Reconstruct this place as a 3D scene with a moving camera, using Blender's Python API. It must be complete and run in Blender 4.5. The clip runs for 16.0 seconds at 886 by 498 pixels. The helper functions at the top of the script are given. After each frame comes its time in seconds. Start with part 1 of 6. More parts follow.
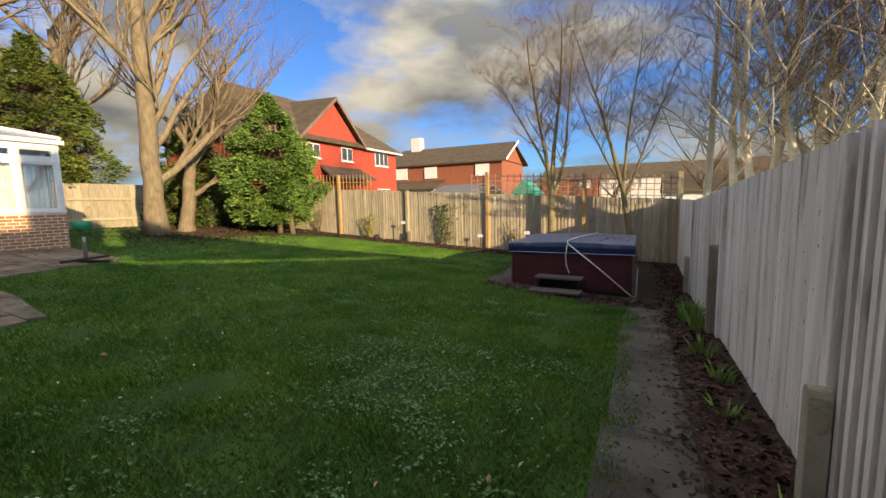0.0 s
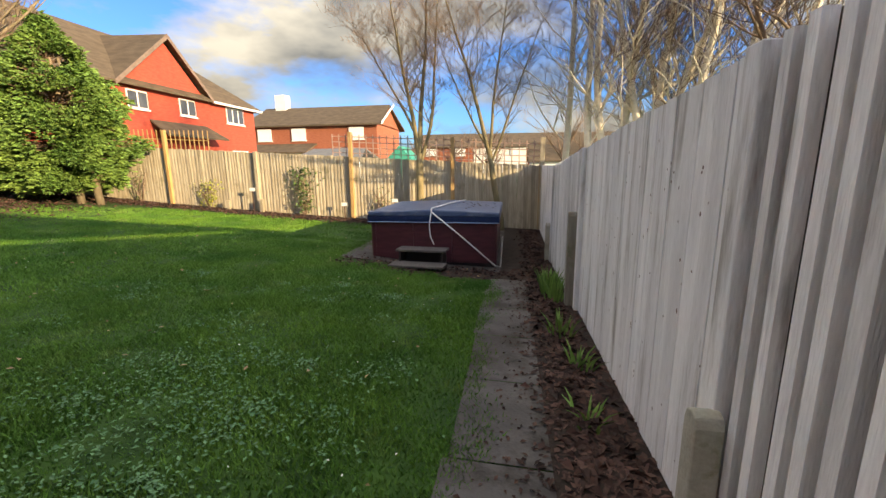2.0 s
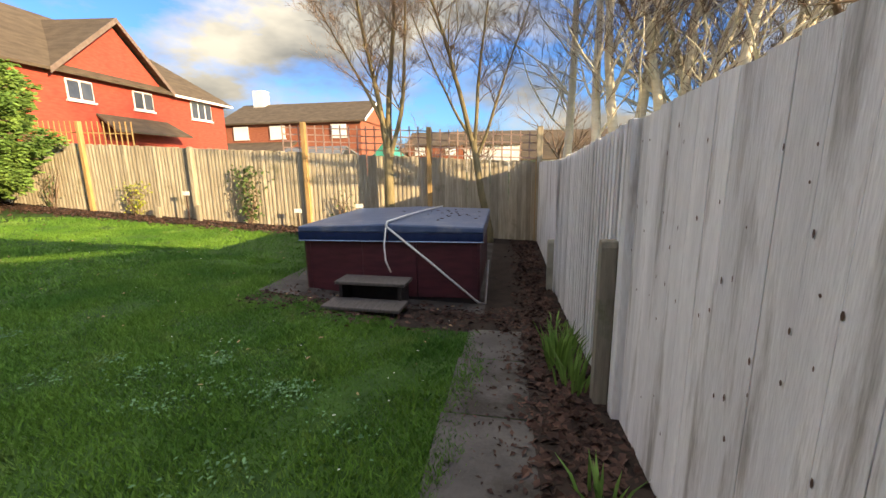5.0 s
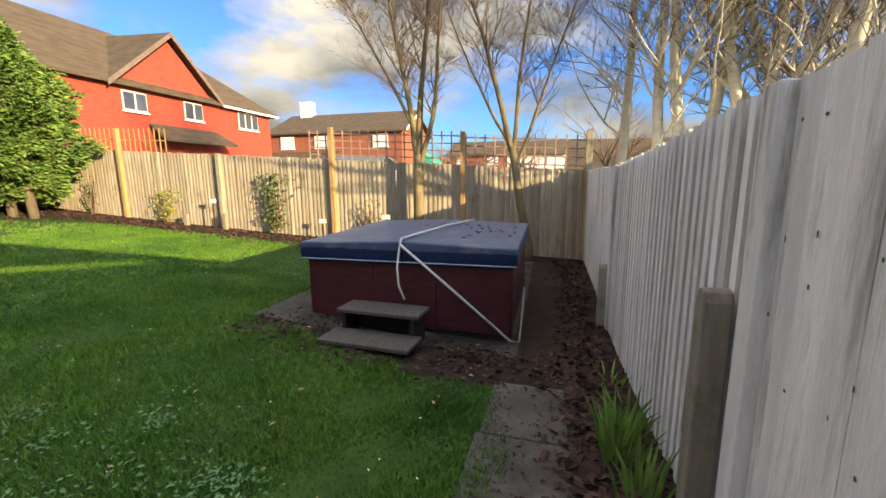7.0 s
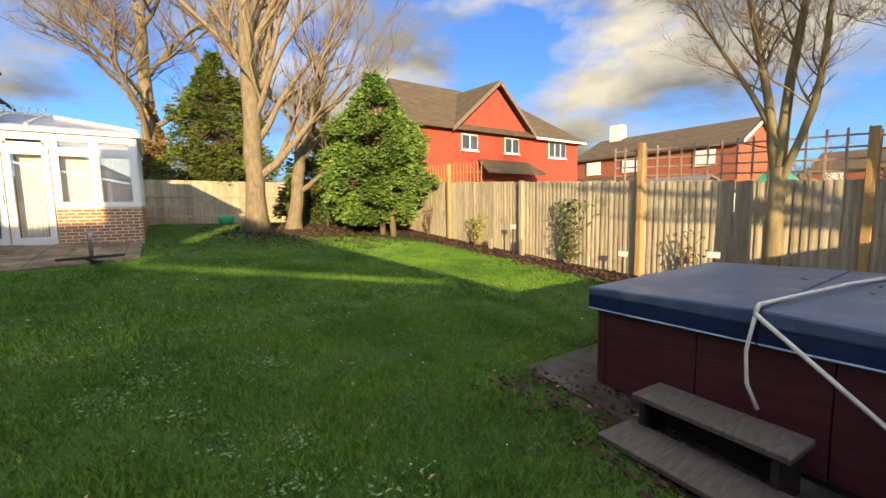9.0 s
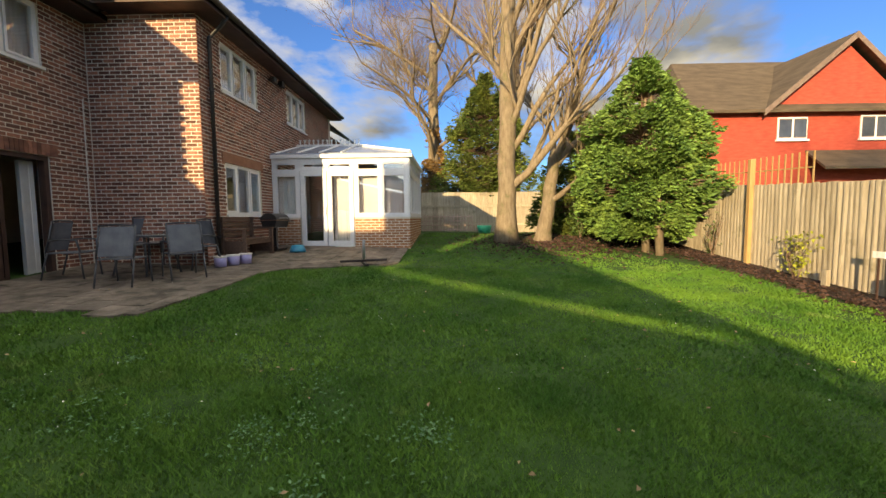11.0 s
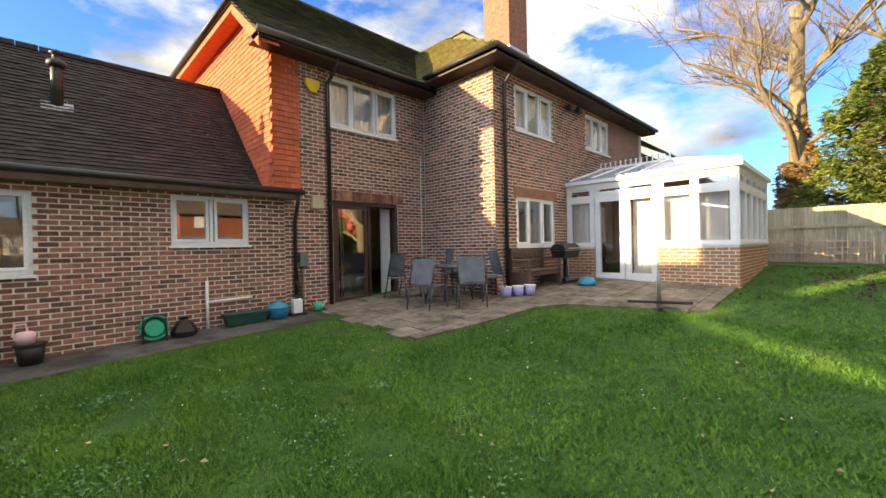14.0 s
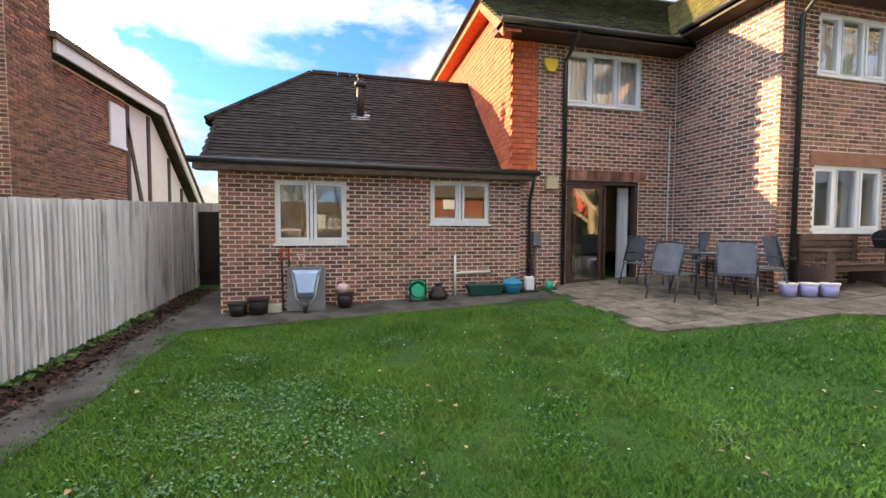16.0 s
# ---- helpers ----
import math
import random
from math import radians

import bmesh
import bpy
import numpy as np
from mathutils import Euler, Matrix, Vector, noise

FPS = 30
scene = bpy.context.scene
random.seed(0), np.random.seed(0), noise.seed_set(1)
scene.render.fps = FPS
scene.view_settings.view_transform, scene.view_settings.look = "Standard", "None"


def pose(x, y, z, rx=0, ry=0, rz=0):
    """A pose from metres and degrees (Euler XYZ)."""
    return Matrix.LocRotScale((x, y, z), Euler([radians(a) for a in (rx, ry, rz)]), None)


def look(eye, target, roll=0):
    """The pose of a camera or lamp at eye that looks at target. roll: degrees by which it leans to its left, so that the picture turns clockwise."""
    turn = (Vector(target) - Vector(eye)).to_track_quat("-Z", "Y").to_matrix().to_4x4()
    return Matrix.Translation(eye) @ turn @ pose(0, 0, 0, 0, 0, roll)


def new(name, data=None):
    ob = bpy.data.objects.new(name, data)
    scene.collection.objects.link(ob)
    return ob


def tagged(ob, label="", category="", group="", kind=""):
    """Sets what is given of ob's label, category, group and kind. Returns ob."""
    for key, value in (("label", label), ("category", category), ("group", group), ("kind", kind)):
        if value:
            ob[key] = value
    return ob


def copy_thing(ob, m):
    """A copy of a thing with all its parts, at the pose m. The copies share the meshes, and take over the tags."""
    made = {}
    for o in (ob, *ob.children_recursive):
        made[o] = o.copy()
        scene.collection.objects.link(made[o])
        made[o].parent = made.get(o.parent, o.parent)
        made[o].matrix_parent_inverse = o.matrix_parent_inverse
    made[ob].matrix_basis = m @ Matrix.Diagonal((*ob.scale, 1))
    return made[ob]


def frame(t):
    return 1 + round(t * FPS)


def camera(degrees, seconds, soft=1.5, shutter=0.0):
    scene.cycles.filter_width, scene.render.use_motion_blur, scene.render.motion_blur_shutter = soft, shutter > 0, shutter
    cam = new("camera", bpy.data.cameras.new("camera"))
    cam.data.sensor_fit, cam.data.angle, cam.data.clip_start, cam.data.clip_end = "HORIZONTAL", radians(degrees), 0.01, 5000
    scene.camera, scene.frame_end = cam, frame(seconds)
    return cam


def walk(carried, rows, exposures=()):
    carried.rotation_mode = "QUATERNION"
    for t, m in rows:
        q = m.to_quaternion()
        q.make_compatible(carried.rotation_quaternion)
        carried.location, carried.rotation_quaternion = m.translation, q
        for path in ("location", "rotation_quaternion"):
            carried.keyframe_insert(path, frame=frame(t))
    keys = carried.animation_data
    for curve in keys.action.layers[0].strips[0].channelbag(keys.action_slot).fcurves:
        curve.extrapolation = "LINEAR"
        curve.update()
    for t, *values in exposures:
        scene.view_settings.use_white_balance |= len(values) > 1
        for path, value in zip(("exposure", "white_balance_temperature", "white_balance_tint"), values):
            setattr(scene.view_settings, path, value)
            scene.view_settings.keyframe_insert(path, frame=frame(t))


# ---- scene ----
cam = camera(95.0, 16.0)
METRES, EYE, TILT, LEAN, TURN = 8.3, 1.5, 0.0, 0.0, 26.1
ROWS = [
    (0.0, 0.0, 0.0, 0.0, -0.15, -6.56, 1.32),
    (0.5, 0.0138, 0.0209, -0.0001, -7.61, -7.82, 1.18),
    (1.0, 0.0273, 0.0433, -0.004, -12.88, -9.15, 0.84),
    (1.5, 0.0441, 0.0782, -0.0068, -15.79, -10.46, 0.55),
    (2.0, 0.0718, 0.1144, -0.011, -16.61, -11.32, 0.53),
    (2.5, 0.0929, 0.1463, -0.0114, -16.47, -11.49, 0.66),
    (3.0, 0.1071, 0.1881, -0.0122, -16.17, -11.57, 0.78),
    (3.5, 0.1277, 0.2281, -0.0141, -16.57, -11.65, 0.82),
    (4.0, 0.1503, 0.2656, -0.0149, -17.78, -11.84, 0.88),
    (6.5, 0.2433, 0.4475, -0.0207, -15.2, -10.26, 0.18),
    (7.0, 0.2479, 0.4539, -0.0216, -11.68, -9.94, 0.46),
    (7.5, 0.2533, 0.4668, -0.0238, -6.01, -9.3, 0.98),
    (8.0, 0.2529, 0.5076, -0.0221, 2.23, -8.26, 1.51),
    (8.5, 0.2448, 0.5507, -0.0232, 14.8, -6.92, 1.47),
    (9.0, 0.2369, 0.59, -0.0208, 28.93, -5.89, 0.98),
    (9.5, 0.2226, 0.6297, -0.021, 41.33, -5.16, 0.55),
    (10.0, 0.2001, 0.6646, -0.0179, 51.26, -4.83, 0.44),
    (12.5, 0.1064, 0.8336, -0.0046, 83.6, -2.76, 0.74),
    (13.0, 0.0836, 0.8458, -0.0017, 91.91, -1.94, 0.72),
    (13.5, 0.0691, 0.8508, 0.0026, 100.72, -1.0, 0.88),
    (14.0, 0.0643, 0.8509, 0.0049, 109.26, -0.23, 1.18),
    (14.5, 0.0634, 0.8508, 0.0064, 117.61, 0.09, 1.23),
    (15.0, 0.0642, 0.8486, 0.0059, 125.86, -0.3, 0.98),
    (15.5, 0.0677, 0.8454, 0.0047, 133.74, -1.32, 0.41),
    (16.0, 0.0719, 0.8425, 0.003, 140.58, -2.61, -0.19),
]
walk(cam, [(t, pose(0, 0, EYE, TILT, LEAN, TURN) @ pose(METRES * x, METRES * y, METRES * z, 90 + pitch, roll, yaw)) for t, x, y, z, yaw, pitch, roll in ROWS], exposures=[(0.0, 1.5, 8200, 6), (1.0, 1.75, 8200, 6), (2.0, 2.0, 8300, 6), (4.0, 2.1, 8300, 6), (7.0, 2.0, 8300, 6), (9.0, 1.8, 8600, 5), (10.0, 1.6, 8600, 5), (12.5, 2.0, 9500, 4), (14.0, 2.5, 8700, 4), (16.0, 2.8, 7900, 5)])


# ---- world and sun ----
SUN = Vector((1.0, -0.46, 0.272)).normalized()
world = bpy.data.worlds.new("sky_world")
scene.world = world
world.use_nodes = True
wn, wl = world.node_tree.nodes, world.node_tree.links
wn.clear()
w_out = wn.new("ShaderNodeOutputWorld")
w_bg = wn.new("ShaderNodeBackground")
w_bg.inputs[1].default_value = 0.15
sky = wn.new("ShaderNodeTexSky")
sky.sky_type = "NISHITA"
sky.sun_disc = False
sky.sun_elevation = math.asin(SUN.z)
sky.sun_rotation = math.atan2(SUN.x, SUN.y)
sky.air_density, sky.dust_density, sky.ozone_density = 1.0, 0.6, 3.0
w_co = wn.new("ShaderNodeTexCoord")
w_map = wn.new("ShaderNodeMapping")
w_map.inputs["Scale"].default_value = (1.0, 1.0, 2.3)
w_map.inputs["Location"].default_value = (0.35, 0.2, 0.1)
w_n1 = wn.new("ShaderNodeTexNoise")
w_n1.inputs["Scale"].default_value = 2.1
w_n1.inputs["Detail"].default_value = 7.0
w_n1.inputs["Roughness"].default_value = 0.58
w_ramp = wn.new("ShaderNodeValToRGB")
w_ramp.color_ramp.elements[0].position, w_ramp.color_ramp.elements[1].position = 0.43, 0.57
w_n2 = wn.new("ShaderNodeTexNoise")
w_n2.inputs["Scale"].default_value = 3.4
w_n2.inputs["Detail"].default_value = 5.0
w_cloud = wn.new("ShaderNodeValToRGB")
w_cloud.color_ramp.elements[0].position, w_cloud.color_ramp.elements[1].position = 0.40, 0.66
w_cloud.color_ramp.elements[0].color = (0.62, 0.68, 0.80, 1)
w_cloud.color_ramp.elements[1].color = (2.05, 2.02, 1.98, 1)
w_tint = wn.new("ShaderNodeMix")
w_tint.data_type, w_tint.blend_type = "RGBA", "MULTIPLY"
w_tint.inputs[0].default_value = 1.0
w_tint.inputs[7].default_value = (0.175, 0.32, 0.60, 1)
w_mix = wn.new("ShaderNodeMix")
w_mix.data_type = "RGBA"
wl.new(w_co.outputs["Generated"], w_map.inputs[0])
wl.new(w_map.outputs[0], w_n1.inputs["Vector"])
wl.new(w_map.outputs[0], w_n2.inputs["Vector"])
wl.new(w_n1.outputs[0], w_ramp.inputs[0])
wl.new(w_n2.outputs[0], w_cloud.inputs[0])
wl.new(w_ramp.outputs[0], w_mix.inputs[0])
wl.new(sky.outputs[0], w_tint.inputs[6])
wl.new(w_tint.outputs[2], w_mix.inputs[6])
# clouds glow more towards the sun
w_nrm = wn.new("ShaderNodeVectorMath")
w_nrm.operation = "DOT_PRODUCT"
w_nrm.inputs[1].default_value = SUN
w_glow = wn.new("ShaderNodeMapRange")
w_glow.inputs[1].default_value, w_glow.inputs[2].default_value, w_glow.inputs[3].default_value, w_glow.inputs[4].default_value = 0.72, 1.0, 1.0, 9.0
w_lit = wn.new("ShaderNodeVectorMath")
w_lit.operation = "SCALE"
wl.new(w_co.outputs["Generated"], w_nrm.inputs[0])
wl.new(w_nrm.outputs["Value"], w_glow.inputs[0])
wl.new(w_cloud.outputs[0], w_lit.inputs[0])
wl.new(w_glow.outputs[0], w_lit.inputs["Scale"])
# cloud grows brighter from the horizon to the zenith
w_sep = wn.new("ShaderNodeSeparateXYZ")
w_sq = wn.new("ShaderNodeMath")
w_sq.operation = "POWER"
w_sq.use_clamp = True
w_sq.inputs[1].default_value = 2.0
w_law = wn.new("ShaderNodeMath")
w_law.operation = "MULTIPLY_ADD"
w_law.inputs[1].default_value, w_law.inputs[2].default_value = 3.5, 0.58
w_high = wn.new("ShaderNodeVectorMath")
w_high.operation = "SCALE"
wl.new(w_co.outputs["Generated"], w_sep.inputs[0])
wl.new(w_sep.outputs["Z"], w_sq.inputs[0])
wl.new(w_sq.outputs[0], w_law.inputs[0])
wl.new(w_lit.outputs[0], w_high.inputs[0])
wl.new(w_law.outputs[0], w_high.inputs["Scale"])
wl.new(w_high.outputs[0], w_mix.inputs[7])
wl.new(w_mix.outputs[2], w_bg.inputs[0])
wl.new(w_bg.outputs[0], w_out.inputs[0])

sun = new("sun", bpy.data.lights.new("sun", "SUN"))
sun.data.energy, sun.data.angle, sun.data.color = 2.6, radians(0.6), (1.0, 0.80, 0.56)
sun.matrix_world = look(SUN * 60, (0, 0, 0))


# ---- materials ----
def mat(name, a, b=None, scale=8.0, rough=0.8, bump=0.3, fine=60.0, metal=0.0, stretch=(1, 1, 1), vary=0.15, stain=None,
        stain_scale=0.9, stain_at=0.56, dist=0.01, island=False, spec=0.4, drawn=False):
    """Two colours mixed by coarse noise, fine grain, optional stains, a shade per piece, and relief."""
    m = bpy.data.materials.new(name)
    m.use_nodes = True
    n, l = m.node_tree.nodes, m.node_tree.links
    p = n["Principled BSDF"]
    p.inputs["Roughness"].default_value = rough
    p.inputs["Metallic"].default_value = metal
    p.inputs["Specular IOR Level"].default_value = spec
    co = n.new("ShaderNodeTexCoord")
    mp = n.new("ShaderNodeMapping")
    mp.inputs["Scale"].default_value = stretch
    geo = n.new("ShaderNodeNewGeometry")
    l.new(geo.outputs["Position"], mp.inputs[0])
    n1 = n.new("ShaderNodeTexNoise")
    n1.inputs["Scale"].default_value = scale
    n1.inputs["Detail"].default_value = 6
    l.new(mp.outputs[0], n1.inputs["Vector"])
    r1 = n.new("ShaderNodeMapRange")
    r1.inputs[1].default_value, r1.inputs[2].default_value = 0.32, 0.68
    l.new(n1.outputs[0], r1.inputs[0])
    mx = n.new("ShaderNodeMix")
    mx.data_type = "RGBA"
    mx.inputs[6].default_value = (*a, 1)
    mx.inputs[7].default_value = (*(b or a), 1)
    l.new(r1.outputs[0], mx.inputs[0])
    last = mx.outputs[2]
    n2 = n.new("ShaderNodeTexNoise")
    n2.inputs["Scale"].default_value = fine
    n2.inputs["Detail"].default_value = 4
    l.new(mp.outputs[0], n2.inputs["Vector"])
    if stain:
        n3 = n.new("ShaderNodeTexNoise")
        n3.inputs["Scale"].default_value = stain_scale
        n3.inputs["Detail"].default_value = 8
        n3.inputs["Roughness"].default_value = 0.65
        l.new(mp.outputs[0] if drawn else geo.outputs["Position"], n3.inputs["Vector"])
        r3 = n.new("ShaderNodeMapRange")
        r3.inputs[1].default_value, r3.inputs[2].default_value = stain_at, stain_at + 0.14
        l.new(n3.outputs[0], r3.inputs[0])
        m3 = n.new("ShaderNodeMix")
        m3.data_type = "RGBA"
        m3.inputs[7].default_value = (*stain, 1)
        l.new(r3.outputs[0], m3.inputs[0])
        l.new(last, m3.inputs[6])
        last = m3.outputs[2]
    hsv = n.new("ShaderNodeHueSaturation")
    mul = n.new("ShaderNodeMath")
    mul.operation = "MULTIPLY_ADD"
    mul.inputs[1].default_value, mul.inputs[2].default_value = 2 * vary, 1 - vary
    if island:
        l.new(geo.outputs["Random Per Island"], mul.inputs[0])
    else:
        oi = n.new("ShaderNodeObjectInfo")
        l.new(oi.outputs["Random"], mul.inputs[0])
    gr = n.new("ShaderNodeMath")
    gr.operation = "MULTIPLY_ADD"
    gr.inputs[1].default_value = 0.35
    l.new(n2.outputs[0], gr.inputs[0])
    ad = n.new("ShaderNodeMath")
    ad.operation = "ADD"
    ad.inputs[1].default_value = -0.175
    l.new(mul.outputs[0], ad.inputs[0])
    l.new(ad.outputs[0], gr.inputs[2])
    l.new(gr.outputs[0], hsv.inputs["Value"])
    l.new(last, hsv.inputs["Color"])
    l.new(hsv.outputs[0], p.inputs["Base Color"])
    if bump:
        bp = n.new("ShaderNodeBump")
        bp.inputs["Strength"].default_value, bp.inputs["Distance"].default_value = bump, dist
        l.new(n2.outputs[0], bp.inputs["Height"])
        l.new(bp.outputs[0], p.inputs["Normal"])
    return m


def glass_mat(name, tint=(1, 1, 1)):
    m = bpy.data.materials.new(name)
    m.use_nodes = True
    n, l = m.node_tree.nodes, m.node_tree.links
    out = n["Material Output"]
    lw = n.new("ShaderNodeLayerWeight")
    lw.inputs[0].default_value = 0.5
    pw = n.new("ShaderNodeMath")
    pw.operation = "POWER"
    pw.inputs[1].default_value = 3.0
    l.new(lw.outputs["Facing"], pw.inputs[0])
    fr = n.new("ShaderNodeMath")
    fr.operation = "MULTIPLY_ADD"
    fr.inputs[1].default_value, fr.inputs[2].default_value = 0.5, 0.17
    l.new(pw.outputs[0], fr.inputs[0])
    tr = n.new("ShaderNodeBsdfTransparent")
    tr.inputs[0].default_value = (*tint, 1)
    gl = n.new("ShaderNodeBsdfGlossy")
    gl.inputs["Roughness"].default_value = 0.01
    mx = n.new("ShaderNodeMixShader")
    l.new(fr.outputs[0], mx.inputs[0])
    l.new(tr.outputs[0], mx.inputs[1])
    l.new(gl.outputs[0], mx.inputs[2])
    l.new(mx.outputs[0], out.inputs[0])
    return m


SOIL = mat("lawn_soil", (0.018, 0.055, 0.008), (0.04, 0.10, 0.014), 3, 0.95, 0.6, 40, vary=0, stain=(0.03, 0.04, 0.012), stain_at=0.66)
GRASS = mat("grass_blades", (0.044, 0.14, 0.014), (0.122, 0.25, 0.03), 0.8, 0.75, 0.0, 9, vary=0.13, island=True, stain=(0.16, 0.25, 0.06), stain_scale=1.8, stain_at=0.56)
PATHM = mat("path_concrete", (0.06, 0.056, 0.055), (0.12, 0.112, 0.108), 2.5, 0.85, 0.5, 45, vary=0.12, stain=(0.04, 0.034, 0.03), stain_scale=1.6, stain_at=0.48)
PAVE = mat("patio_stone", (0.12, 0.098, 0.08), (0.23, 0.195, 0.16), 5, 0.85, 0.5, 40, vary=0.2, stain=(0.065, 0.06, 0.045), stain_scale=2.6, stain_at=0.50)
BARK_BED = mat("bark_mulch_bed", (0.018, 0.012, 0.009), (0.04, 0.026, 0.020), 6, 0.95, 0.8, 40, vary=0)
CHIPS = mat("leaf_litter", (0.024, 0.012, 0.009), (0.10, 0.055, 0.044), 5, 0.9, 0.2, 30, vary=0.5, island=True)
FENCE = mat("weathered_fence_wood", (0.72, 0.735, 0.75), (0.90, 0.915, 0.925), 3, 0.85, 0.5, 30, stretch=(5, 5, 0.5), vary=0.07, stain=(0.38, 0.375, 0.36), stain_scale=1.5, stain_at=0.51, drawn=True)
FENCE_D = mat("weathered_fence_batten", (0.68, 0.69, 0.70), (0.86, 0.87, 0.875), 5, 0.85, 0.5, 30, stretch=(5, 5, 0.5), vary=0.18, stain=(0.22, 0.215, 0.205), stain_scale=1.1, stain_at=0.58, drawn=True)
# near-black colour makes the grooves between the pale battens dark
FENCE_G = mat("dark_groove_board", (0.045, 0.042, 0.038), (0.11, 0.105, 0.095), 5, 0.9, 0.5, 30, stretch=(5, 5, 0.5), vary=0.3)
SPURW = mat("brown_grey_spur_wood", (0.17, 0.155, 0.125), (0.27, 0.25, 0.21), 5, 0.85, 0.5, 30, stretch=(5, 5, 0.5), vary=0.05, stain=(0.12, 0.13, 0.07), stain_scale=3, stain_at=0.58)
FENCE_B = mat("back_fence_wood", (0.32, 0.27, 0.195), (0.47, 0.41, 0.31), 5, 0.85, 0.5, 30, stretch=(5, 5, 0.5), vary=0.2, stain=(0.2, 0.185, 0.12), stain_scale=2, stain_at=0.58)
POSTW = mat("fence_post_wood", (0.36, 0.22, 0.09), (0.5, 0.33, 0.15), 5, 0.8, 0.4, 30, stretch=(5, 5, 0.5), vary=0.1)
STUBM = mat("concrete_spur", (0.34, 0.33, 0.27), (0.46, 0.45, 0.38), 6, 0.9, 0.5, 60, stain=(0.2, 0.22, 0.12), stain_scale=5)
MORTAR = mat("mortar", (0.72, 0.66, 0.56), (0.82, 0.76, 0.66), 6, 0.95, 0.4, 80, vary=0)
BRICK = mat("brown_brick", (0.17, 0.08, 0.06), (0.335, 0.15, 0.10), 9, 0.9, 0.5, 70, vary=0.5, island=True, stain=(0.36, 0.12, 0.06), stain_scale=2.2, stain_at=0.64)
BRICK_P = mat("brown_brick_piece", (0.17, 0.08, 0.06), (0.335, 0.15, 0.10), 9, 0.9, 0.5, 70, vary=0.5, stain=(0.36, 0.12, 0.06), stain_scale=2.2, stain_at=0.64)
BRICK_C = mat("orange_brick", (0.34, 0.16, 0.08), (0.45, 0.23, 0.12), 9, 0.9, 0.5, 70, vary=0.2, island=True)
TILEHUNG = mat("orange_hung_tile", (0.47, 0.095, 0.042), (0.58, 0.14, 0.06), 7, 0.8, 0.3, 50, vary=0.15, island=True)
ROOF = mat("dark_roof_tile", (0.016, 0.013, 0.013), (0.034, 0.025, 0.023), 4, 0.85, 0.5, 50, vary=0.35, island=True, stain=(0.15, 0.15, 0.13), stain_scale=7, stain_at=0.70)
ROOF_P = mat("dark_roof_tile_piece", (0.016, 0.013, 0.013), (0.034, 0.025, 0.023), 4, 0.85, 0.5, 50, vary=0.35, stain=(0.15, 0.15, 0.13), stain_scale=7, stain_at=0.70)
ROOF_M = mat("mossy_roof_tile", (0.12, 0.09, 0.03), (0.2, 0.16, 0.045), 3, 0.9, 0.5, 50, vary=0.3, island=True, stain=(0.12, 0.125, 0.03), stain_scale=3, stain_at=0.48)
ROOF_D = mat("dark_moss_roof_tile", (0.028, 0.024, 0.018), (0.05, 0.045, 0.024), 4, 0.9, 0.6, 40, vary=0.35, island=True, stain=(0.055, 0.075, 0.018), stain_scale=2.2, stain_at=0.47)
MOSS = mat("roof_moss", (0.05, 0.065, 0.012), (0.11, 0.11, 0.02), 12, 0.95, 0.6, 60, vary=0.3, island=True)
IVYB = mat("dry_ivy_leaf", (0.15, 0.085, 0.03), (0.30, 0.18, 0.06), 3, 0.8, 0.0, 20, vary=0.4, island=True)
PETAL = mat("daisy_petal", (0.78, 0.78, 0.76), (0.82, 0.82, 0.80), 20, 0.7, 0.0, 60, vary=0.05)
UPVC = mat("white_window_plastic", (0.80, 0.80, 0.80), (0.84, 0.84, 0.83), 3, 0.35, 0.03, 30, vary=0.02)
DARKW = mat("dark_brown_timber", (0.05, 0.028, 0.022), (0.085, 0.045, 0.035), 6, 0.6, 0.2, 50, vary=0.1)
BLACKP = mat("black_plastic_gutter", (0.022, 0.02, 0.02), (0.035, 0.032, 0.03), 8, 0.45, 0.05, 60, vary=0.05)
BROWNB = mat("brown_fascia_board", (0.15, 0.105, 0.085), (0.22, 0.16, 0.13), 6, 0.75, 0.2, 50, vary=0.05)
GLASS = glass_mat("window_glass")
CURTAIN = mat("white_net_curtain", (0.74, 0.73, 0.70), (0.82, 0.81, 0.78), 6, 0.9, 0.1, 90, vary=0.03)
INSIDE = mat("room_plaster", (0.42, 0.37, 0.30), (0.5, 0.45, 0.37), 3, 0.9, 0.1, 40, vary=0.05)
INFLOOR = mat("room_floorboards", (0.22, 0.12, 0.05), (0.34, 0.2, 0.09), 5, 0.5, 0.1, 40, vary=0.1)
TUBSIDE = mat("maroon_tub_panel", (0.055, 0.014, 0.020), (0.085, 0.022, 0.030), 4, 0.5, 0.15, 40, stretch=(1, 1, 5), vary=0.08)
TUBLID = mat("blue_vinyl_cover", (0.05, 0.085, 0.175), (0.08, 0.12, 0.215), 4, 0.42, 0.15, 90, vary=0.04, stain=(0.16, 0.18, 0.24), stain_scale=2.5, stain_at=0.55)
# the cover's hanging skirt takes a far darker blue than its top
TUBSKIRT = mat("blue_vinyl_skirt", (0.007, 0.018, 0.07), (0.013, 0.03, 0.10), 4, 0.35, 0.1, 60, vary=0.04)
STEPM = mat("grey_tub_step", (0.07, 0.062, 0.06), (0.125, 0.112, 0.108), 8, 0.6, 0.3, 60, stretch=(6, 1, 1), vary=0.05)
STEPD = mat("dark_tub_step_body", (0.018, 0.014, 0.015), (0.03, 0.025, 0.025), 8, 0.6, 0.2, 60, vary=0.05)
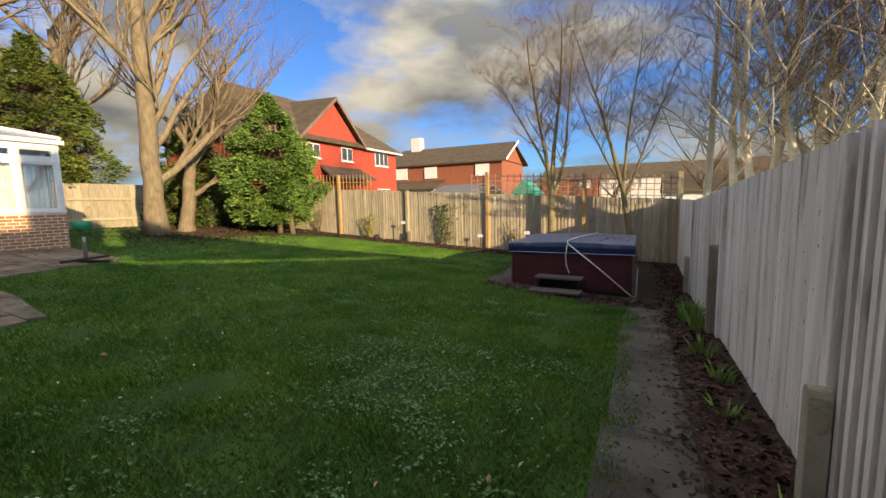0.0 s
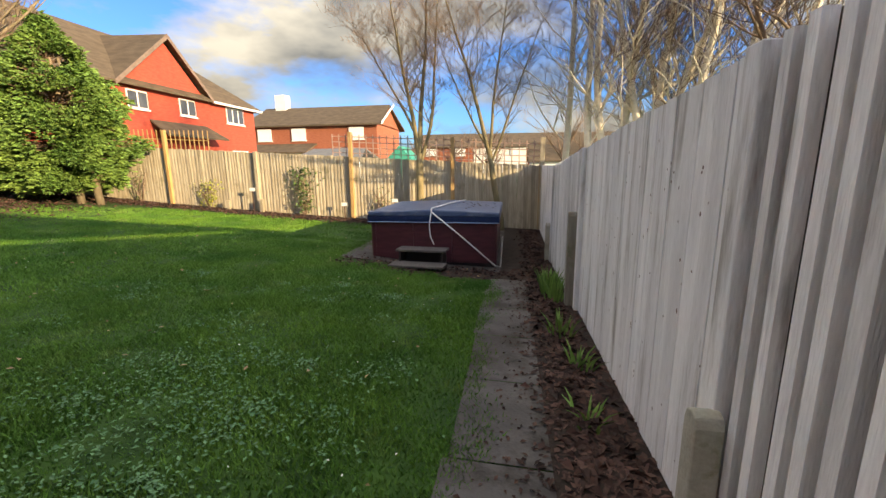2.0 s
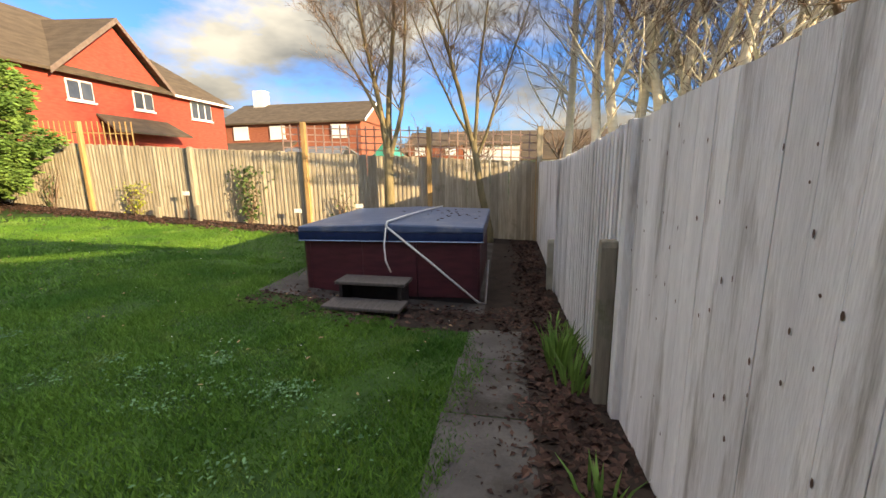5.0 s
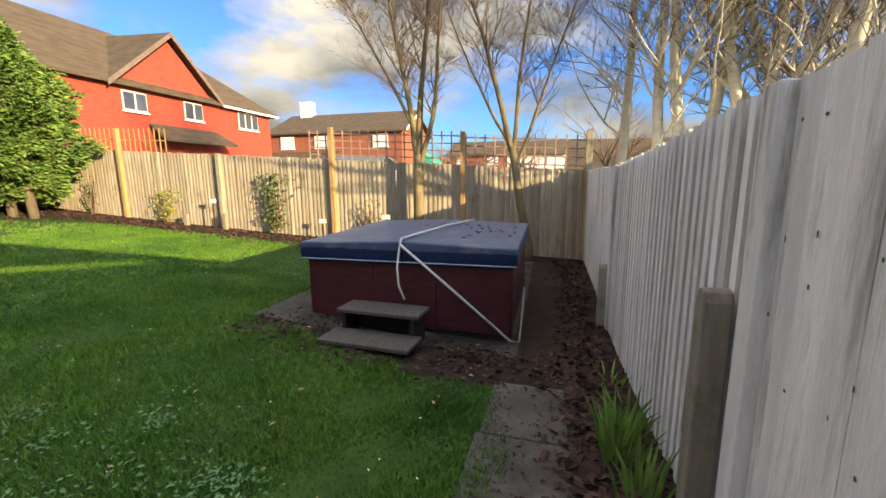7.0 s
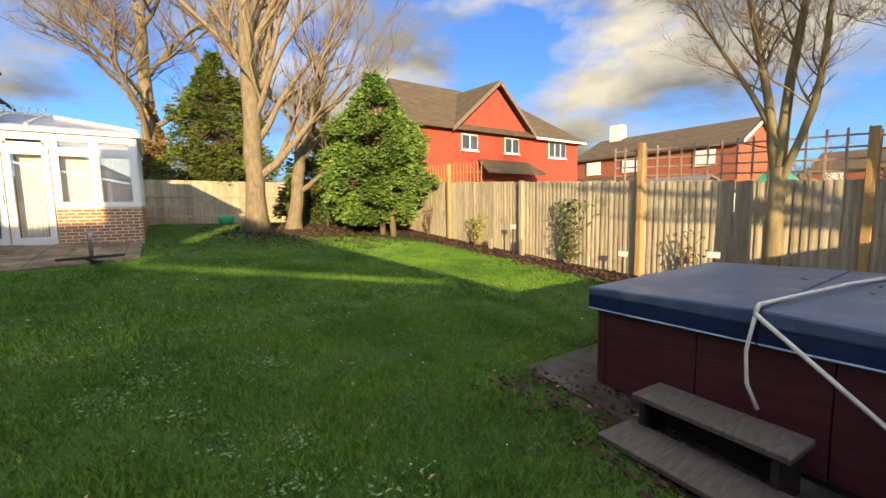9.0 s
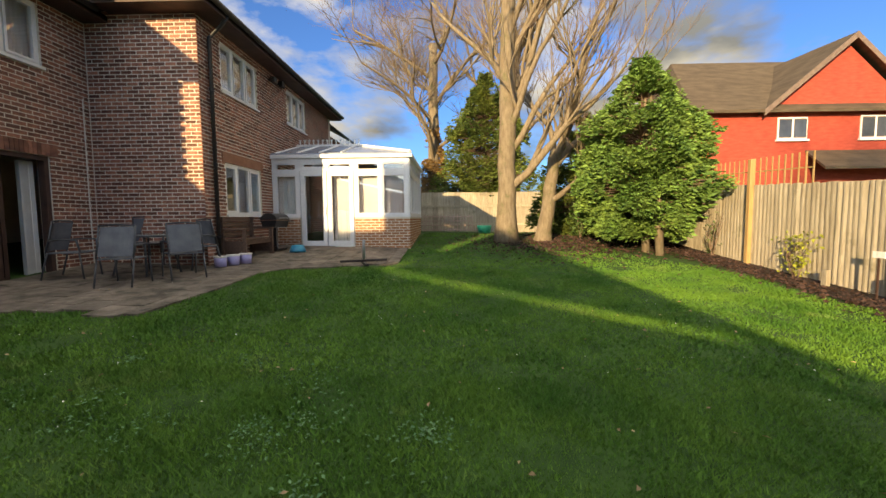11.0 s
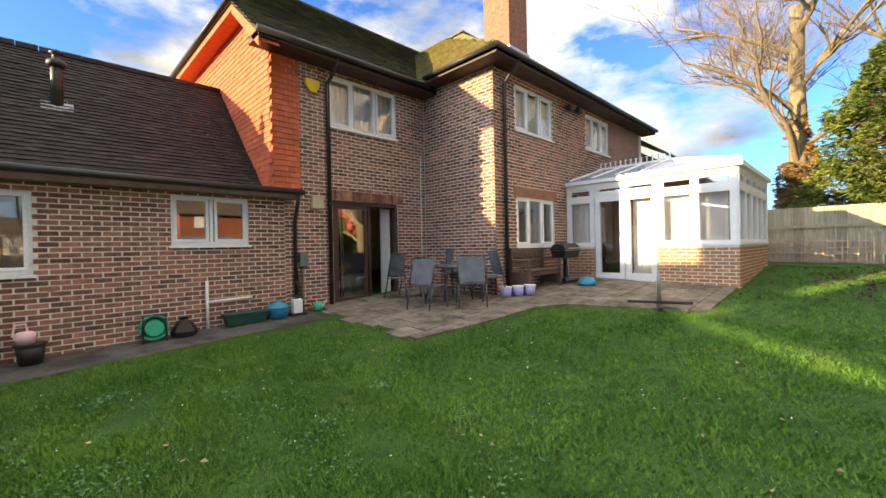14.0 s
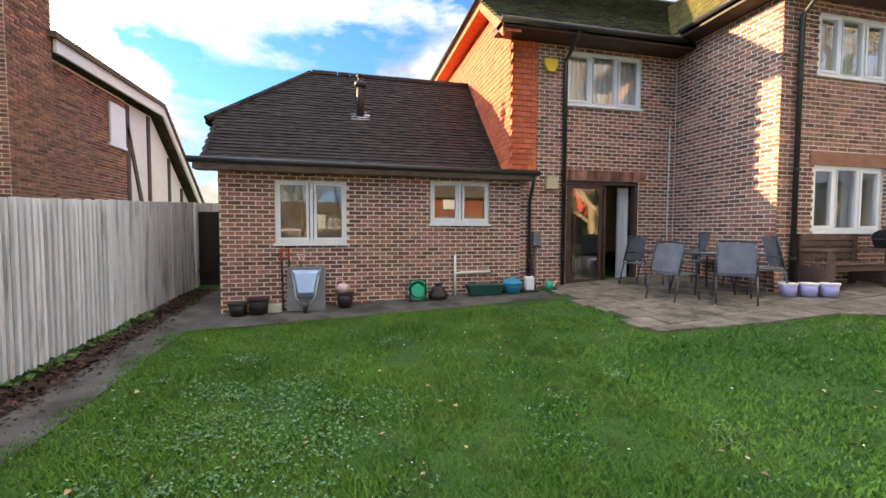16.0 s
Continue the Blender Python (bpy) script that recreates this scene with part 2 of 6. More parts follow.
ROPE = mat("white_strap", (0.62, 0.62, 0.62), (0.76, 0.76, 0.75), 20, 0.7, 0.3, 200, vary=0.02)
BARK_T = mat("pale_tree_bark", (0.17, 0.13, 0.085), (0.27, 0.215, 0.145), 5, 0.9, 0.8, 25, stretch=(3, 3, 0.8), vary=0.08, stain=(0.13, 0.125, 0.06), stain_scale=2.4, stain_at=0.56)
BARK_B = mat("birch_bark", (0.66, 0.59, 0.47), (0.82, 0.77, 0.66), 4, 0.8, 0.5, 25, stretch=(1, 1, 5), vary=0.08, stain=(0.13, 0.10, 0.08), stain_scale=6, stain_at=0.62)
TWIG = mat("twig_bark", (0.13, 0.085, 0.06), (0.21, 0.145, 0.105), 6, 0.9, 0.3, 40, vary=0.2)
BARK_G = mat("grey_green_bark", (0.17, 0.14, 0.075), (0.28, 0.225, 0.12), 5, 0.9, 0.6, 30, stretch=(3, 3, 0.8), vary=0.08)
NEEDLE = mat("conifer_foliage", (0.085, 0.175, 0.035), (0.17, 0.27, 0.06), 1.6, 0.8, 0.0, 12, vary=0.45, island=True)
NEEDLE_D = mat("dark_conifer_foliage", (0.06, 0.11, 0.022), (0.17, 0.20, 0.04), 1.2, 0.8, 0.0, 12, vary=0.45, island=True)
LEAFG = mat("ivy_leaf", (0.035, 0.08, 0.02), (0.10, 0.16, 0.04), 5, 0.6, 0.0, 20, vary=0.4, island=True)
LEAFY = mat("yellow_green_shrub_leaf", (0.22, 0.26, 0.025), (0.36, 0.38, 0.05), 3, 0.7, 0.0, 20, vary=0.35, island=True)
TANLEAF = mat("tan_dead_leaf", (0.28, 0.19, 0.10), (0.42, 0.31, 0.18), 8, 0.85, 0.1, 60, vary=0.3, island=True)
LINTEL = mat("red_brown_lintel", (0.25, 0.115, 0.07), (0.33, 0.16, 0.10), 6, 0.9, 0.4, 60, vary=0.05)
# gate timber: the passage's shade is put into this near-black colour
GATEM = mat("shade_dark_timber", (0.012, 0.011, 0.010), (0.024, 0.021, 0.019), 6, 0.75, 0.3, 40, stretch=(5, 5, 0.5), vary=0.2)
LEAFC = mat("clover_leaf", (0.075, 0.19, 0.075), (0.13, 0.26, 0.12), 5, 0.7, 0.0, 30, vary=0.3, island=True)
BULB = mat("bulb_leaf", (0.10, 0.22, 0.04), (0.19, 0.33, 0.08), 5, 0.55, 0.0, 30, vary=0.3, island=True)
REDBRICK = mat("red_brick_far", (0.36, 0.055, 0.038), (0.46, 0.085, 0.055), 3, 0.9, 0.3, 14, stretch=(1, 1, 4), vary=0.03)
FARBRICK = mat("brown_brick_far", (0.27, 0.085, 0.05), (0.37, 0.13, 0.075), 3, 0.9, 0.3, 14, stretch=(1, 1, 4), vary=0.06)
FARROOF = mat("brown_roof_far", (0.075, 0.055, 0.037), (0.13, 0.095, 0.062), 1.5, 0.9, 0.5, 9, stretch=(1, 1, 4), vary=0.08)
RENDERW = mat("white_render", (0.72, 0.71, 0.68), (0.80, 0.79, 0.76), 2, 0.9, 0.2, 40, vary=0.03)
FARGLASS = mat("far_window_glass", (0.05, 0.06, 0.08), (0.08, 0.09, 0.11), 2, 0.08, 0.0, 20, vary=0.2, spec=0.8)
CHAIRG = mat("grey_chair_mesh", (0.10, 0.115, 0.14), (0.15, 0.165, 0.19), 6, 0.75, 0.3, 200, vary=0.05)
CHAIRF = mat("grey_metal_tube", (0.06, 0.068, 0.08), (0.09, 0.10, 0.115), 6, 0.4, 0.05, 60, metal=0.4, vary=0.05)
TABLEG = mat("smoked_glass_tabletop", (0.07, 0.085, 0.10), (0.10, 0.115, 0.13), 3, 0.12, 0.02, 60, vary=0.02, spec=0.7)
BENCHW = mat("aged_bench_wood", (0.075, 0.045, 0.032), (0.13, 0.08, 0.06), 6, 0.8, 0.4, 40, stretch=(1, 4, 4), vary=0.15)
BBQM = mat("black_barbecue_enamel", (0.012, 0.012, 0.014), (0.022, 0.022, 0.025), 5, 0.28, 0.05, 60, vary=0.03)
LILAC = mat("lilac_pot_plastic", (0.38, 0.36, 0.66), (0.45, 0.43, 0.73), 5, 0.5, 0.05, 50, vary=0.08)
TEAL = mat("blue_plastic", (0.015, 0.22, 0.36), (0.025, 0.29, 0.44), 5, 0.4, 0.05, 50, vary=0.05)
GREENP = mat("green_hose", (0.02, 0.38, 0.22), (0.04, 0.48, 0.29), 10, 0.45, 0.1, 50, vary=0.05)
DKGREEN = mat("dark_green_trough", (0.01, 0.06, 0.045), (0.016, 0.085, 0.065), 6, 0.5, 0.1, 50, vary=0.05)
BARROWM = mat("pale_blue_tray", (0.34, 0.47, 0.70), (0.41, 0.55, 0.78), 3, 0.4, 0.05, 40, vary=0.03)
BOARDG = mat("grey_board", (0.12, 0.125, 0.13), (0.18, 0.185, 0.19), 4, 0.7, 0.2, 40, vary=0.05)
STEEL = mat("galvanised_steel", (0.42, 0.43, 0.45), (0.55, 0.56, 0.58), 8, 0.4, 0.1, 60, metal=0.8, vary=0.05)
WHITEP = mat("white_plastic_pipe", (0.70, 0.68, 0.62), (0.78, 0.76, 0.70), 5, 0.5, 0.05, 50, vary=0.03)
PINK = mat("pink_plastic", (0.70, 0.45, 0.48), (0.76, 0.52, 0.55), 5, 0.5, 0.05, 50, vary=0.03)
YELLOW = mat("yellow_alarm_box", (0.75, 0.47, 0.02), (0.8, 0.53, 0.04), 5, 0.5, 0.05, 50, vary=0.03)
CREAM = mat("cream_box", (0.50, 0.40, 0.27), (0.56, 0.46, 0.32), 5, 0.6, 0.1, 50, vary=0.03)
GREENROOF = mat("green_shed_paint", (0.03, 0.26, 0.19), (0.05, 0.33, 0.25), 3, 0.6, 0.1, 40, vary=0.03)
CONROOF = mat("conservatory_roof_sheet", (0.20, 0.235, 0.30), (0.28, 0.32, 0.39), 3, 0.22, 0.05, 40, vary=0.08)
LATTICE = mat("pinkish_lattice_wood", (0.36, 0.25, 0.21), (0.48, 0.34, 0.29), 6, 0.85, 0.3, 40, vary=0.12)
REDHAND = mat("red_plastic", (0.45, 0.03, 0.02), (0.5, 0.05, 0.03), 6, 0.5, 0.05, 40, vary=0.05)


# ---- mesh helpers ----
class Shape:
    """Vertices and faces of one mesh, gathered piece by piece."""

    def __init__(self):
        self.v, self.f = [], []

    def add(self, v, f):
        o = len(self.v)
        self.v += [tuple(p) for p in v]
        self.f += [tuple(i + o for i in q) for q in f]
        return self

    def box(self, x0, x1, y0, y1, z0, z1, m=None):
        v = [Vector(p) for p in ((x0, y0, z0), (x1, y0, z0), (x1, y1, z0), (x0, y1, z0), (x0, y0, z1), (x1, y0, z1), (x1, y1, z1), (x0, y1, z1))]
        if m is not None:
            v = [m @ p for p in v]
        return self.add(v, ((3, 2, 1, 0), (4, 5, 6, 7), (0, 1, 5, 4), (1, 2, 6, 5), (2, 3, 7, 6), (3, 0, 4, 7)))

    def prism(self, poly, d):
        """A flat polygon (3D points, in order) given thickness by the vector d."""
        n = len(poly)
        a = [Vector(p) for p in poly]
        b = [p + Vector(d) for p in a]
        f = [tuple(range(n)), tuple(range(2 * n - 1, n - 1, -1))]
        f += [(i, i + n, (i + 1) % n + n, (i + 1) % n) for i in range(n)]
        return self.add(a + b, f)

    def tube(self, path, radii, n=6, cap=True):
        path = [Vector(p) for p in path]
        if not hasattr(radii, "__len__"):
            radii = [radii] * len(path)
        v, f = [], []
        ref = Vector((0.31, 0.77, 0.55))
        for i, p in enumerate(path):
            d = (path[min(i + 1, len(path) - 1)] - path[max(i - 1, 0)]).normalized()
            a = d.cross(ref)
            if a.length < 0.1:
                a = d.cross(Vector((1, 0, 0)))
            a.normalize()
            b = d.cross(a)
            for k in range(n):
                w = 2 * math.pi * k / n
                v.append(p + radii[i] * (math.cos(w) * a + math.sin(w) * b))
        for i in range(len(path) - 1):
            for k in range(n):
                f.append((i * n + k, i * n + (k + 1) % n, (i + 1) * n + (k + 1) % n, (i + 1) * n + k))
        if cap:
            f.append(tuple(range(n - 1, -1, -1)))
            f.append(tuple((len(path) - 1) * n + k for k in range(n)))
        return self.add(v, f)

    def lathe(self, profile, n=20, c=(0, 0)):
        """Turned about a vertical axis; profile of (radius, z)."""
        v, f = [], []
        for r, z in profile:
            for k in range(n):
                w = 2 * math.pi * k / n
                v.append((c[0] + r * math.cos(w), c[1] + r * math.sin(w), z))
        for i in range(len(profile) - 1):
            for k in range(n):
                f.append((i * n + k, i * n + (k + 1) % n, (i + 1) * n + (k + 1) % n, (i + 1) * n + k))
        f.append(tuple(range(n - 1, -1, -1)))
        f.append(tuple((len(profile) - 1) * n + k for k in range(n)))
        return self.add(v, f)

    def mesh(self, name, material, smooth=False):
        me = bpy.data.meshes.new(name)
        me.from_pydata([tuple(p) for p in self.v], [], self.f)
        me.materials.append(material)
        if smooth:
            me.polygons.foreach_set("use_smooth", [True] * len(me.polygons))
        me.update()
        return me


def part(name, shape, material, parent=None, label="", bevel=0.0, smooth=False):
    ob = new(name, shape.mesh(name, material, smooth))
    if parent is not None:
        ob.parent = parent
    if label:
        ob["label"] = label
    if bevel:
        mod = ob.modifiers.new("bevel", "BEVEL")
        mod.width, mod.segments, mod.limit_method = bevel, 2, "ANGLE"
    return ob


def thing(name, label, category, at=(0, 0, 0), turn=0, group="", kind=""):
    ob = new(name)
    ob.empty_display_size = 0.1
    ob.matrix_basis = pose(*at, 0, 0, turn)
    return tagged(ob, label, category, group, kind)


def setting(name, shape, material, label, category, bevel=0.0, smooth=False):
    return tagged(part(name, shape, material, None, "", bevel, smooth), label, category, "", "structure")


def ground(x, y):
    """Height of the garden: it rises towards the house's far end and falls towards the tub."""
    z = GZ[0] + GZ[1] * x + GZ[2] * y + GZ[3] * x * y + GZ[4] * x * x + GZ[5] * y * y
    z -= 0.15 * math.exp(-((x + 0.6) / 2.4) ** 2 - ((y - 8.5) / 1.9) ** 2)
    u = max(0.0, -16.0 - x)
    return z if u == 0 else ground(-16.0, y)


GZ = (-0.003, -0.038, -0.0443, -0.0003, 0.0016, 0.0016)
HY, WY, CX = -1.1, 1.15, -12.7      # main wall, wing wall, conservatory front
FX, BY, LX = 0.92, 12.8, -19.5      # side fence, back fence, far fence

# ---- ground ----
def sheet(x0, x1, y0, y1, step, dz, rough_z=0.0):
    s = Shape()
    nx, ny = max(1, round((x1 - x0) / step)), max(1, round((y1 - y0) / step))
    for j in range(ny + 1):
        for i in range(nx + 1):
            x, y = x0 + (x1 - x0) * i / nx, y0 + (y1 - y0) * j / ny
            s.v.append((x, y, ground(x, y) + dz + rough_z * noise.noise((x * 3, y * 3, 0))))
    for j in range(ny):
        for i in range(nx):
            a = j * (nx + 1) + i
            s.f.append((a, a + 1, a + nx + 2, a + nx + 1))
    return s


g = sheet(-20, 2, -6, 14, 0.4, 0, 0.015)
n0 = len(g.v)
far = [(-400, -400, -0.3), (400, -400, -0.3), (400, 400, -0.3), (-400, 400, -0.3), (-20.0, -6, ground(-20, -6)), (2, -6, ground(2, -6)), (2, 14, ground(2, 14)), (-20.0, 14, ground(-20, 14))]
g.add(far, ((0, 1, 5, 4), (1, 2, 6, 5), (2, 3, 7, 6), (3, 0, 4, 7)))
setting("ground", g, SOIL, "dark soil under patchy green lawn", "ground", smooth=True)


def terrace_edge(x):
    """Where the lawn meets the terrace: a short front, then a step out before the conservatory."""
    return float(np.interp(x, (-10.25, -9.95, -9.65, -9.2, -7.7, -6.5), (4.9, 3.9, 2.9, 2.44, 2.37, 2.18)))


def patio_has(x, y):
    """The paved terrace beside the house."""
    if y < HY or x > -6.45:
        return False
    if x < CX - 0.1:
        return False
    return y < terrace_edge(x) + 0.3


# grass blades
rng = np.random.default_rng(4)
xs, ys = [], []
for x0, x1, y0, y1, dens in ((-5.0, 0.15, -0.2, 9.5, 7000), (-10, -5, 0.2, 12.0, 2600), (-17.0, -10, 3.0, 12.0, 900), (-5, -2.5, 9.5, 12.2, 1500)):
    n = int((x1 - x0) * (y1 - y0) * dens)
    xs.append(rng.uniform(x0, x1, n)), ys.append(rng.uniform(y0, y1, n))
gx, gy = np.concatenate(xs), np.concatenate(ys)
path_edge = -0.12 + 0.05 * np.sin(gy * 2.3) + 0.05 * np.sin(gy * 5.9 + 1) + 0.05 * np.abs(np.sin(gy * 17)) + rng.exponential(0.035, len(gy))
keep = (gx < path_edge) & ~((gx > -2.75 + 0.1 * np.sin(gy * 4)) & (gy > 7.65 + 0.12 * np.sin(gx * 5)))
keep &= ~((gy > 7.4 + 0.12 * np.sin(gx * 3) + 0.08 * np.sin(gx * 9)) & (gx > -1.1))
keep &= ~((gx < -6.47) & (gy < np.interp(gx, (-10.25, -9.95, -9.65, -9.2, -7.7, -6.5), (4.9, 3.9, 2.9, 2.44, 2.37, 2.18)) + 0.03 * np.sin(gx * 9) - 0.03) & (gx > CX))
keep &= ~((gx < CX) & (gy < 5.05)) & ~((gx > -6.4) & (gy < -0.1 + 0.05 * np.sin(gx * 4)))
keep &= gy < 11.95 + 0.15 * np.sin(gx * 1.7) - 0.06 * np.maximum(0, -9 - gx) * 6
clump = np.array([noise.noise((a * 1.7, b * 1.7, 3)) for a, b in zip(gx, gy)])
keep &= rng.uniform(-0.9, 0.6, len(gx)) < clump + 0.35
gx, gy, clump = gx[keep], gy[keep], clump[keep]
n = len(gx)
gzz = np.array([ground(a, b) for a, b in zip(gx, gy)])
ang, hgt = rng.uniform(0, 6.283, n), rng.uniform(0.014, 0.044, n) * (1 + 0.8 * clump)
wid = rng.uniform(0.004, 0.008, n) * np.where(gx < -5, 1.7, 1.0)
lean, la = hgt * rng.uniform(0.3, 1.2, n), rng.uniform(0, 6.283, n)
vv = np.empty((n * 3, 3))
vv[0::3] = np.c_[gx - wid * np.cos(ang), gy - wid * np.sin(ang), gzz - 0.005]
vv[1::3] = np.c_[gx + wid * np.cos(ang), gy + wid * np.sin(ang), gzz - 0.005]
vv[2::3] = np.c_[gx + lean * np.cos(la), gy + lean * np.sin(la), gzz + hgt]
me = bpy.data.meshes.new("grass")
me.vertices.add(n * 3), me.loops.add(n * 3), me.polygons.add(n)
me.vertices.foreach_set("co", vv.ravel())
me.loops.foreach_set("vertex_index", np.arange(n * 3))
me.polygons.foreach_set("loop_start", np.arange(0, n * 3, 3))
me.materials.append(GRASS)
me.update(), me.validate()
tagged(new("grass", me), "short patchy green lawn grass, uneven and tufted", "grass", kind="stuff")

# side path, bed of mulch, tub pad, terrace
def strip(x0, x1, y0, y1, lift):
    s = sheet(x0, x1, y0, y1, 0.25, lift, 0.006)
    return s


garden_path = thing("pavement_side_path", "worn grey concrete garden path, damp and stained", "path", kind="structure")
yy = -6.0
while yy < 7.0:
    part("slab", strip(-0.2 + 0.02 * math.sin(yy * 5), 0.37, yy, min(yy + 0.9, 7.4) - 0.012, 0.012), PATHM, garden_path)
    yy += 0.9
setting("ground_garage_path", strip(-6.3, -0.17, -1.1, -0.12, 0.014), PATHM, "grey concrete path along the brick wall", "path")
setting("ground_mulch_bed", strip(0.36, 0.95, -0.5, 12.75, 0.018), BARK_BED, "dark brown mulch bed at the fence foot", "garden bed")
setting("ground_back_bed", strip(-16.0, -2.6, 12.0, 12.8, 0.02), BARK_BED, "brown leaf-strewn bed along the back fence", "garden bed")
setting("ground_tub_corner", strip(-0.2, 0.37, 7.75, 12.8, 0.014), BARK_BED, "dark damp soil beside the hot tub", "garden bed")
setting("pavement_tub_pad", strip(-2.95, -0.05, 7.95, 12.1, 0.02), PATHM, "grey concrete pad under the hot tub", "paving")


setting("ground_passage", strip(-0.42, -0.21, -6.0, -1.1, 0.012), PATHM, "grey concrete beside the brick wall end", "path")
setting("ground_tub_front", strip(-1.0, 0.4, 7.3, 8.5, 0.008), BARK_BED, "dark leaf-strewn soil before the tub", "garden bed")


def litter(name, label, n, place, size, material, lift=0.02):
    s = Shape()
    for _ in range(n):
        x, y = place()
        r, a, z = size * random.uniform(0.5, 1.3), random.uniform(0, 6.28), ground(x, y) + lift
        c, d = math.cos(a) * r, math.sin(a) * r
        t1, t2 = random.uniform(0, r), random.uniform(0, r)
        s.add(((x - c, y - d, z), (x + d * 0.5, y - c * 0.5, z + t1), (x + c, y + d, z + t2 * 0.4), (x - d * 0.5, y + c * 0.5, z + 0.004)), ((0, 1, 2, 3),))
    return tagged(part(name, s, material), label, "leaf litter", kind="stuff")


CLOVER = [(random.uniform(-5.2, -0.5), random.uniform(0.9, 6.2), random.uniform(0.05, 0.2)) for _ in range(60)] + [(random.gauss(-1.9, 0.6), random.gauss(2.9, 0.7), random.uniform(0.08, 0.2)) for _ in range(40)]


def clover_spot():
    x, y, r = random.choice(CLOVER)
    return random.gauss(x, r), random.gauss(y, r * 0.8)


litter("mulch_chips", "brown bark chips and dead leaves", 12000, lambda: (random.gauss(0.63, 0.15), random.uniform(-3.5, 12.6)), 0.034, CHIPS)
litter("fallen_leaves", "brown fallen leaves along the back fence", 6000, lambda: (random.uniform(-16, -2.6), random.gauss(12.2, 0.28)), 0.04, CHIPS)
litter("pad_leaves", "dead leaves round the tub pad", 1500, lambda: (random.uniform(-2.9, 0.5), random.gauss(7.8, 0.25)), 0.03, CHIPS)
litter("lawn_leaves", "scattered fallen leaves on the lawn", 170, lambda: (random.uniform(-9, -0.2), random.uniform(0.5, 10)), 0.026, TANLEAF, 0.04)
litter("path_leaves", "small leaves scattered on the path", 900, lambda: (random.gauss(0.3, 0.16), random.uniform(0.5, 7.7)), 0.018, CHIPS, 0.016)
litter("clover", "pale green clover patches in the lawn", 5200, clover_spot, 0.016, LEAFC, 0.03)
litter("daisies", "tiny white daisies dotted over the lawn", 170, lambda: (random.uniform(-8.5, -0.4), random.uniform(0.6, 9.5)), 0.011, PETAL, 0.045)
litter("tree_leaves", "brown dead leaves under the trees", 6000, lambda: (random.gauss(-14.0, 1.3), random.gauss(9.4, 1.4)), 0.045, CHIPS, 0.03)

litter("fence_weeds", "low green weeds along the fence foot", 900, lambda: (random.gauss(0.8, 0.06), random.uniform(-1.6, 1.6)), 0.05, LEAFG, 0.03)

# terrace slabs
terrace = thing("pavement_terrace", "weathered uneven brown and grey paving slabs", "patio", kind="structure")
slab_meshes = []
for w in (0.44, 0.29):
    s = Shape().box(-w / 2, w / 2, -0.215, 0.215, -0.05, 0)
    slab_meshes.append(s.mesh("slab", PAVE))


def cut_slab(x, y, w):
    """A slab cut along the terrace's slanting edge, or None where it lies inside."""
    poly = [(x - w, y - 0.215), (x, y - 0.215), (x, y + 0.215), (x - w, y + 0.215)]
    side = [terrace_edge(a) - b for a, b in poly]
    if min(side) >= 0:
        return None
    out = []
    for i in range(4):
        j = (i + 1) % 4
        if side[i] >= 0:
            out.append(poly[i])
        if side[i] * side[j] < 0:
            k = side[i] / (side[i] - side[j])
            out.append((poly[i][0] + k * (poly[j][0] - poly[i][0]), poly[i][1] + k * (poly[j][1] - poly[i][1])))
    return out

row, y = 0, HY + 0.22
while y < 5.0:
    x = -6.3 - 0.1 * (row % 3)
    while x > CX:
        k = random.randrange(2)
        w = (0.44, 0.29)[k]
        edge = cut_slab(x, y, w) if patio_has(x - w / 2, y) else []
        if edge and len(edge) > 2:
            part("slab", Shape().prism([(a, b, ground(a, b) + 0.033) for a, b in edge], (0, 0, -0.05)), PAVE, terrace)
        elif edge is None:
            ob = new("slab", slab_meshes[k])
            ob.parent = terrace
            sx = math.atan((ground(x + 0.2, y) - ground(x - 0.2, y)) / 0.4)
            sy = math.atan((ground(x, y + 0.2) - ground(x, y - 0.2)) / 0.4)
            ob.matrix_basis = pose(x - w / 2, y, ground(x - w / 2, y) + 0.035 + random.uniform(-0.004, 0.004), math.degrees(sy), -math.degrees(sx), random.uniform(-1, 1))
        x -= w + 0.012
    y += 0.442
    row += 1


# ---- the house ----
def to_world(face, plane, u, d, z):
    """face 'y': a wall that looks along +y at y = plane, u is x. face 'x': looks along +x at x = plane, u is y. d: depth outwards."""
    return (u, plane + d, z) if face == "y" else (plane + d, u, z)


def fbox(s, face, plane, u0, u1, d0, d1, z0, z1):
    a, b = to_world(face, plane, u0, d0, z0), to_world(face, plane, u1, d1, z1)
    return s.box(min(a[0], b[0]), max(a[0], b[0]), min(a[1], b[1]), max(a[1], b[1]), z0, z1)


def wall_body(face, plane, u0, u1, z0, z1, holes, thick=0.25):
    """A wall with real openings: boxes above, below and between the holes."""
    s = Shape()
    us = sorted({u0, u1, *[h[0] for h in holes], *[h[1] for h in holes]})
    for a, b in zip(us, us[1:]):
        cut = sorted((h[2], h[3]) for h in holes if h[0] < (a + b) / 2 < h[1])
        z = z0
        for c, d in cut:
            if c > z:
                fbox(s, face, plane, a, b, -thick, 0, z, c)
            z = d
        if z < z1:
            fbox(s, face, plane, a, b, -thick, 0, z, z1)
    return s


BRICK_MESHES = {}


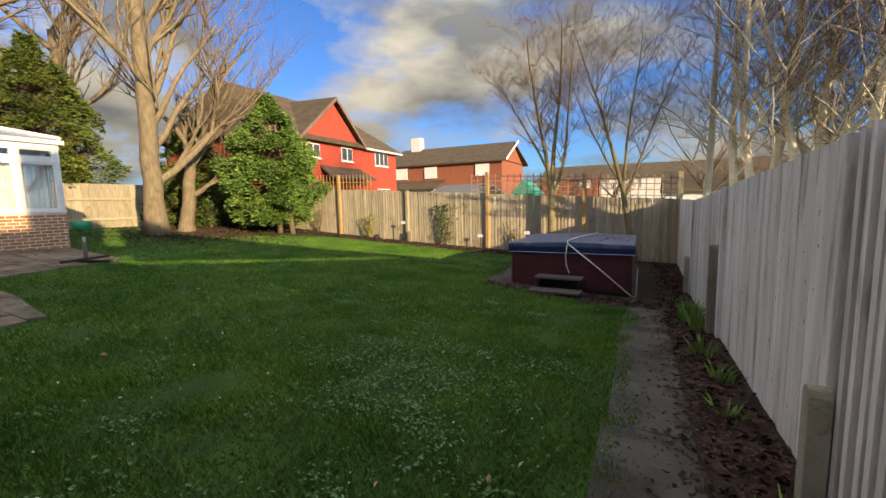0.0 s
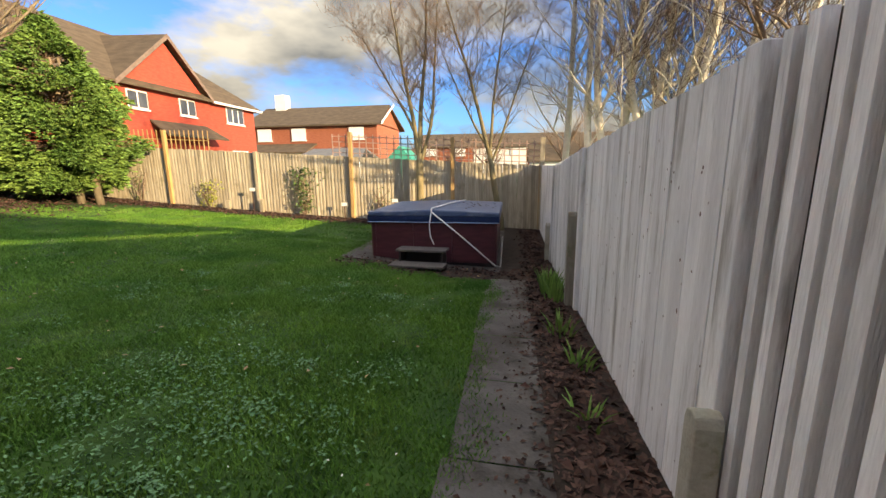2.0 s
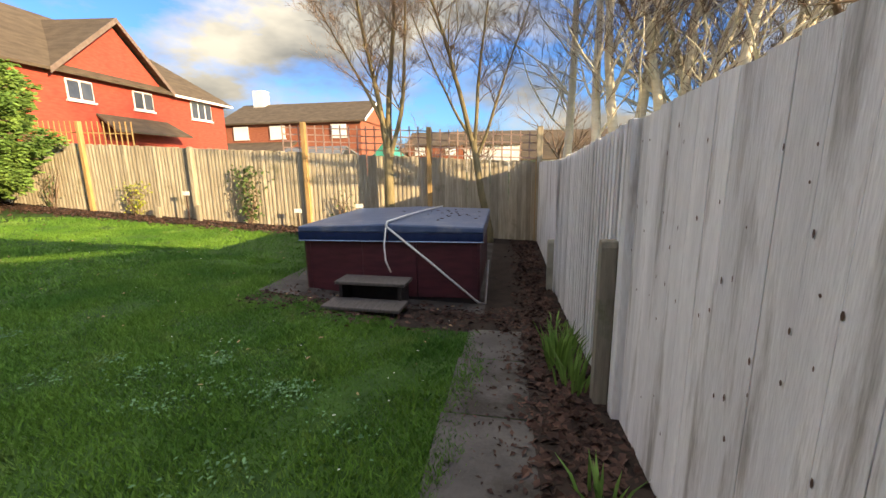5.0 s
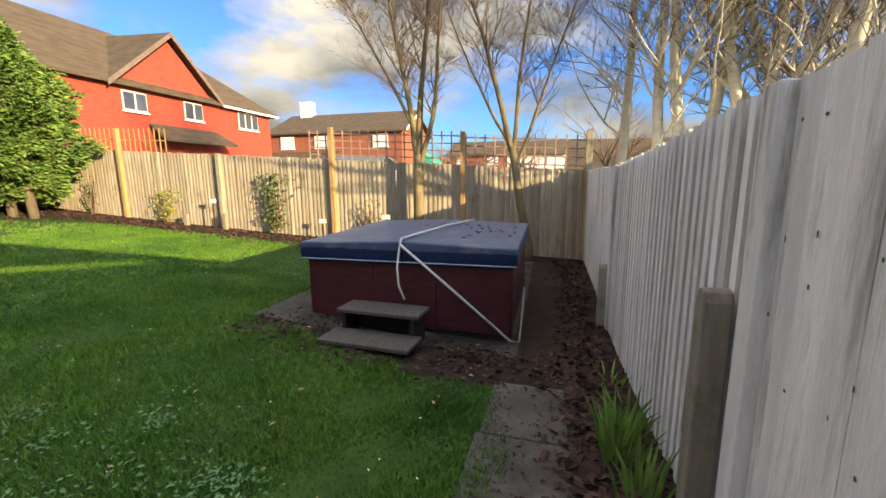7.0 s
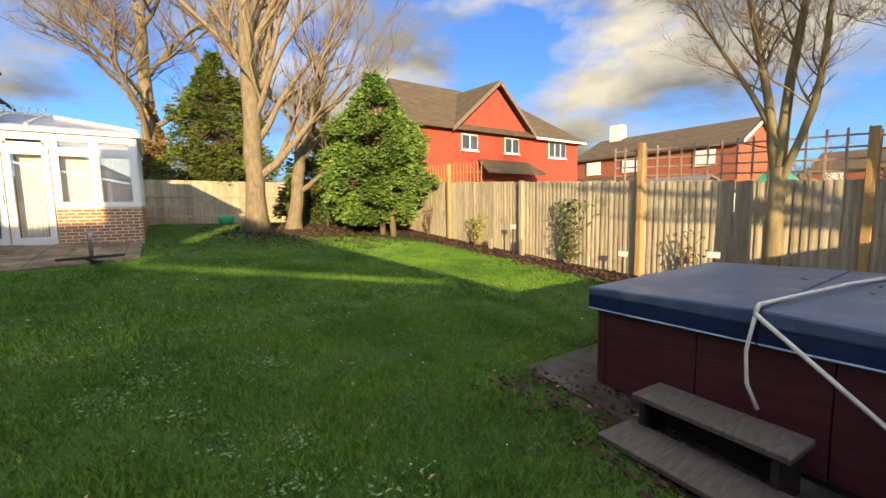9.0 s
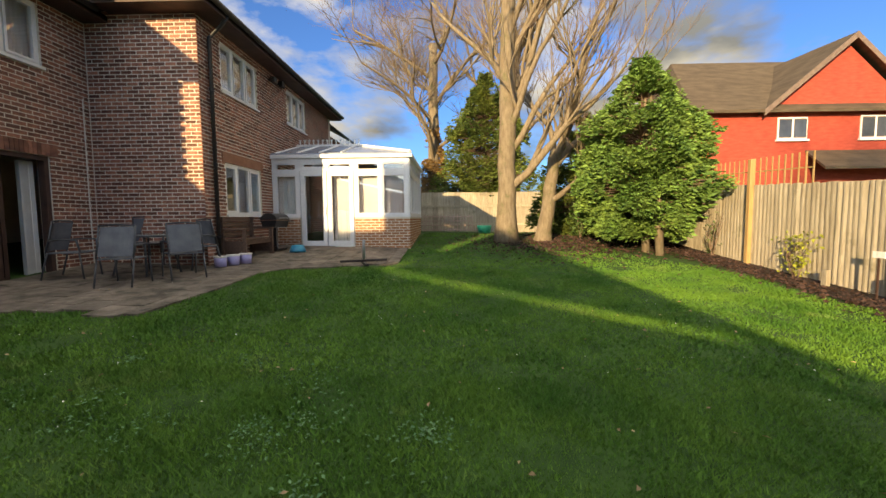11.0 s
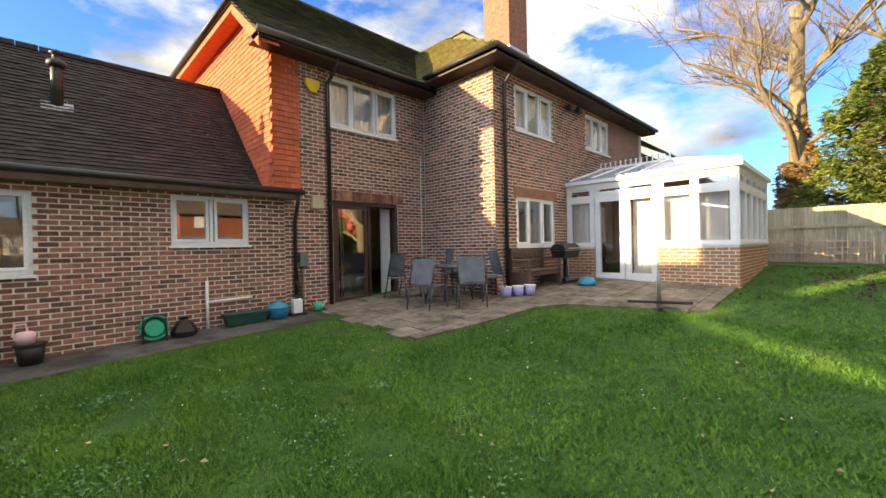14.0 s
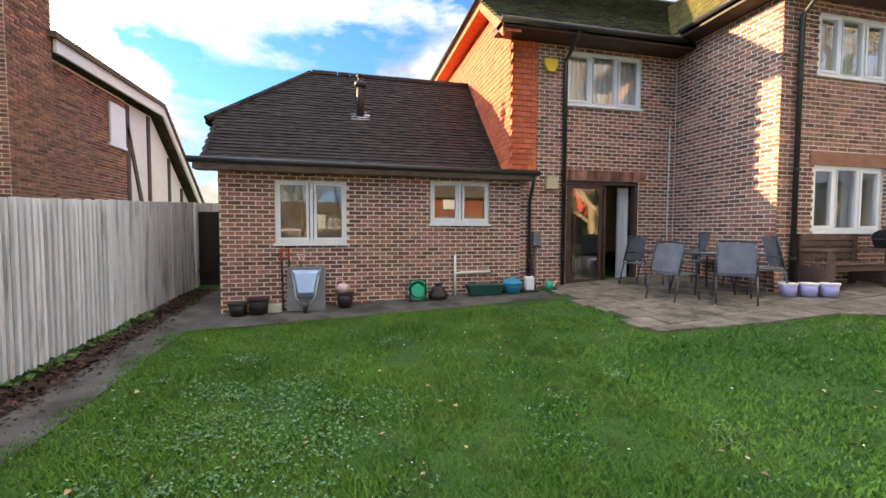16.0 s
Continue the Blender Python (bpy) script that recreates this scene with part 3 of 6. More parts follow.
def brick_face(face, plane, u0, u1, z0, z1, holes, parent, pieces=None, material=BRICK, proud=0.007, top=None):
    """Courses of stretcher bricks proud of the mortar. pieces: a rectangle whose bricks are parts of their own."""
    s, row, z = Shape(), 0, z0
    count = 0
    while z < z1 - 0.03:
        u = u0 - (0.1125 if row % 2 else 0)
        while u < u1 - 0.01:
            a, b = max(u, u0) + 0.008, min(u + 0.211, u1)
            lo, hi = z + 0.009, min(z + 0.067, z1)
            if top is not None:
                hi = min(hi, top((a + b) / 2))
            for h in holes:
                if h[2] < (lo + hi) / 2 < h[3]:
                    if h[0] <= a < h[1]:
                        a = h[1]
                    if h[0] < b <= h[1]:
                        b = h[0]
                    if a < h[0] and b > h[1]:
                        b = h[0]
            if b - a > 0.03 and hi - lo > 0.02:
                d = proud + random.uniform(-0.003, 0.003)
                inside = pieces and pieces[0] < a and b < pieces[1] and pieces[2] < lo and hi < pieces[3] and count < 300
                if inside:
                    key = (round(b - a, 2), face)
                    if key not in BRICK_MESHES:
                        w = (b - a) / 2
                        q = Shape()
                        fbox(q, face, 0, -w, w, -0.01, proud, 0, 0.058)
                        BRICK_MESHES[key] = q.mesh("brick", BRICK_P)
                    ob = new("brick", BRICK_MESHES[key])
                    ob.parent = parent
                    ob.location = to_world(face, plane, (a + b) / 2, random.uniform(-0.003, 0.003), lo)
                    count += 1
                else:
                    fbox(s, face, plane, a, b, -0.01, d, lo, hi)
            u += 0.225
        z += 0.075
        row += 1
    ob = part("brickwork", s, material, parent)
    ob["kind"] = "stuff"
    return ob


def window(name, face, plane, u0, u1, z0, z1, lights, label, curtain=0, recess=0.06, mat_frame=UPVC):
    """A casement window: outer frame, mullions, sashes, panes and sill, with a net curtain behind if any."""
    w = thing(name, label, "window", kind="structure")
    s = Shape()
    fw = 0.055
    d0, d1 = -recess - 0.06, -recess + 0.02
    for a, b, c, d in ((u0, u1, z0, z0 + fw), (u0, u1, z1 - fw, z1), (u0, u0 + fw, z0 + fw, z1 - fw), (u1 - fw, u1, z0 + fw, z1 - fw)):
        fbox(s, face, plane, a, b, d0, d1, c, d)
    step = (u1 - u0) / lights
    for i in range(1, lights):
        fbox(s, face, plane, u0 + i * step - fw / 2, u0 + i * step + fw / 2, d0, d1, z0 + fw, z1 - fw)
    part("window_frame", s, mat_frame, w, bevel=0.004)
    for i in range(lights):
        a, b = u0 + i * step + fw * 0.8, u0 + (i + 1) * step - fw * 0.8
        q = Shape()
        sw = 0.045 if (i != 1 or lights == 2) else 0.012
        for e, f, c, d in ((a, b, z0 + fw, z0 + fw + sw), (a, b, z1 - fw - sw, z1 - fw), (a, a + sw, z0 + fw + sw, z1 - fw - sw), (b - sw, b, z0 + fw + sw, z1 - fw - sw)):
            fbox(q, face, plane, e, f, d1 - 0.05, d1 + 0.012, c, d)
        part("sash", q, mat_frame, w, bevel=0.004)
        g1 = Shape()
        fbox(g1, face, plane, a + sw, b - sw, d1 - 0.03, d1 - 0.024, z0 + fw + sw, z1 - fw - sw)
        pane = part("pane", g1, GLASS, w)
        pane.visible_shadow = False
    q = Shape()
    fbox(q, face, plane, u0 - 0.03, u1 + 0.03, -recess - 0.02, 0.05, z0 - 0.045, z0)
    part("window_sill", q, mat_frame, w, bevel=0.006)
    if curtain:
        c = Shape()
        n = 70
        for i in range(n + 1):
            t = u0 + (u1 - u0) * i / n
            for z in (z0 + 0.02, z1 - 0.02):
                c.v.append(to_world(face, plane, t, -recess - 0.16 + 0.02 * math.sin(i * 1.3), z))
        for i in range(n):
            k = i / n
            if curtain == 1 or k < 0.22 or k > 0.78:
                c.f.append((2 * i, 2 * i + 2, 2 * i + 3, 2 * i + 1))
        part("net_curtain", c, CURTAIN, w)
    return w


G1 = (-2.54, -1.31, 1.29, 2.43)
G2 = (-5.29, -4.10, 1.66, 2.50)
DR = (-8.72, -6.98, 0.36, 2.58)
U1 = (-8.71, -6.93, 4.13, 5.22)
K1 = (-12.05, -10.38, 1.53, 2.68)
U2 = (-12.02, -10.37, 4.21, 5.28)
U3 = (-15.45, -13.88, 4.31, 5.33)
CD = (-15.6, -13.3, 0.62, 2.9)

wall_g = setting("wall_garage", wall_body("y", HY, -5.95, -0.42, -0.1, 2.72, [G1, G2]), MORTAR, "brown multi-tone brick wall of the single-storey wing", "wall")
brick_face("y", HY, -5.95, -0.42, 0.0, 2.7, [G1, G2], wall_g, (-3.6, -0.4, 0.2, 1.75))
wall_ge = setting("wall_garage_end", wall_body("x", -0.42, -6.5, HY - 0.25, -0.1, 2.68, []), MORTAR, "brown brick end wall", "wall")
brick_face("x", -0.42, -6.5, HY, 0.0, 2.66, [], wall_ge)
wall_m = setting("wall_main", wall_body("y", HY, -9.6, -5.95, 0.0, 5.5, [DR, U1]), MORTAR, "brown multi-tone brick wall with sliding door", "wall")
SOLD = (-8.87, -6.85, 2.58, 2.82)
brick_face("y", HY, -9.6, -6.27, 0.1, 5.5, [(DR[0], DR[1], 0.3, 2.82), SOLD, U1], wall_m)
brick_face("y", HY, -6.27, -5.95, 0.1, 2.75, [], wall_m)
s = Shape()
x = -8.87
while x < -6.9:
    fbox(s, "y", HY, x, x + 0.065, -0.01, 0.014, 2.585, 2.80)
    x += 0.075
part("soldier_course", s, BRICK, wall_m)["kind"] = "stuff"
wall_ws = setting("wall_wing_side", wall_body("x", -9.6, HY, WY - 0.25, 0.1, 5.6, []), MORTAR, "brown brick side wall of the projecting wing", "wall")
brick_face("x", -9.6, HY + 0.02, WY, 0.1, 5.6, [], wall_ws)
wall_wf = setting("wall_wing_front", wall_body("y", WY, -18.0, -9.6, 0.2, 5.6, [K1, U2, U3, CD]), MORTAR, "brown brick front wall of the wing", "wall")
brick_face("y", WY, -18.0, -9.6, 0.3, 5.6, [K1, U2, U3, CD], wall_wf)
s = Shape()
fbox(s, "y", WY, K1[0] - 0.1, K1[1] + 0.1, -0.01, 0.016, K1[3], K1[3] + 0.22)
part("lintel", s, LINTEL, wall_wf, "plain red-brown lintel over the window")

# walls and floors that close the house
setting("wall_back", Shape().box(-18, -0.42, -10.25, -10, -0.2, 5.5), MORTAR, "plain rear wall", "wall")
setting("wall_far_end", Shape().box(-18.25, -18, -10.25, WY, -0.2, 5.6), MORTAR, "plain end wall", "wall")
setting("wall_inner_garage", Shape().box(-5.95, -5.8, -10, HY - 0.25, -0.2, 6.0), INSIDE, "plain inner wall", "wall")
setting("wall_inner_rooms", Shape().box(-18, -0.7, -5.2, -5.1, -0.2, 5.3), INSIDE, "plain inner wall", "wall")
setting("floor_ground", Shape().box(-17.9, -0.7, -10, HY - 0.25, 0.2, 0.34), INFLOOR, "brown wooden floor inside", "floor")
setting("floor_wing", Shape().box(-17.9, -9.85, HY - 0.25, WY - 0.25, 0.2, 0.5), INFLOOR, "brown wooden floor inside", "floor")
setting("ceiling_ground", Shape().box(-17.9, -6.0, -10, HY - 0.25, 2.95, 3.15), INSIDE, "plain white ceiling", "ceiling")
setting("ceiling_wing", Shape().box(-17.9, -9.85, HY - 0.25, WY - 0.25, 2.95, 3.15), INSIDE, "plain white ceiling", "ceiling")

window("window_1", "y", HY, *G1, 2, "white two-light casement window with dark room behind")
window("window_2", "y", HY, *G2, 2, "small white two-light window")
window("window_3", "y", HY, *U1, 3, "white three-light upstairs window with net curtain", 1)
window("window_4", "y", WY, *K1, 3, "white three-light kitchen window")
window("window_5", "y", WY, *U2, 3, "white three-light upstairs window with net curtain", 1)
window("window_6", "y", WY, *U3, 3, "white three-light upstairs window with net curtain", 1)

# sliding door
door = thing("door_1", "brown-framed glass sliding door, half open, with curtain", "door", kind="structure")
s = Shape()
for a, b, c, d in ((DR[0], DR[1], 2.50, 2.58), (DR[0], DR[0] + 0.08, 0.36, 2.5), (DR[1] - 0.08, DR[1], 0.36, 2.5), (DR[0], DR[1], 0.34, 0.42)):
    fbox(s, "y", HY, a, b, -0.16, -0.03, c, d)
part("door_frame", s, DARKW, door, bevel=0.005)
for a, b, dd in ((-7.86, -7.06, -0.07), (-8.0, -7.2, -0.13)):
    s = Shape()
    for e, f, c, d in ((a, b, 2.42, 2.5), (a, a + 0.07, 0.5, 2.42), (b - 0.07, b, 0.5, 2.42), (a, b, 0.42, 0.5)):
        fbox(s, "y", HY, e, f, dd - 0.03, dd + 0.02, c, d)
    leaf = part("sliding_leaf", s, DARKW, door, bevel=0.004)
    s = Shape()
    fbox(s, "y", HY, a + 0.07, b - 0.07, dd - 0.008, dd - 0.002, 0.5, 2.42)
    pane = part("pane", s, GLASS, leaf)
    pane.visible_shadow = False
s = Shape()
fbox(s, "y", HY, -7.24, -7.21, -0.05, -0.02, 1.25, 1.55)
part("door_handle", s, BLACKP, door, bevel=0.005)
s = Shape()
fbox(s, "y", HY, DR[0] - 0.05, DR[1] + 0.05, -0.1, 0.22, 0.22, 0.35)
part("door_step", s, DARKW, door, bevel=0.01)
c = Shape()
for i in range(31):
    for z in (0.42, 2.48):
        c.v.append((-8.62 + 0.24 * i / 30, HY - 0.26 + 0.05 * math.sin(i * 1.5), z))
c.f = [(2 * i, 2 * i + 2, 2 * i + 3, 2 * i + 1) for i in range(30)]
tagged(part("curtain", c, CURTAIN), "white gathered curtain just inside the door", "curtain")


# ---- roofs ----
TILE_MESH = {}


def tiled(name, label, p, along, up, w, h, inside, parent_pieces=0, material=ROOF, tile_w=0.17, gauge=0.105, lift=0.0):
    """Tiles in rows over a slope from corner p, along its eave and up its slope; inside(u, v) tells the roof's outline."""
    p, along, up = Vector(p), Vector(along).normalized(), Vector(up).normalized()
    nrm = along.cross(up)
    if nrm.z < 0:
        nrm = -nrm
    roof = thing(name, label, "roof", kind="structure")
    s, count = Shape(), 0
    v, row = 0.0, 0
    rot = Matrix((along, up, nrm)).transposed().to_4x4()
    flip = rot.to_3x3().determinant() < 0
    q = Shape().add(((0, 0, 0.028), (tile_w - 0.006, 0, 0.028), (tile_w - 0.006, gauge * 1.3, 0.008), (0, gauge * 1.3, 0.008), (0, 0, 0.012), (tile_w - 0.006, 0, 0.012)), ((0, 1, 2, 3), (0, 4, 5, 1), (1, 5, 2), (0, 3, 4)))
    tile_me = q.mesh("tile", ROOF_P if material is ROOF else material)
    while v < h:
        u = -(tile_w / 2 if row % 2 else 0)
        while u < w:
            if inside(u + tile_w / 2, v):
                jit = random.uniform(-0.004, 0.006)
                m = Matrix.Translation(p + u * along + v * up + (lift + jit) * nrm) @ rot
                if count < parent_pieces and not flip:
                    ob = new("tile", tile_me)
                    ob.parent = roof
                    ob.matrix_basis = m
                    count += 1
                else:
                    s.add([m @ Vector(a) for a in q.v], q.f)
            u += tile_w
        v += gauge
        row += 1
    part("tiles", s, material, roof)["kind"] = "stuff"
    return roof


def deck(parent, pts, d=(0, 0, -0.08), material=None):
    return part("roof_deck", Shape().prism(pts, d), material or ROOF, parent)


# garage roof: front slope, half hip, ridge
sl = math.hypot(2.65, 2.75)
E0, RID = (-6.12, -1.38, 2.66), (-4.0, 5.35)
def g_in(u, v):
    z = 2.66 + v / sl * 2.75
    x = -6.12 + u
    if z > 5.3 or x > -0.08:
        return False
    return z < 3.68 or x < 0.1 - 1.8 * (z - 3.68) / 1.67
r = tiled("roof_garage", "dark brown plain-tiled roof with lichen spots", E0, (1, 0, 0), (0, -2.62, 2.69), 6.25, sl, g_in, 300)
deck(r, [(-6.1, -1.38, 2.64), (-0.06, -1.38, 2.64), (-0.06, -2.38, 3.66), (-1.72, -4.0, 5.32), (-6.1, -4.0, 5.32)])
deck(r, [(-6.1, -6.6, 2.64), (-0.06, -6.6, 2.64), (-0.06, -5.62, 3.66), (-1.72, -4.0, 5.32), (-6.1, -4.0, 5.32)])
deck(r, [(0.14, -2.36, 3.66), (0.14, -5.64, 3.66), (-1.72, -4.0, 5.33)], (0, 0, -0.06))
part("end_gable", Shape().prism([(-0.42, -1.6, 2.72), (-0.42, -6.4, 2.72), (-0.42, -5.5, 3.65), (-0.42, -2.5, 3.65)], (-0.2, 0, 0)), BRICK_C, r)
s = Shape()
for i in range(14):
    x = -1.75 - i * 0.3
    s.tube([(x, -4.0, 5.33), (x - 0.29, -4.0, 5.335)], 0.1, 8)
for a, b in (((0.12, -2.36, 3.69), (-1.72, -4.0, 5.35)), ((-0.07, -1.36, 2.68), (-0.07, -2.38, 3.69))):
    a, b = Vector(a), Vector(b)
    for i in range(8):
        s.tube([a.lerp(b, i / 8), a.lerp(b, (i + 0.95) / 8)], 0.07 if a.z > 3 else 0.04, 8)
part("ridge_tiles", s, ROOF, r)["kind"] = "stuff"
s = Shape()
fbox(s, "y", HY, -6.1, -0.1, 0.0, 0.24, 2.52, 2.66)
part("fascia", s, BROWNB, r, "weathered brown timber fascia", bevel=0.005)
part("gutter", Shape().tube([(-6.2, HY + 0.33, 2.64), (-0.06, HY + 0.33, 2.66)], 0.055, 8), BLACKP, r, "black half-round gutter", smooth=True)
mc = Shape()
for i in range(420):
    k = random.random()
    x, v = -6.05 + random.expovariate(2.6) * (0.35 + 0.9 * k) + 0.0, k ** 1.3 * 3.4
    if x > -4.6:
        continue
    y, z, q = -1.40 - v * 0.698, 2.70 + v * 0.716, random.uniform(0.015, 0.04)
    mc.add([(x + q * math.cos(a * 1.2566), y + q * math.sin(a * 1.2566) * 0.7, z + q * math.sin(a * 1.2566) * -0.7) for a in range(5)] + [(x, y + q * 0.4, z + q * 0.5)], [(a, (a + 1) % 5, 5) for a in range(5)])
part("moss", mc, MOSS, r, "cushions of green moss by the gable")["kind"] = "stuff"
vent = thing("roof_vent", "black pipe vent with cap on the tiled roof", "roof vent", (-2.85, -2.75, 4.05))
part("flashing", Shape().box(-0.2, 0.2, -0.16, 0.2, -0.02, 0.03, pose(0, 0, 0, -45)), STEEL, vent, "pale lead flashing")
part("pipe", Shape().lathe([(0.085, -0.1), (0.08, 0.6), (0.07, 0.62)], 14), BLACKP, vent, smooth=True)
part("cap", Shape().lathe([(0.075, 0.62), (0.13, 0.64), (0.13, 0.72), (0.06, 0.76), (0.05, 0.84), (0.1, 0.86), (0.02, 0.93)], 14), BLACKP, vent, smooth=True)

# tile-hung gable wall looking over the garage roof, and its return
gab = thing("wall_tile_hung", "bright orange hung clay tiles on the gable", "wall", kind="structure")
APY, APZ, HIPZ = -4.3, 8.15, 6.5
part("gable_body", Shape().prism([(-5.72, HY + 0.02, 2.6), (-5.72, -8.6, 2.6), (-5.72, -8.6, 5.1), (-5.72, -6.9, HIPZ - 0.05), (-5.72, -1.95, HIPZ - 0.05), (-5.72, HY + 0.02, 5.6)], (-0.25, 0, 0)), TILEHUNG, gab)
s = Shape()
z, row = 2.65, 0
while z < HIPZ - 0.15:
    y = -7.5 - (0.085 if row % 2 else 0)
    while y < HY:
        top = 5.25 + (HY - y) * (APZ - 5.25) / (HY - APY) if y > APY else 5.2 + (y + 8.6) * (APZ - 5.2) / (APY + 8.6)
        if z < top and z > 2.66 + (-1.38 - y) * 1.03 - 0.2 or (y < -4 and z < top and z > 2.66 + (y + 6.6) * 1.03):
            d = 0.022 + random.uniform(-0.004, 0.004)
            tip = 0.03 if row % 9 in (5, 6, 7) else 0.0
            s.add(((-5.71 + d, y, z + tip), (-5.71 + d, y + 0.08, z - 0.005), (-5.71 + d, y + 0.163, z + tip), (-5.71 + d - 0.014, y + 0.163, z + 0.12), (-5.71 + d - 0.014, y, z + 0.12), (-5.715, y, z), (-5.715, y + 0.163, z)), ((0, 1, 2, 3, 4), (0, 5, 6, 2, 1)))
        y += 0.17
    z += 0.105
    row += 1
z = 2.75
while z < 5.2:
    x, full = -6.27, (0.085 if row % 2 else 0.17)
    while x < -5.72:
        w = min(full - 0.007, -5.69 - x)
        s.add(((x, HY + 0.035, z), (x + w, HY + 0.035, z), (x + w, HY + 0.018, z + 0.12), (x, HY + 0.018, z + 0.12), (x, HY, z), (x + w, HY, z)), ((0, 1, 2, 3), (0, 4, 5, 1)))
        x += full
        full = 0.17
    z += 0.105
    row += 1
part("hung_tiles", s, TILEHUNG, gab)["kind"] = "stuff"
part("bargeboard", Shape().prism([(-5.35, -0.62, 5.36), (-5.35, -1.95, 6.46), (-5.35, -1.95, 6.22), (-5.35, -0.62, 5.1)], (-0.04, 0, 0)), TILEHUNG, gab, "orange painted bargeboard")
part("soffit", Shape().prism([(-5.36, -0.62, 5.2), (-5.36, -1.95, 6.3), (-5.72, -1.95, 6.3), (-5.72, -0.62, 5.2)], (0, 0, 0.04)), TILEHUNG, gab)
part("hip_fascia", Shape().box(-5.40, -5.35, -6.95, -1.95, HIPZ - 0.22, HIPZ - 0.02), TILEHUNG, gab, "orange painted board under the hip")
part("hip_soffit", Shape().box(-5.72, -5.40, -6.95, -1.95, HIPZ - 0.2, HIPZ - 0.16), TILEHUNG, gab)

# main roof, its end half hipped
ms = math.hypot(3.7, 3.05)
RX0, RX1 = -5.33, -7.35      # verge and the ridge's end


def main_in(u, v):
    z = 5.42 + v / ms * 3.05
    return z < HIPZ or u - 14.0 < RX0 - (z - HIPZ) / (8.45 - HIPZ) * (RX0 - RX1)


r = tiled("roof_main", "dark roof of plain tiles grown over with moss", (-14.0, -0.6, 5.42), (1, 0, 0), (0, -3.7, 3.05), 8.68, ms, main_in, 0, ROOF_D, 0.17, 0.105)
deck(r, [(-14.0, -0.6, 5.4), (RX0, -0.6, 5.4), (RX0, -1.93, HIPZ - 0.02), (RX1, APY, 8.44), (-14.0, APY, 8.44)], material=ROOF_D)
deck(r, [(-18.0, -9.0, 5.0), (RX0, -9.0, 5.0), (RX0, -6.95, HIPZ - 0.02), (RX1, APY, 8.44), (-18.0, APY, 8.44)], material=ROOF_D)
deck(r, [(RX0 + 0.02, -1.93, HIPZ - 0.02), (RX0 + 0.02, -6.95, HIPZ - 0.02), (RX1, APY, 8.44)], material=ROOF_D)
hs = math.hypot(RX0 - RX1, 8.45 - HIPZ)
tiled("roof_half_hip", "dark mossy tiles of the half hip", (RX0 + 0.02, -6.95, HIPZ), (0, 1, 0), (RX1 - RX0, 0, 8.45 - HIPZ), 5.02, hs, lambda u, v: 2.65 * v / hs < u < 5.02 - 2.36 * v / hs, 0, ROOF_D)
s = Shape()
for a, b in (((RX0, -1.94, HIPZ + 0.03), (RX1, APY, 8.48)), ((RX1, APY, 8.48), (-13.6, APY, 8.48))):
    a, b = Vector(a), Vector(b)
    n = round((b - a).length / 0.3)
    for i in range(n):
        s.tube([a.lerp(b, i / n), a.lerp(b, (i + 0.96) / n)], 0.085, 8)
part("ridge_tiles", s, ROOF_D, r)["kind"] = "stuff"
part("hip_gutter", Shape().tube([(RX0 + 0.04, -1.85, HIPZ - 0.03), (RX0 + 0.04, -7.0, HIPZ - 0.03)], 0.055, 8), BLACKP, r, smooth=True)
s = Shape()
fbox(s, "y", HY, -9.6, -5.35, 0.0, 0.5, 5.28, 5.4)
part("soffit", s, DARKW, r)
part("gutter", Shape().tube([(-9.3, -0.55, 5.4), (-5.3, -0.55, 5.38)], 0.06, 8), BLACKP, r, smooth=True)
# wing roof: hipped towards the garden
wx0, wx1, wy = -18.4, -9.15, WY + 0.45
HZ, TZ, TX = 5.58, 8.0, (-13.2, -11.6)
r = tiled("roof_wing", "yellow-green mossy tiled hip roof", (wx0, wy, HZ), (1, 0, 0), (0, -4.4, TZ - HZ), wx1 - wx0, 5.0, lambda u, v: v * 1.0 < min(u, wx1 - wx0 - u) * 1.15 + 0.1, 0, ROOF_M)
tiled("roof_wing_side", "yellow-green mossy tiled hip slope", (wx1, -3.5, HZ), (0, 1, 0), (-2.5, 0, TZ - HZ), wy + 3.5, 3.4, lambda u, v: v < (wy + 3.5 - u) * 0.88 + 0.05, 0, ROOF_M)
deck(r, [(wx0, wy, HZ - 0.02), (wx1, wy, HZ - 0.02), (-11.7, -1.6, TZ - 0.05), (-15.8, -1.6, TZ - 0.05)], material=ROOF_M)
deck(r, [(wx1, wy, HZ - 0.02), (wx1, -3.5, HZ - 0.02), (-11.7, -3.5, TZ - 0.05), (-11.7, -1.6, TZ - 0.05)], material=ROOF_M)
deck(r, [(wx0, wy, HZ - 0.02), (wx0, -9, HZ - 0.02), (-15.8, -9, TZ - 0.05), (-15.8, -1.6, TZ - 0.05)], material=ROOF_M)
part("ridge_cap", Shape().prism([(-11.7, -1.6, TZ), (-15.8, -1.6, TZ), (-15.8, -9, TZ), (-11.7, -9, TZ)], (0, 0, 0.05)), ROOF_M, r)
s = Shape().box(wx0, wx1, WY, wy, 5.44, 5.55).box(-9.6, wx1, -0.55, WY, 5.44, 5.55)
part("soffit", s, DARKW, r)
part("gutter", Shape().tube([(wx0, wy + 0.05, 5.55), (wx1 + 0.05, wy + 0.05, 5.57), (wx1 + 0.05, -0.5, 5.55)], 0.06, 8), BLACKP, r, smooth=True)
part("fascia", Shape().box(wx1 - 0.03, wx1, -0.55, wy, 5.5, 5.62), UPVC, r, "pale painted fascia")
ch = thing("chimney", "tall brown brick chimney stack", "chimney", (-13.6, -1.4, 7.0))
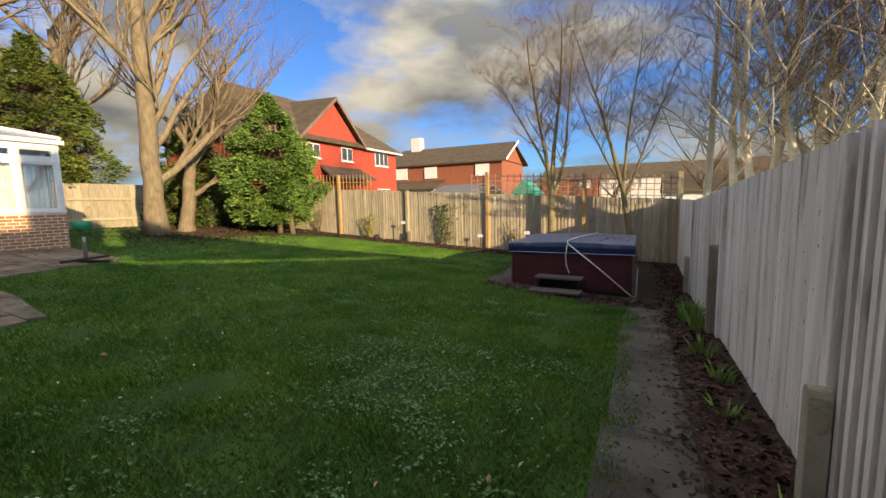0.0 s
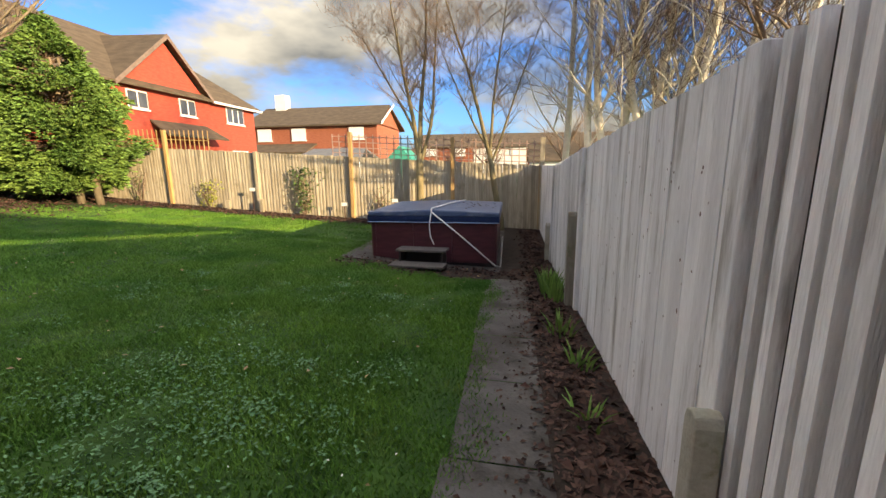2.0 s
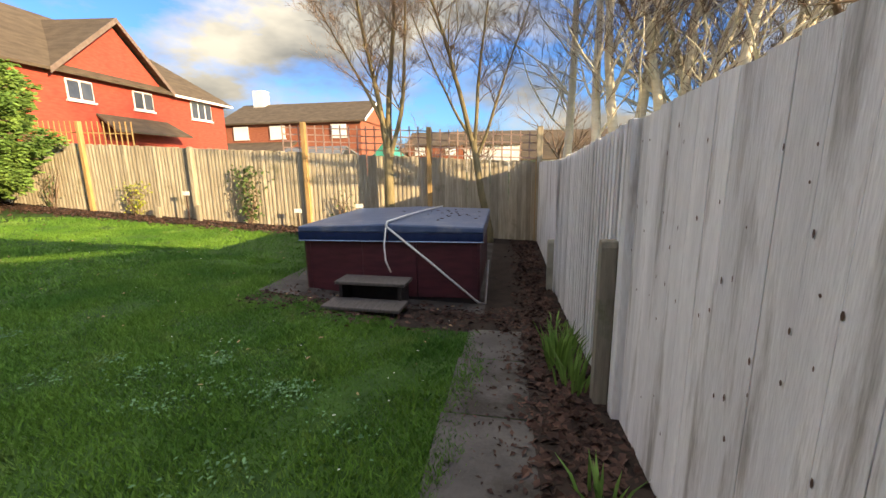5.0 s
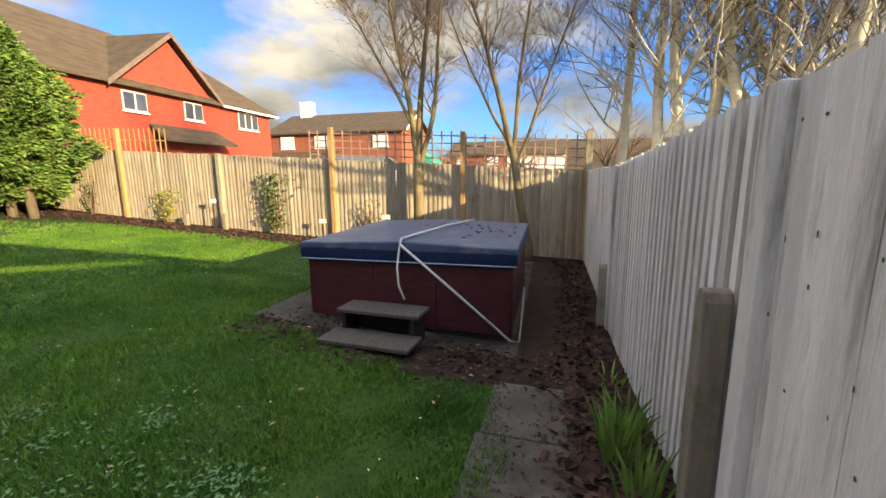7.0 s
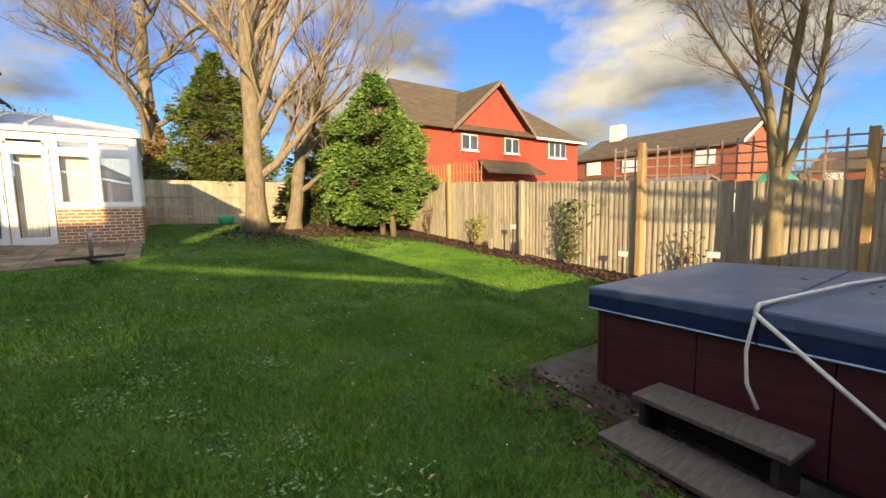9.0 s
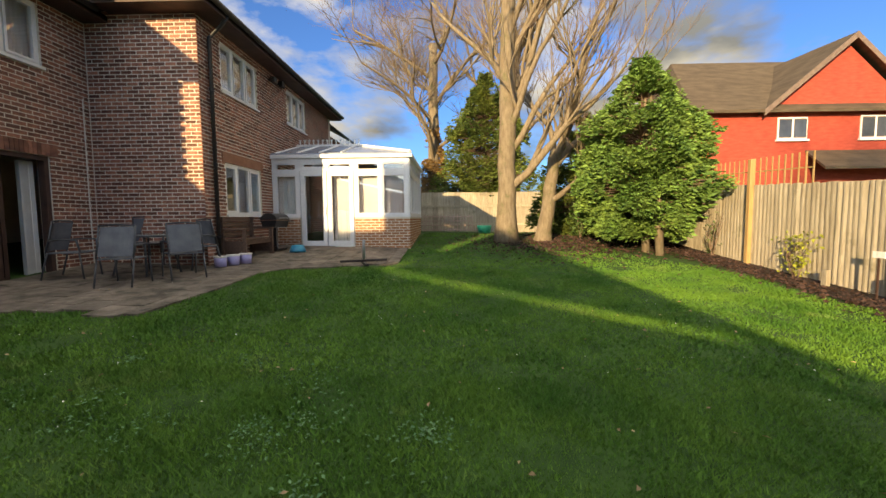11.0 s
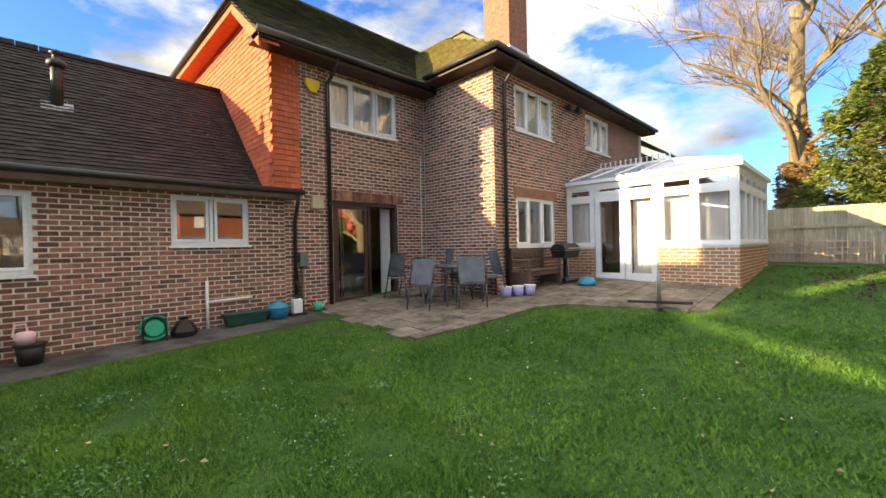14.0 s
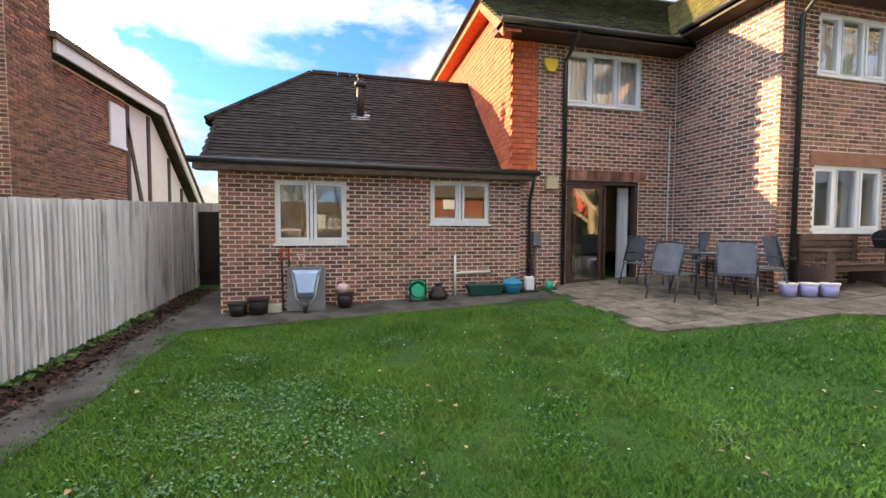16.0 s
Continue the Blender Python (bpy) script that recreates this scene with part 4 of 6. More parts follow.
part("shaft", Shape().box(-0.5, 0.5, -0.5, 0.5, -0.5, 3.6), BRICK, ch)
part("flashing", Shape().box(-0.55, 0.55, -0.55, 0.55, 0.6, 0.8), STEEL, ch, "pale lead flashing")
ch = thing("chimney", "short far brick chimney with pots", "chimney", (-22.0, -2.0, 5.5))
part("shaft", Shape().box(-0.4, 0.4, -0.4, 0.4, -6.0, 1.4), FARBRICK, ch)
part("chimney_pot", Shape().lathe([(0.13, 1.4), (0.11, 1.8)], 12), BRICK_C, ch)

ext = thing("house_extension", "lower tiled brick range beyond the wing", "house", (-18.3, -1.0, 0.3))
part("wall", Shape().box(-5.0, -0.0, -3.0, 1.4, -0.5, 5.0), FARBRICK, ext)
part("roof", Shape().prism([(-5.0, 1.9, 5.1), (0.0, 1.9, 5.1), (0.0, -1.0, 6.7), (-4.2, -1.0, 6.7)], (0, 0, 0.1)), FARROOF, ext)
part("gutter", Shape().tube([(-5.0, 1.96, 5.08), (0.0, 1.96, 5.08)], 0.06, 8), BLACKP, ext, smooth=True)

# ---- conservatory ----
con = thing("conservatory", "white plastic conservatory on an orange brick base", "conservatory", (0, 0, 0), kind="structure")
CB, CT, CY = 1.46, 3.08, 4.94
base = part("base_wall", Shape().box(CX - 0.22, CX, 3.42, CY, 0.3, CB).box(CX - 0.22, CX, WY, 1.9, 0.3, CB).box(-16.5, CX - 0.22, CY - 0.22, CY, 0.3, CB), MORTAR, con)
brick_face("x", CX, 3.42, CY + 0.01, 0.45, CB - 0.02, [], con, material=BRICK_C)
brick_face("x", CX, WY + 0.02, 1.9, 0.45, CB - 0.02, [], con, material=BRICK_C)
brick_face("y", CY, -16.5, CX, 0.45, CB - 0.02, [], con, material=BRICK_C)


def con_frame(face, plane, u0, u1, z0, posts, transom=True):
    s = Shape()
    fbox(s, face, plane, u0, u1, -0.1, 0.03, z0, z0 + 0.07)
    fbox(s, face, plane, u0, u1, -0.1, 0.02, CT - 0.12, CT)
    if transom:
        fbox(s, face, plane, u0, u1, -0.09, 0.018, 2.64, 2.74)
    for p in posts:
        fbox(s, face, plane, p - 0.045, p + 0.045, -0.1, 0.016, z0 + 0.07, CT - 0.12)
    part("frame", s, UPVC, con, bevel=0.004)
    for a, b in zip(posts, posts[1:]):
        for c, d in ((z0 + 0.07, 2.64), (2.74, CT - 0.12)):
            q = Shape()
            for e, f, m, k in ((a + 0.045, b - 0.045, c, c + 0.05), (a + 0.045, b - 0.045, d - 0.04, d), (a + 0.045, a + 0.085, c + 0.05, d - 0.04), (b - 0.085, b - 0.045, c + 0.05, d - 0.04)):
                fbox(q, face, plane, e, f, -0.07, 0.008, m, k)
            part("sash", q, UPVC, con)
            q = Shape()
            fbox(q, face, plane, a + 0.085, b - 0.085, -0.04, -0.034, c + 0.05, d - 0.04)
            part("pane", q, GLASS, con).visible_shadow = False


con_frame("x", CX, 3.42, CY, CB, [3.46, 4.16, 4.88])
con_frame("x", CX, WY, 1.92, CB, [1.2, 1.88])
con_frame("y", CY, -16.5, CX, CB, [-16.45, -15.7, -14.95, -14.2, -13.45, -12.76])
con_frame("x", CX, 1.92, 3.42, 2.74, [1.95, 2.67, 3.39], False)
for a, b in ((1.94, 2.66), (2.68, 3.40)):
    s = Shape()
    for e, f, c, d in ((a, b, 0.62, 0.82), (a, b, 2.6, 2.74), (a, a + 0.12, 0.82, 2.6), (b - 0.12, b, 0.82, 2.6)):
        fbox(s, "x", CX, e, f, -0.08, 0.02, c, d)
    leaf = part("door_leaf", s, UPVC, con, bevel=0.005)
    s = Shape()
    fbox(s, "x", CX, a + 0.12, b - 0.12, -0.04, -0.034, 0.82, 2.6)
    part("pane", s, GLASS, leaf).visible_shadow = False
part("door_handle", Shape().box(CX + 0.02, CX + 0.06, 2.60, 2.63, 1.55, 1.75), STEEL, con)
part("door_step", Shape().box(CX, CX + 0.3, 1.9, 3.45, 0.4, 0.6), DARKW, con, bevel=0.01)
part("eaves_gutter", Shape().box(CX - 0.05, CX + 0.1, WY, CY + 0.1, CT, CT + 0.1).box(-16.5, CX - 0.05, CY - 0.05, CY + 0.1, CT, CT + 0.1), UPVC, con, bevel=0.01)
# low-pitched roof with glazing bars
roof = part("roof_sheet", Shape().prism([(CX + 0.05, WY, CT + 0.11), (CX + 0.05, CY + 0.05, CT + 0.11), (-14.6, 3.1, 3.72), (-14.6, WY, 3.72)], (0, 0, 0.03))
            .prism([(CX + 0.05, CY + 0.05, CT + 0.11), (-16.5, CY + 0.05, CT + 0.11), (-14.6, 3.1, 3.72)], (0, 0, 0.03))
            .prism([(-16.5, CY, CT + 0.11), (-16.5, WY, CT + 0.11), (-14.6, WY, 3.72), (-14.6, 3.1, 3.72)], (0, 0, 0.03)), CONROOF, con)
for y in (1.3, 1.9, 2.5, 3.1):
    part("glazing_bar", Shape().tube([(CX + 0.05, y, CT + 0.15), (-14.6, y, 3.76)], 0.03, 6), UPVC, con)
part("hip_bar", Shape().tube([(CX + 0.06, CY + 0.05, CT + 0.15), (-14.6, 3.1, 3.77)], 0.045, 6), UPVC, con)
s = Shape().box(-14.64, -14.56, WY, 3.15, 3.74, 3.80)
for i in range(14):
    y = WY + 0.1 + i * 0.145
    s.box(-14.61, -14.59, y, y + 0.03, 3.8, 3.92)
    s.box(-14.61, -14.59, y - 0.02, y + 0.05, 3.92, 3.95)
part("ridge_cresting", s, UPVC, con)
setting("floor_conservatory", Shape().box(-16.5, CX - 0.22, WY, CY - 0.22, 0.3, 0.6), INSIDE, "pale conservatory floor", "floor")


def blind(face, plane, u0, u1, z0, z1):
    b = thing("window_blind", "white vertical-slat blind behind the glass", "blind", group="conservatory blinds")
    s = Shape()
    u = u0
    while u < u1 - 0.05:
        fbox(s, face, plane, u, u + 0.083, -0.2 - random.uniform(0, 0.008), -0.195, z0, z1)
        u += 0.088
    part("slats", s, CURTAIN, b)
    s = Shape()
    fbox(s, face, plane, u0, u1, -0.22, -0.18, z1, z1 + 0.04)
    part("rail", s, UPVC, b)


blind("x", CX, 3.5, 4.12, CB + 0.1, 2.6)
blind("x", CX, 4.2, 4.84, CB + 0.1, 2.6)
blind("x", CX, 1.24, 1.85, CB + 0.1, 2.6)
for i in range(5):
    blind("y", CY, -16.4 + i * 0.74, -15.75 + i * 0.74, CB + 0.1, 2.6)
blind("x", CX, 2.8, 3.28, 0.8, 2.6)


# ---- drainpipes, boxes on the walls ----
def drainpipe(points, r, label):
    d = thing("drainpipe", label, "drainpipe", points[-1])
    o = Vector(points[-1])
    part("pipe", Shape().tube([Vector(p) - o for p in points], r, 10), BLACKP, d, smooth=True)
    x, y = points[-1][0] - o.x, points[-1][1] - o.y
    z = points[-1][2] + 0.6
    while z < points[-3][2] - 0.2:
        part("bracket", Shape().lathe([(r + 0.012, z - o.z), (r + 0.012, z + 0.05 - o.z)], 10, (x, y)), BLACKP, d)
        z += 1.5


drainpipe([(-6.1, -0.79, 2.6), (-6.1, -0.85, 2.4), (-6.12, -1.03, 2.1), (-6.12, -1.03, 0.3)], 0.036, "black plastic drainpipe at the low roof's end")
drainpipe([(-6.88, -0.56, 5.36), (-6.88, -0.7, 5.2), (-6.88, -1.03, 4.95), (-6.88, -1.03, 0.35)], 0.04, "dark brown drainpipe beside the sliding door")
drainpipe([(-9.9, 1.62, 5.52), (-9.9, 1.5, 5.35), (-9.9, 1.22, 5.1), (-9.9, 1.22, 0.45)], 0.04, "dark drainpipe at the wing's corner")
part_w = thing("cable", "pale cable clipped down the brick corner", "cable", (-9.45, HY + 0.02, 0.4))
part("cable_run", Shape().tube([(0, 0, 0), (0.01, 0, 1.5), (0, 0, 3.4)], 0.012, 6), WHITEP, part_w)
ab = thing("alarm_box", "yellow burglar alarm box on the brick wall", "alarm box", (-6.55, HY + 0.015, 4.86))
part("case", Shape().prism([(-0.15, 0, 0.11), (0.15, 0, 0.11), (0.15, 0, -0.02), (0.06, 0, -0.15), (-0.06, 0, -0.15), (-0.15, 0, -0.02)], (0, 0.08, 0)), YELLOW, ab, bevel=0.012)
mb = thing("meter_box", "small cream box fixed to the brick wall", "utility box", (-6.6, HY + 0.015, 2.5))
part("case", Shape().box(-0.12, 0.12, 0, 0.1, -0.13, 0.13), CREAM, mb, bevel=0.015)
part("lid_rim", Shape().box(-0.13, 0.13, 0, 0.11, 0.11, 0.14), CREAM, mb, bevel=0.01)
for x, z in ((-12.7, 5.2), (-13.2, 5.25)):
    fl = thing("security_light", "small dark floodlight under the eaves", "wall light", (x, WY + 0.02, z), group="eaves lights")
    part("bracket", Shape().box(-0.03, 0.03, 0, 0.12, -0.03, 0.03), BLACKP, fl)
    part("lamp_head", Shape().box(-0.1, 0.1, 0.08, 0.2, -0.1, 0.06), BLACKP, fl, bevel=0.015)

# ---- fences ----
def plank_mesh(name, w, h, t, material, round_top=False):
    s = Shape().box(-w / 2, w / 2, -t / 2, t / 2, 0, h)
    return s.mesh(name, material)


def side_top(y):
    return 1.93 - 0.055 * y if y < 9 else 1.44


side_fence = thing("side_fence", "tall pale grey weathered timber fence, smooth and ridged bays", "fence", (0, 0, 0))


def bay(y0, y1, kind):
    """One bay of upright boards, smooth or feather-edged, on three rails."""
    mid = (y0 + y1) / 2
    lo, hi = ground(FX, mid) - 0.04, side_top(mid)
    h = hi - lo
    step = 0.135 if kind == "flat" else 0.10
    n = round((y1 - y0) / step)
    w = (y1 - y0) / n
    if kind == "flat":
        me = Shape().box(-0.012, 0.012, -w / 2 + 0.0006, w / 2 - 0.0006, 0, h).mesh("board", FENCE)
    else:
        # backing board coloured near black, so the gaps between battens are dark
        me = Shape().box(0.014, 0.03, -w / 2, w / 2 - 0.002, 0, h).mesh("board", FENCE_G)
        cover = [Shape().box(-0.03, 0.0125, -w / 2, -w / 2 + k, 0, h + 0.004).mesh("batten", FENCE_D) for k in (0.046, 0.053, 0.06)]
    for i in range(n):
        b = new("board", me)
        b.parent = side_fence
        b.matrix_basis = pose(FX + random.uniform(-0.003, 0.003), y0 + (i + 0.5) * w, lo + random.uniform(-0.008, 0.008) - 0.055 * ((i + 0.5) * w - (y1 - y0) / 2) * (mid < 9), random.uniform(-0.2, 0.2), 0, random.uniform(-0.7, 0.7))
        if kind != "flat":
            c = new("batten", random.choice(cover))
            c.parent = side_fence
            c.matrix_basis = b.matrix_basis @ pose(random.uniform(-0.004, 0.0), random.uniform(-0.008, 0.012), 0, random.uniform(-0.25, 0.25))
    for z in (0.35, 1.0, 1.45):
        part("rail", Shape().box(FX + 0.02, FX + 0.07, y0, y1, lo + z - 0.04, lo + z + 0.04), FENCE_D, side_fence)


JOINTS = [-7.0, -4.0, -0.5, 2.64, 5.85, 9.0, 12.75]
KINDS = ["flat", "flat", "ridge", "flat", "ridge", "flat"]
for a, b, k in zip(JOINTS, JOINTS[1:], KINDS):
    bay(a + 0.05, b - 0.05, k)
for y in JOINTS[1:]:
    part("post", Shape().box(FX - 0.06, FX + 0.035, y - 0.05, y + 0.05, ground(FX, y) - 0.1, side_top(y)), FENCE, side_fence, bevel=0.006)
for y, h in ((2.58, 0.68), (6.02, 1.16), (9.1, 0.75)):
    p = thing("fence_spur", "mossy concrete fence spur with rounded top" if h < 1 else "grey weathered timber spur bolted to the fence", "fence spur", (FX - 0.085, y, ground(FX, y)), group="fence spurs")
    prof = [(-0.055, y2, z2) for y2, z2 in ((-0.05, -0.1), (0.05, -0.1), (0.05, h - 0.05), (0.035, h - 0.012), (0.0, h), (-0.035, h - 0.012), (-0.05, h - 0.05))]
    part("spur", Shape().prism(prof, (0.1, 0, 0)), STUBM if h < 1 else SPURW, p, bevel=0.008)
knots = Shape()
for i in range(420):
    y, z = random.uniform(-4, 5.8), random.uniform(0.0, 1.55)
    if y < 2.75 or random.random() < 0.25:
        continue
    a, b, x = random.uniform(0.003, 0.008), random.uniform(0.005, 0.015), FX - 0.0165
    knots.add([(x, y + a * math.cos(k * 1.047), z + b * math.sin(k * 1.047)) for k in range(6)], ((5, 4, 3, 2, 1, 0),))
part("knot", knots, BENCHW, side_fence, "dark knots in the boards")["kind"] = "stuff"
gate = thing("side_gate", "dark closed timber gate at the passage end", "gate", (0.25, -4.2, ground(0.25, -4.2)))
for i in range(9):
    part("board", Shape().box(-0.62 + i * 0.14, -0.485 + i * 0.14, -0.015, 0.015, 0, 1.75), GATEM, gate)
part("rail", Shape().box(-0.62, 0.64, 0.016, 0.06, 0.3, 0.4), GATEM, gate)


def back_top(x):
    return 1.50 - 0.055 * x


back_fence = thing("back_fence", "sunlit pale brown feather-edge fence with orange posts", "fence", (0, 0, 0))


def back_bay(x0, x1):
    n = round((x1 - x0) / 0.105)
    w = (x1 - x0) / n
    cx = (x0 + x1) / 2
    lo = ground(cx, BY) - 0.08
    h = back_top(cx) - lo
    me = Shape().add([(x, y, z) for z in (0, h) for x, y in ((-w / 2, -0.026), (-w / 2 + 0.035, -0.026), (w / 2 + 0.004, -0.004), (w / 2 + 0.01, 0.006), (-w / 2, 0.0))],
                     ((4, 3, 2, 1, 0), (5, 6, 7, 8, 9), (0, 1, 6, 5), (1, 2, 7, 6), (2, 3, 8, 7), (3, 4, 9, 8), (4, 0, 5, 9))).mesh("board", FENCE_B)
    for i in range(n):
        b = new("board", me)
        b.parent = back_fence
        x = x0 + (i + 0.5) * w
        b.matrix_basis = pose(x, BY + random.uniform(-0.004, 0.004), lo - 0.055 * (x - cx) + random.uniform(-0.012, 0.012), 0, random.uniform(-0.7, 0.7), random.uniform(-2, 2))
    for z in (0.3, 1.3):
        part("rail", Shape().box(x0, x1, BY + 0.02, BY + 0.08, lo + z - 0.04, lo + z + 0.04), FENCE_B, back_fence)


BX = [-19.4, -16.7, -13.75, -10.75, -7.65, -4.58, -1.55, 0.9]
for a, b in zip(BX, BX[1:]):
    back_bay(a + 0.03, b - 0.03)
for x, top in zip(BX[1:], (0, 0, 2.65, 0, 2.45, 2.25, 1.5)):
    part("post", Shape().box(x - 0.05, x + 0.05, BY - 0.11, BY, ground(x, BY) - 0.1, top or back_top(x) + 0.03), POSTW if top else FENCE_B, back_fence, "orange-brown timber post" if top else "", bevel=0.006)
part("post", Shape().box(0.86, 0.98, 12.66, 12.78, -0.5, 2.2), FENCE_B, back_fence, bevel=0.006)


def trellis(x0, x1, z0, z1, nx, nz, material, label, sag=0.0):
    t = thing("trellis", label, "trellis", ((x0 + x1) / 2, BY, z0))
    c = (x0 + x1) / 2
    for i in range(nx + 1):
        x = x0 + (x1 - x0) * i / nx - c
        part("slat", Shape().box(x - 0.014, x + 0.014, -0.008, 0.008, -0.055 * x - 0.02, z1 - z0 - 0.04 * x), material, t)
    for j in range(nz):
        z = (z1 - z0) * (j + 0.5) / nz
        m = pose(0, 0.012, z, 0, math.degrees(0.05), 0)
        part("cross_slat", Shape().box(x0 - c, x1 - c, -0.007, 0.007, -0.013, 0.013, m), material, t)


trellis(-13.2, -9.25, 2.12, 2.68, 24, 1, POSTW, "orange-brown upright slats above the fence")
trellis(-5.15, -1.6, 1.72, 2.34, 17, 4, LATTICE, "brown square-mesh trellis above the fence")
trellis(-1.5, 0.9, 1.5, 2.16, 12, 4, LATTICE, "brown square-mesh trellis above the fence")

far_f = thing("far_fence", "grey-green boarded fence beyond the conservatory", "fence", (LX, 7.0, 0.6))
for i in range(70):
    y = -4.0 + i * 0.24
    part("board", Shape().box(-0.012, 0.012, y - 7.0 - 0.117, y - 7.0 + 0.117, -0.2, 1.95 + 0.0 * i), FENCE_B, far_f)
for z in (0.5, 1.3):
    part("rail", Shape().box(0.012, 0.06, -11, 5.8, z, z + 0.09), FENCE_B, far_f)

# ---- hot tub ----
TX0, TX1, TY0, TY1 = -2.48, -0.11, 8.3, 10.6
TB = -0.36
tub = thing("hot_tub", "square maroon hot tub on a concrete pad", "hot tub", ((TX0 + TX1) / 2, (TY0 + TY1) / 2, TB))
hw, hd = (TX1 - TX0) / 2, (TY1 - TY0) / 2
part("base", Shape().box(-hw + 0.05, hw - 0.05, -hd + 0.05, hd - 0.05, -0.05, 0.1), STEPD, tub)
for i in range(4):
    m = pose(0, 0, 0, 0, 0, 90 * i)
    w, d = (hw, hd) if i % 2 == 0 else (hd, hw)
    for k in range(3):
        a, b = -w + 0.1 + k * (2 * w - 0.2) / 3, -w + 0.1 + (k + 1) * (2 * w - 0.2) / 3
        part("side_panel", Shape().box(a + 0.003, b - 0.003, -d + 0.02, -d + 0.05, 0.06, 0.86, m), TUBSIDE, tub, bevel=0.006)
    part("corner_panel", Shape().prism([m @ Vector(p) for p in ((-w + 0.11, -d + 0.012, 0.04), (-w + 0.05, -d + 0.016, 0.04), (-w + 0.016, -d + 0.05, 0.04), (-w + 0.012, -d + 0.11, 0.04), (-w + 0.05, -d + 0.11, 0.04), (-w + 0.11, -d + 0.05, 0.04))], (0, 0, 0.83)), TUBSIDE, tub)
part("rim", Shape().box(-hw - 0.01, hw + 0.01, -hd - 0.01, hd + 0.01, 0.84, 0.9), TUBSIDE, tub, bevel=0.02)
lid = thing("tub_cover", "blue padded vinyl hot tub cover, closed, folding in half", "tub cover", ((TX0 + TX1) / 2, (TY0 + TY1) / 2, TB + 0.9))
for sgn in (-1, 1):
    a, b = (0.006, hw + 0.03) if sgn > 0 else (-hw - 0.03, -0.006)
    t0, t1 = (0.125, 0.085) if sgn > 0 else (0.085, 0.125)
    s = Shape().add(((a, -hd - 0.03, 0.01), (b, -hd - 0.03, 0.01), (b, hd + 0.03, 0.01), (a, hd + 0.03, 0.01), (a, -hd - 0.03, t0), (b, -hd - 0.03, t1), (b, hd + 0.03, t1), (a, hd + 0.03, t0)),
                    ((3, 2, 1, 0), (4, 5, 6, 7), (0, 1, 5, 4), (1, 2, 6, 5), (2, 3, 7, 6), (3, 0, 4, 7)))
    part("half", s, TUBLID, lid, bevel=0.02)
    s = Shape()
    n = 40
    for i in range(n + 1):
        x = a + (b - a) * i / n
        o = 0.008 * math.sin(i * 0.9) + 0.006 * math.sin(i * 2.3)
        s.v += [(x, -hd - 0.014, 0.02), (x, -hd - 0.02 - abs(o), -0.035), (x, -hd - 0.014 - abs(o) * 0.6, -0.1 + 0.006 * math.sin(i * 1.7))]
    s.f = [q for i in range(n) for q in ((3 * i, 3 * i + 1, 3 * i + 4, 3 * i + 3), (3 * i + 1, 3 * i + 2, 3 * i + 5, 3 * i + 4))]
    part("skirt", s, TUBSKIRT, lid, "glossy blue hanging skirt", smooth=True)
    part("piping", Shape().tube([(a, -hd - 0.022, -0.1), (b, -hd - 0.022, -0.1)], 0.007, 6), BARROWM, lid)
for sg in (-1, 1):
    s = Shape()
    n = 40
    o0 = len(s.v)
    for i in range(n + 1):
        y = -hd - 0.03 + (2 * hd + 0.06) * i / n
        o = 0.008 * math.sin(i * 0.8)
        s.v += [(sg * (hw + 0.014), y, 0.02), (sg * (hw + 0.02 + abs(o)), y, -0.035), (sg * (hw + 0.016 + abs(o)), y, -0.1)]
    s.f += [tuple(o0 + k for k in q) for i in range(n) for q in ((3 * i, 3 * i + 1, 3 * i + 4, 3 * i + 3), (3 * i + 1, 3 * i + 2, 3 * i + 5, 3 * i + 4))]
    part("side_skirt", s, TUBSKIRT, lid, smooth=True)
s = Shape()
for i in range(26):
    x, y, a = random.gauss(0.75, 0.22), random.gauss(0.1, 0.3), random.uniform(0, 6.28)
    r, z = random.uniform(0.02, 0.045), 0.125 - 0.04 * x / 1.24 + 0.004
    s.add([(x + r * math.cos(a), y + r * math.sin(a), z), (x - r * math.sin(a) * 0.5, y + r * math.cos(a) * 0.5, z + 0.012), (x - r * math.cos(a), y - r * math.sin(a), z), (x + r * math.sin(a) * 0.5, y - r * math.cos(a) * 0.5, z)], ((0, 1, 2, 3),))
leaf_lot = tagged(part("cover_leaves", s, CHIPS), "dead brown leaves lying on the tub cover", "leaf litter", kind="stuff")
leaf_lot.location = ((TX0 + TX1) / 2, (TY0 + TY1) / 2, TB + 0.9)
strap = thing("tie_strap", "white strap tied over the cover and down the side", "strap", (-1.29, 8.2, TB + 0.9))
def rel(*p):
    return [(a + 1.29, b - 8.2, c - TB - 0.9) for a, b, c in p]
part("strap_top", Shape().tube(rel((-0.95, 10.7, 0.66), (-1.12, 9.5, 0.695), (-1.3, 8.3, 0.69), (-1.3, 8.235, 0.64)), 0.014, 6), ROPE, strap, smooth=True)
part("strap_diagonal", Shape().tube(rel((-1.3, 8.235, 0.64), (-0.75, 8.22, 0.2), (-0.14, 8.26, -0.33), (-0.05, 8.3, -0.35), (-0.04, 8.75, 0.02), (-0.03, 8.7, 0.12)), 0.014, 6), ROPE, strap, smooth=True)
part("strap_tail", Shape().tube(rel((-1.3, 8.235, 0.62), (-1.33, 8.22, 0.4), (-1.31, 8.2, 0.2), (-1.25, 8.21, 0.05)), 0.012, 6), ROPE, strap, smooth=True)
stp = thing("tub_step", "dark two-tread plastic step before the tub", "step", (-1.43, 7.88, ground(-1.43, 7.88) - 0.03), -4)
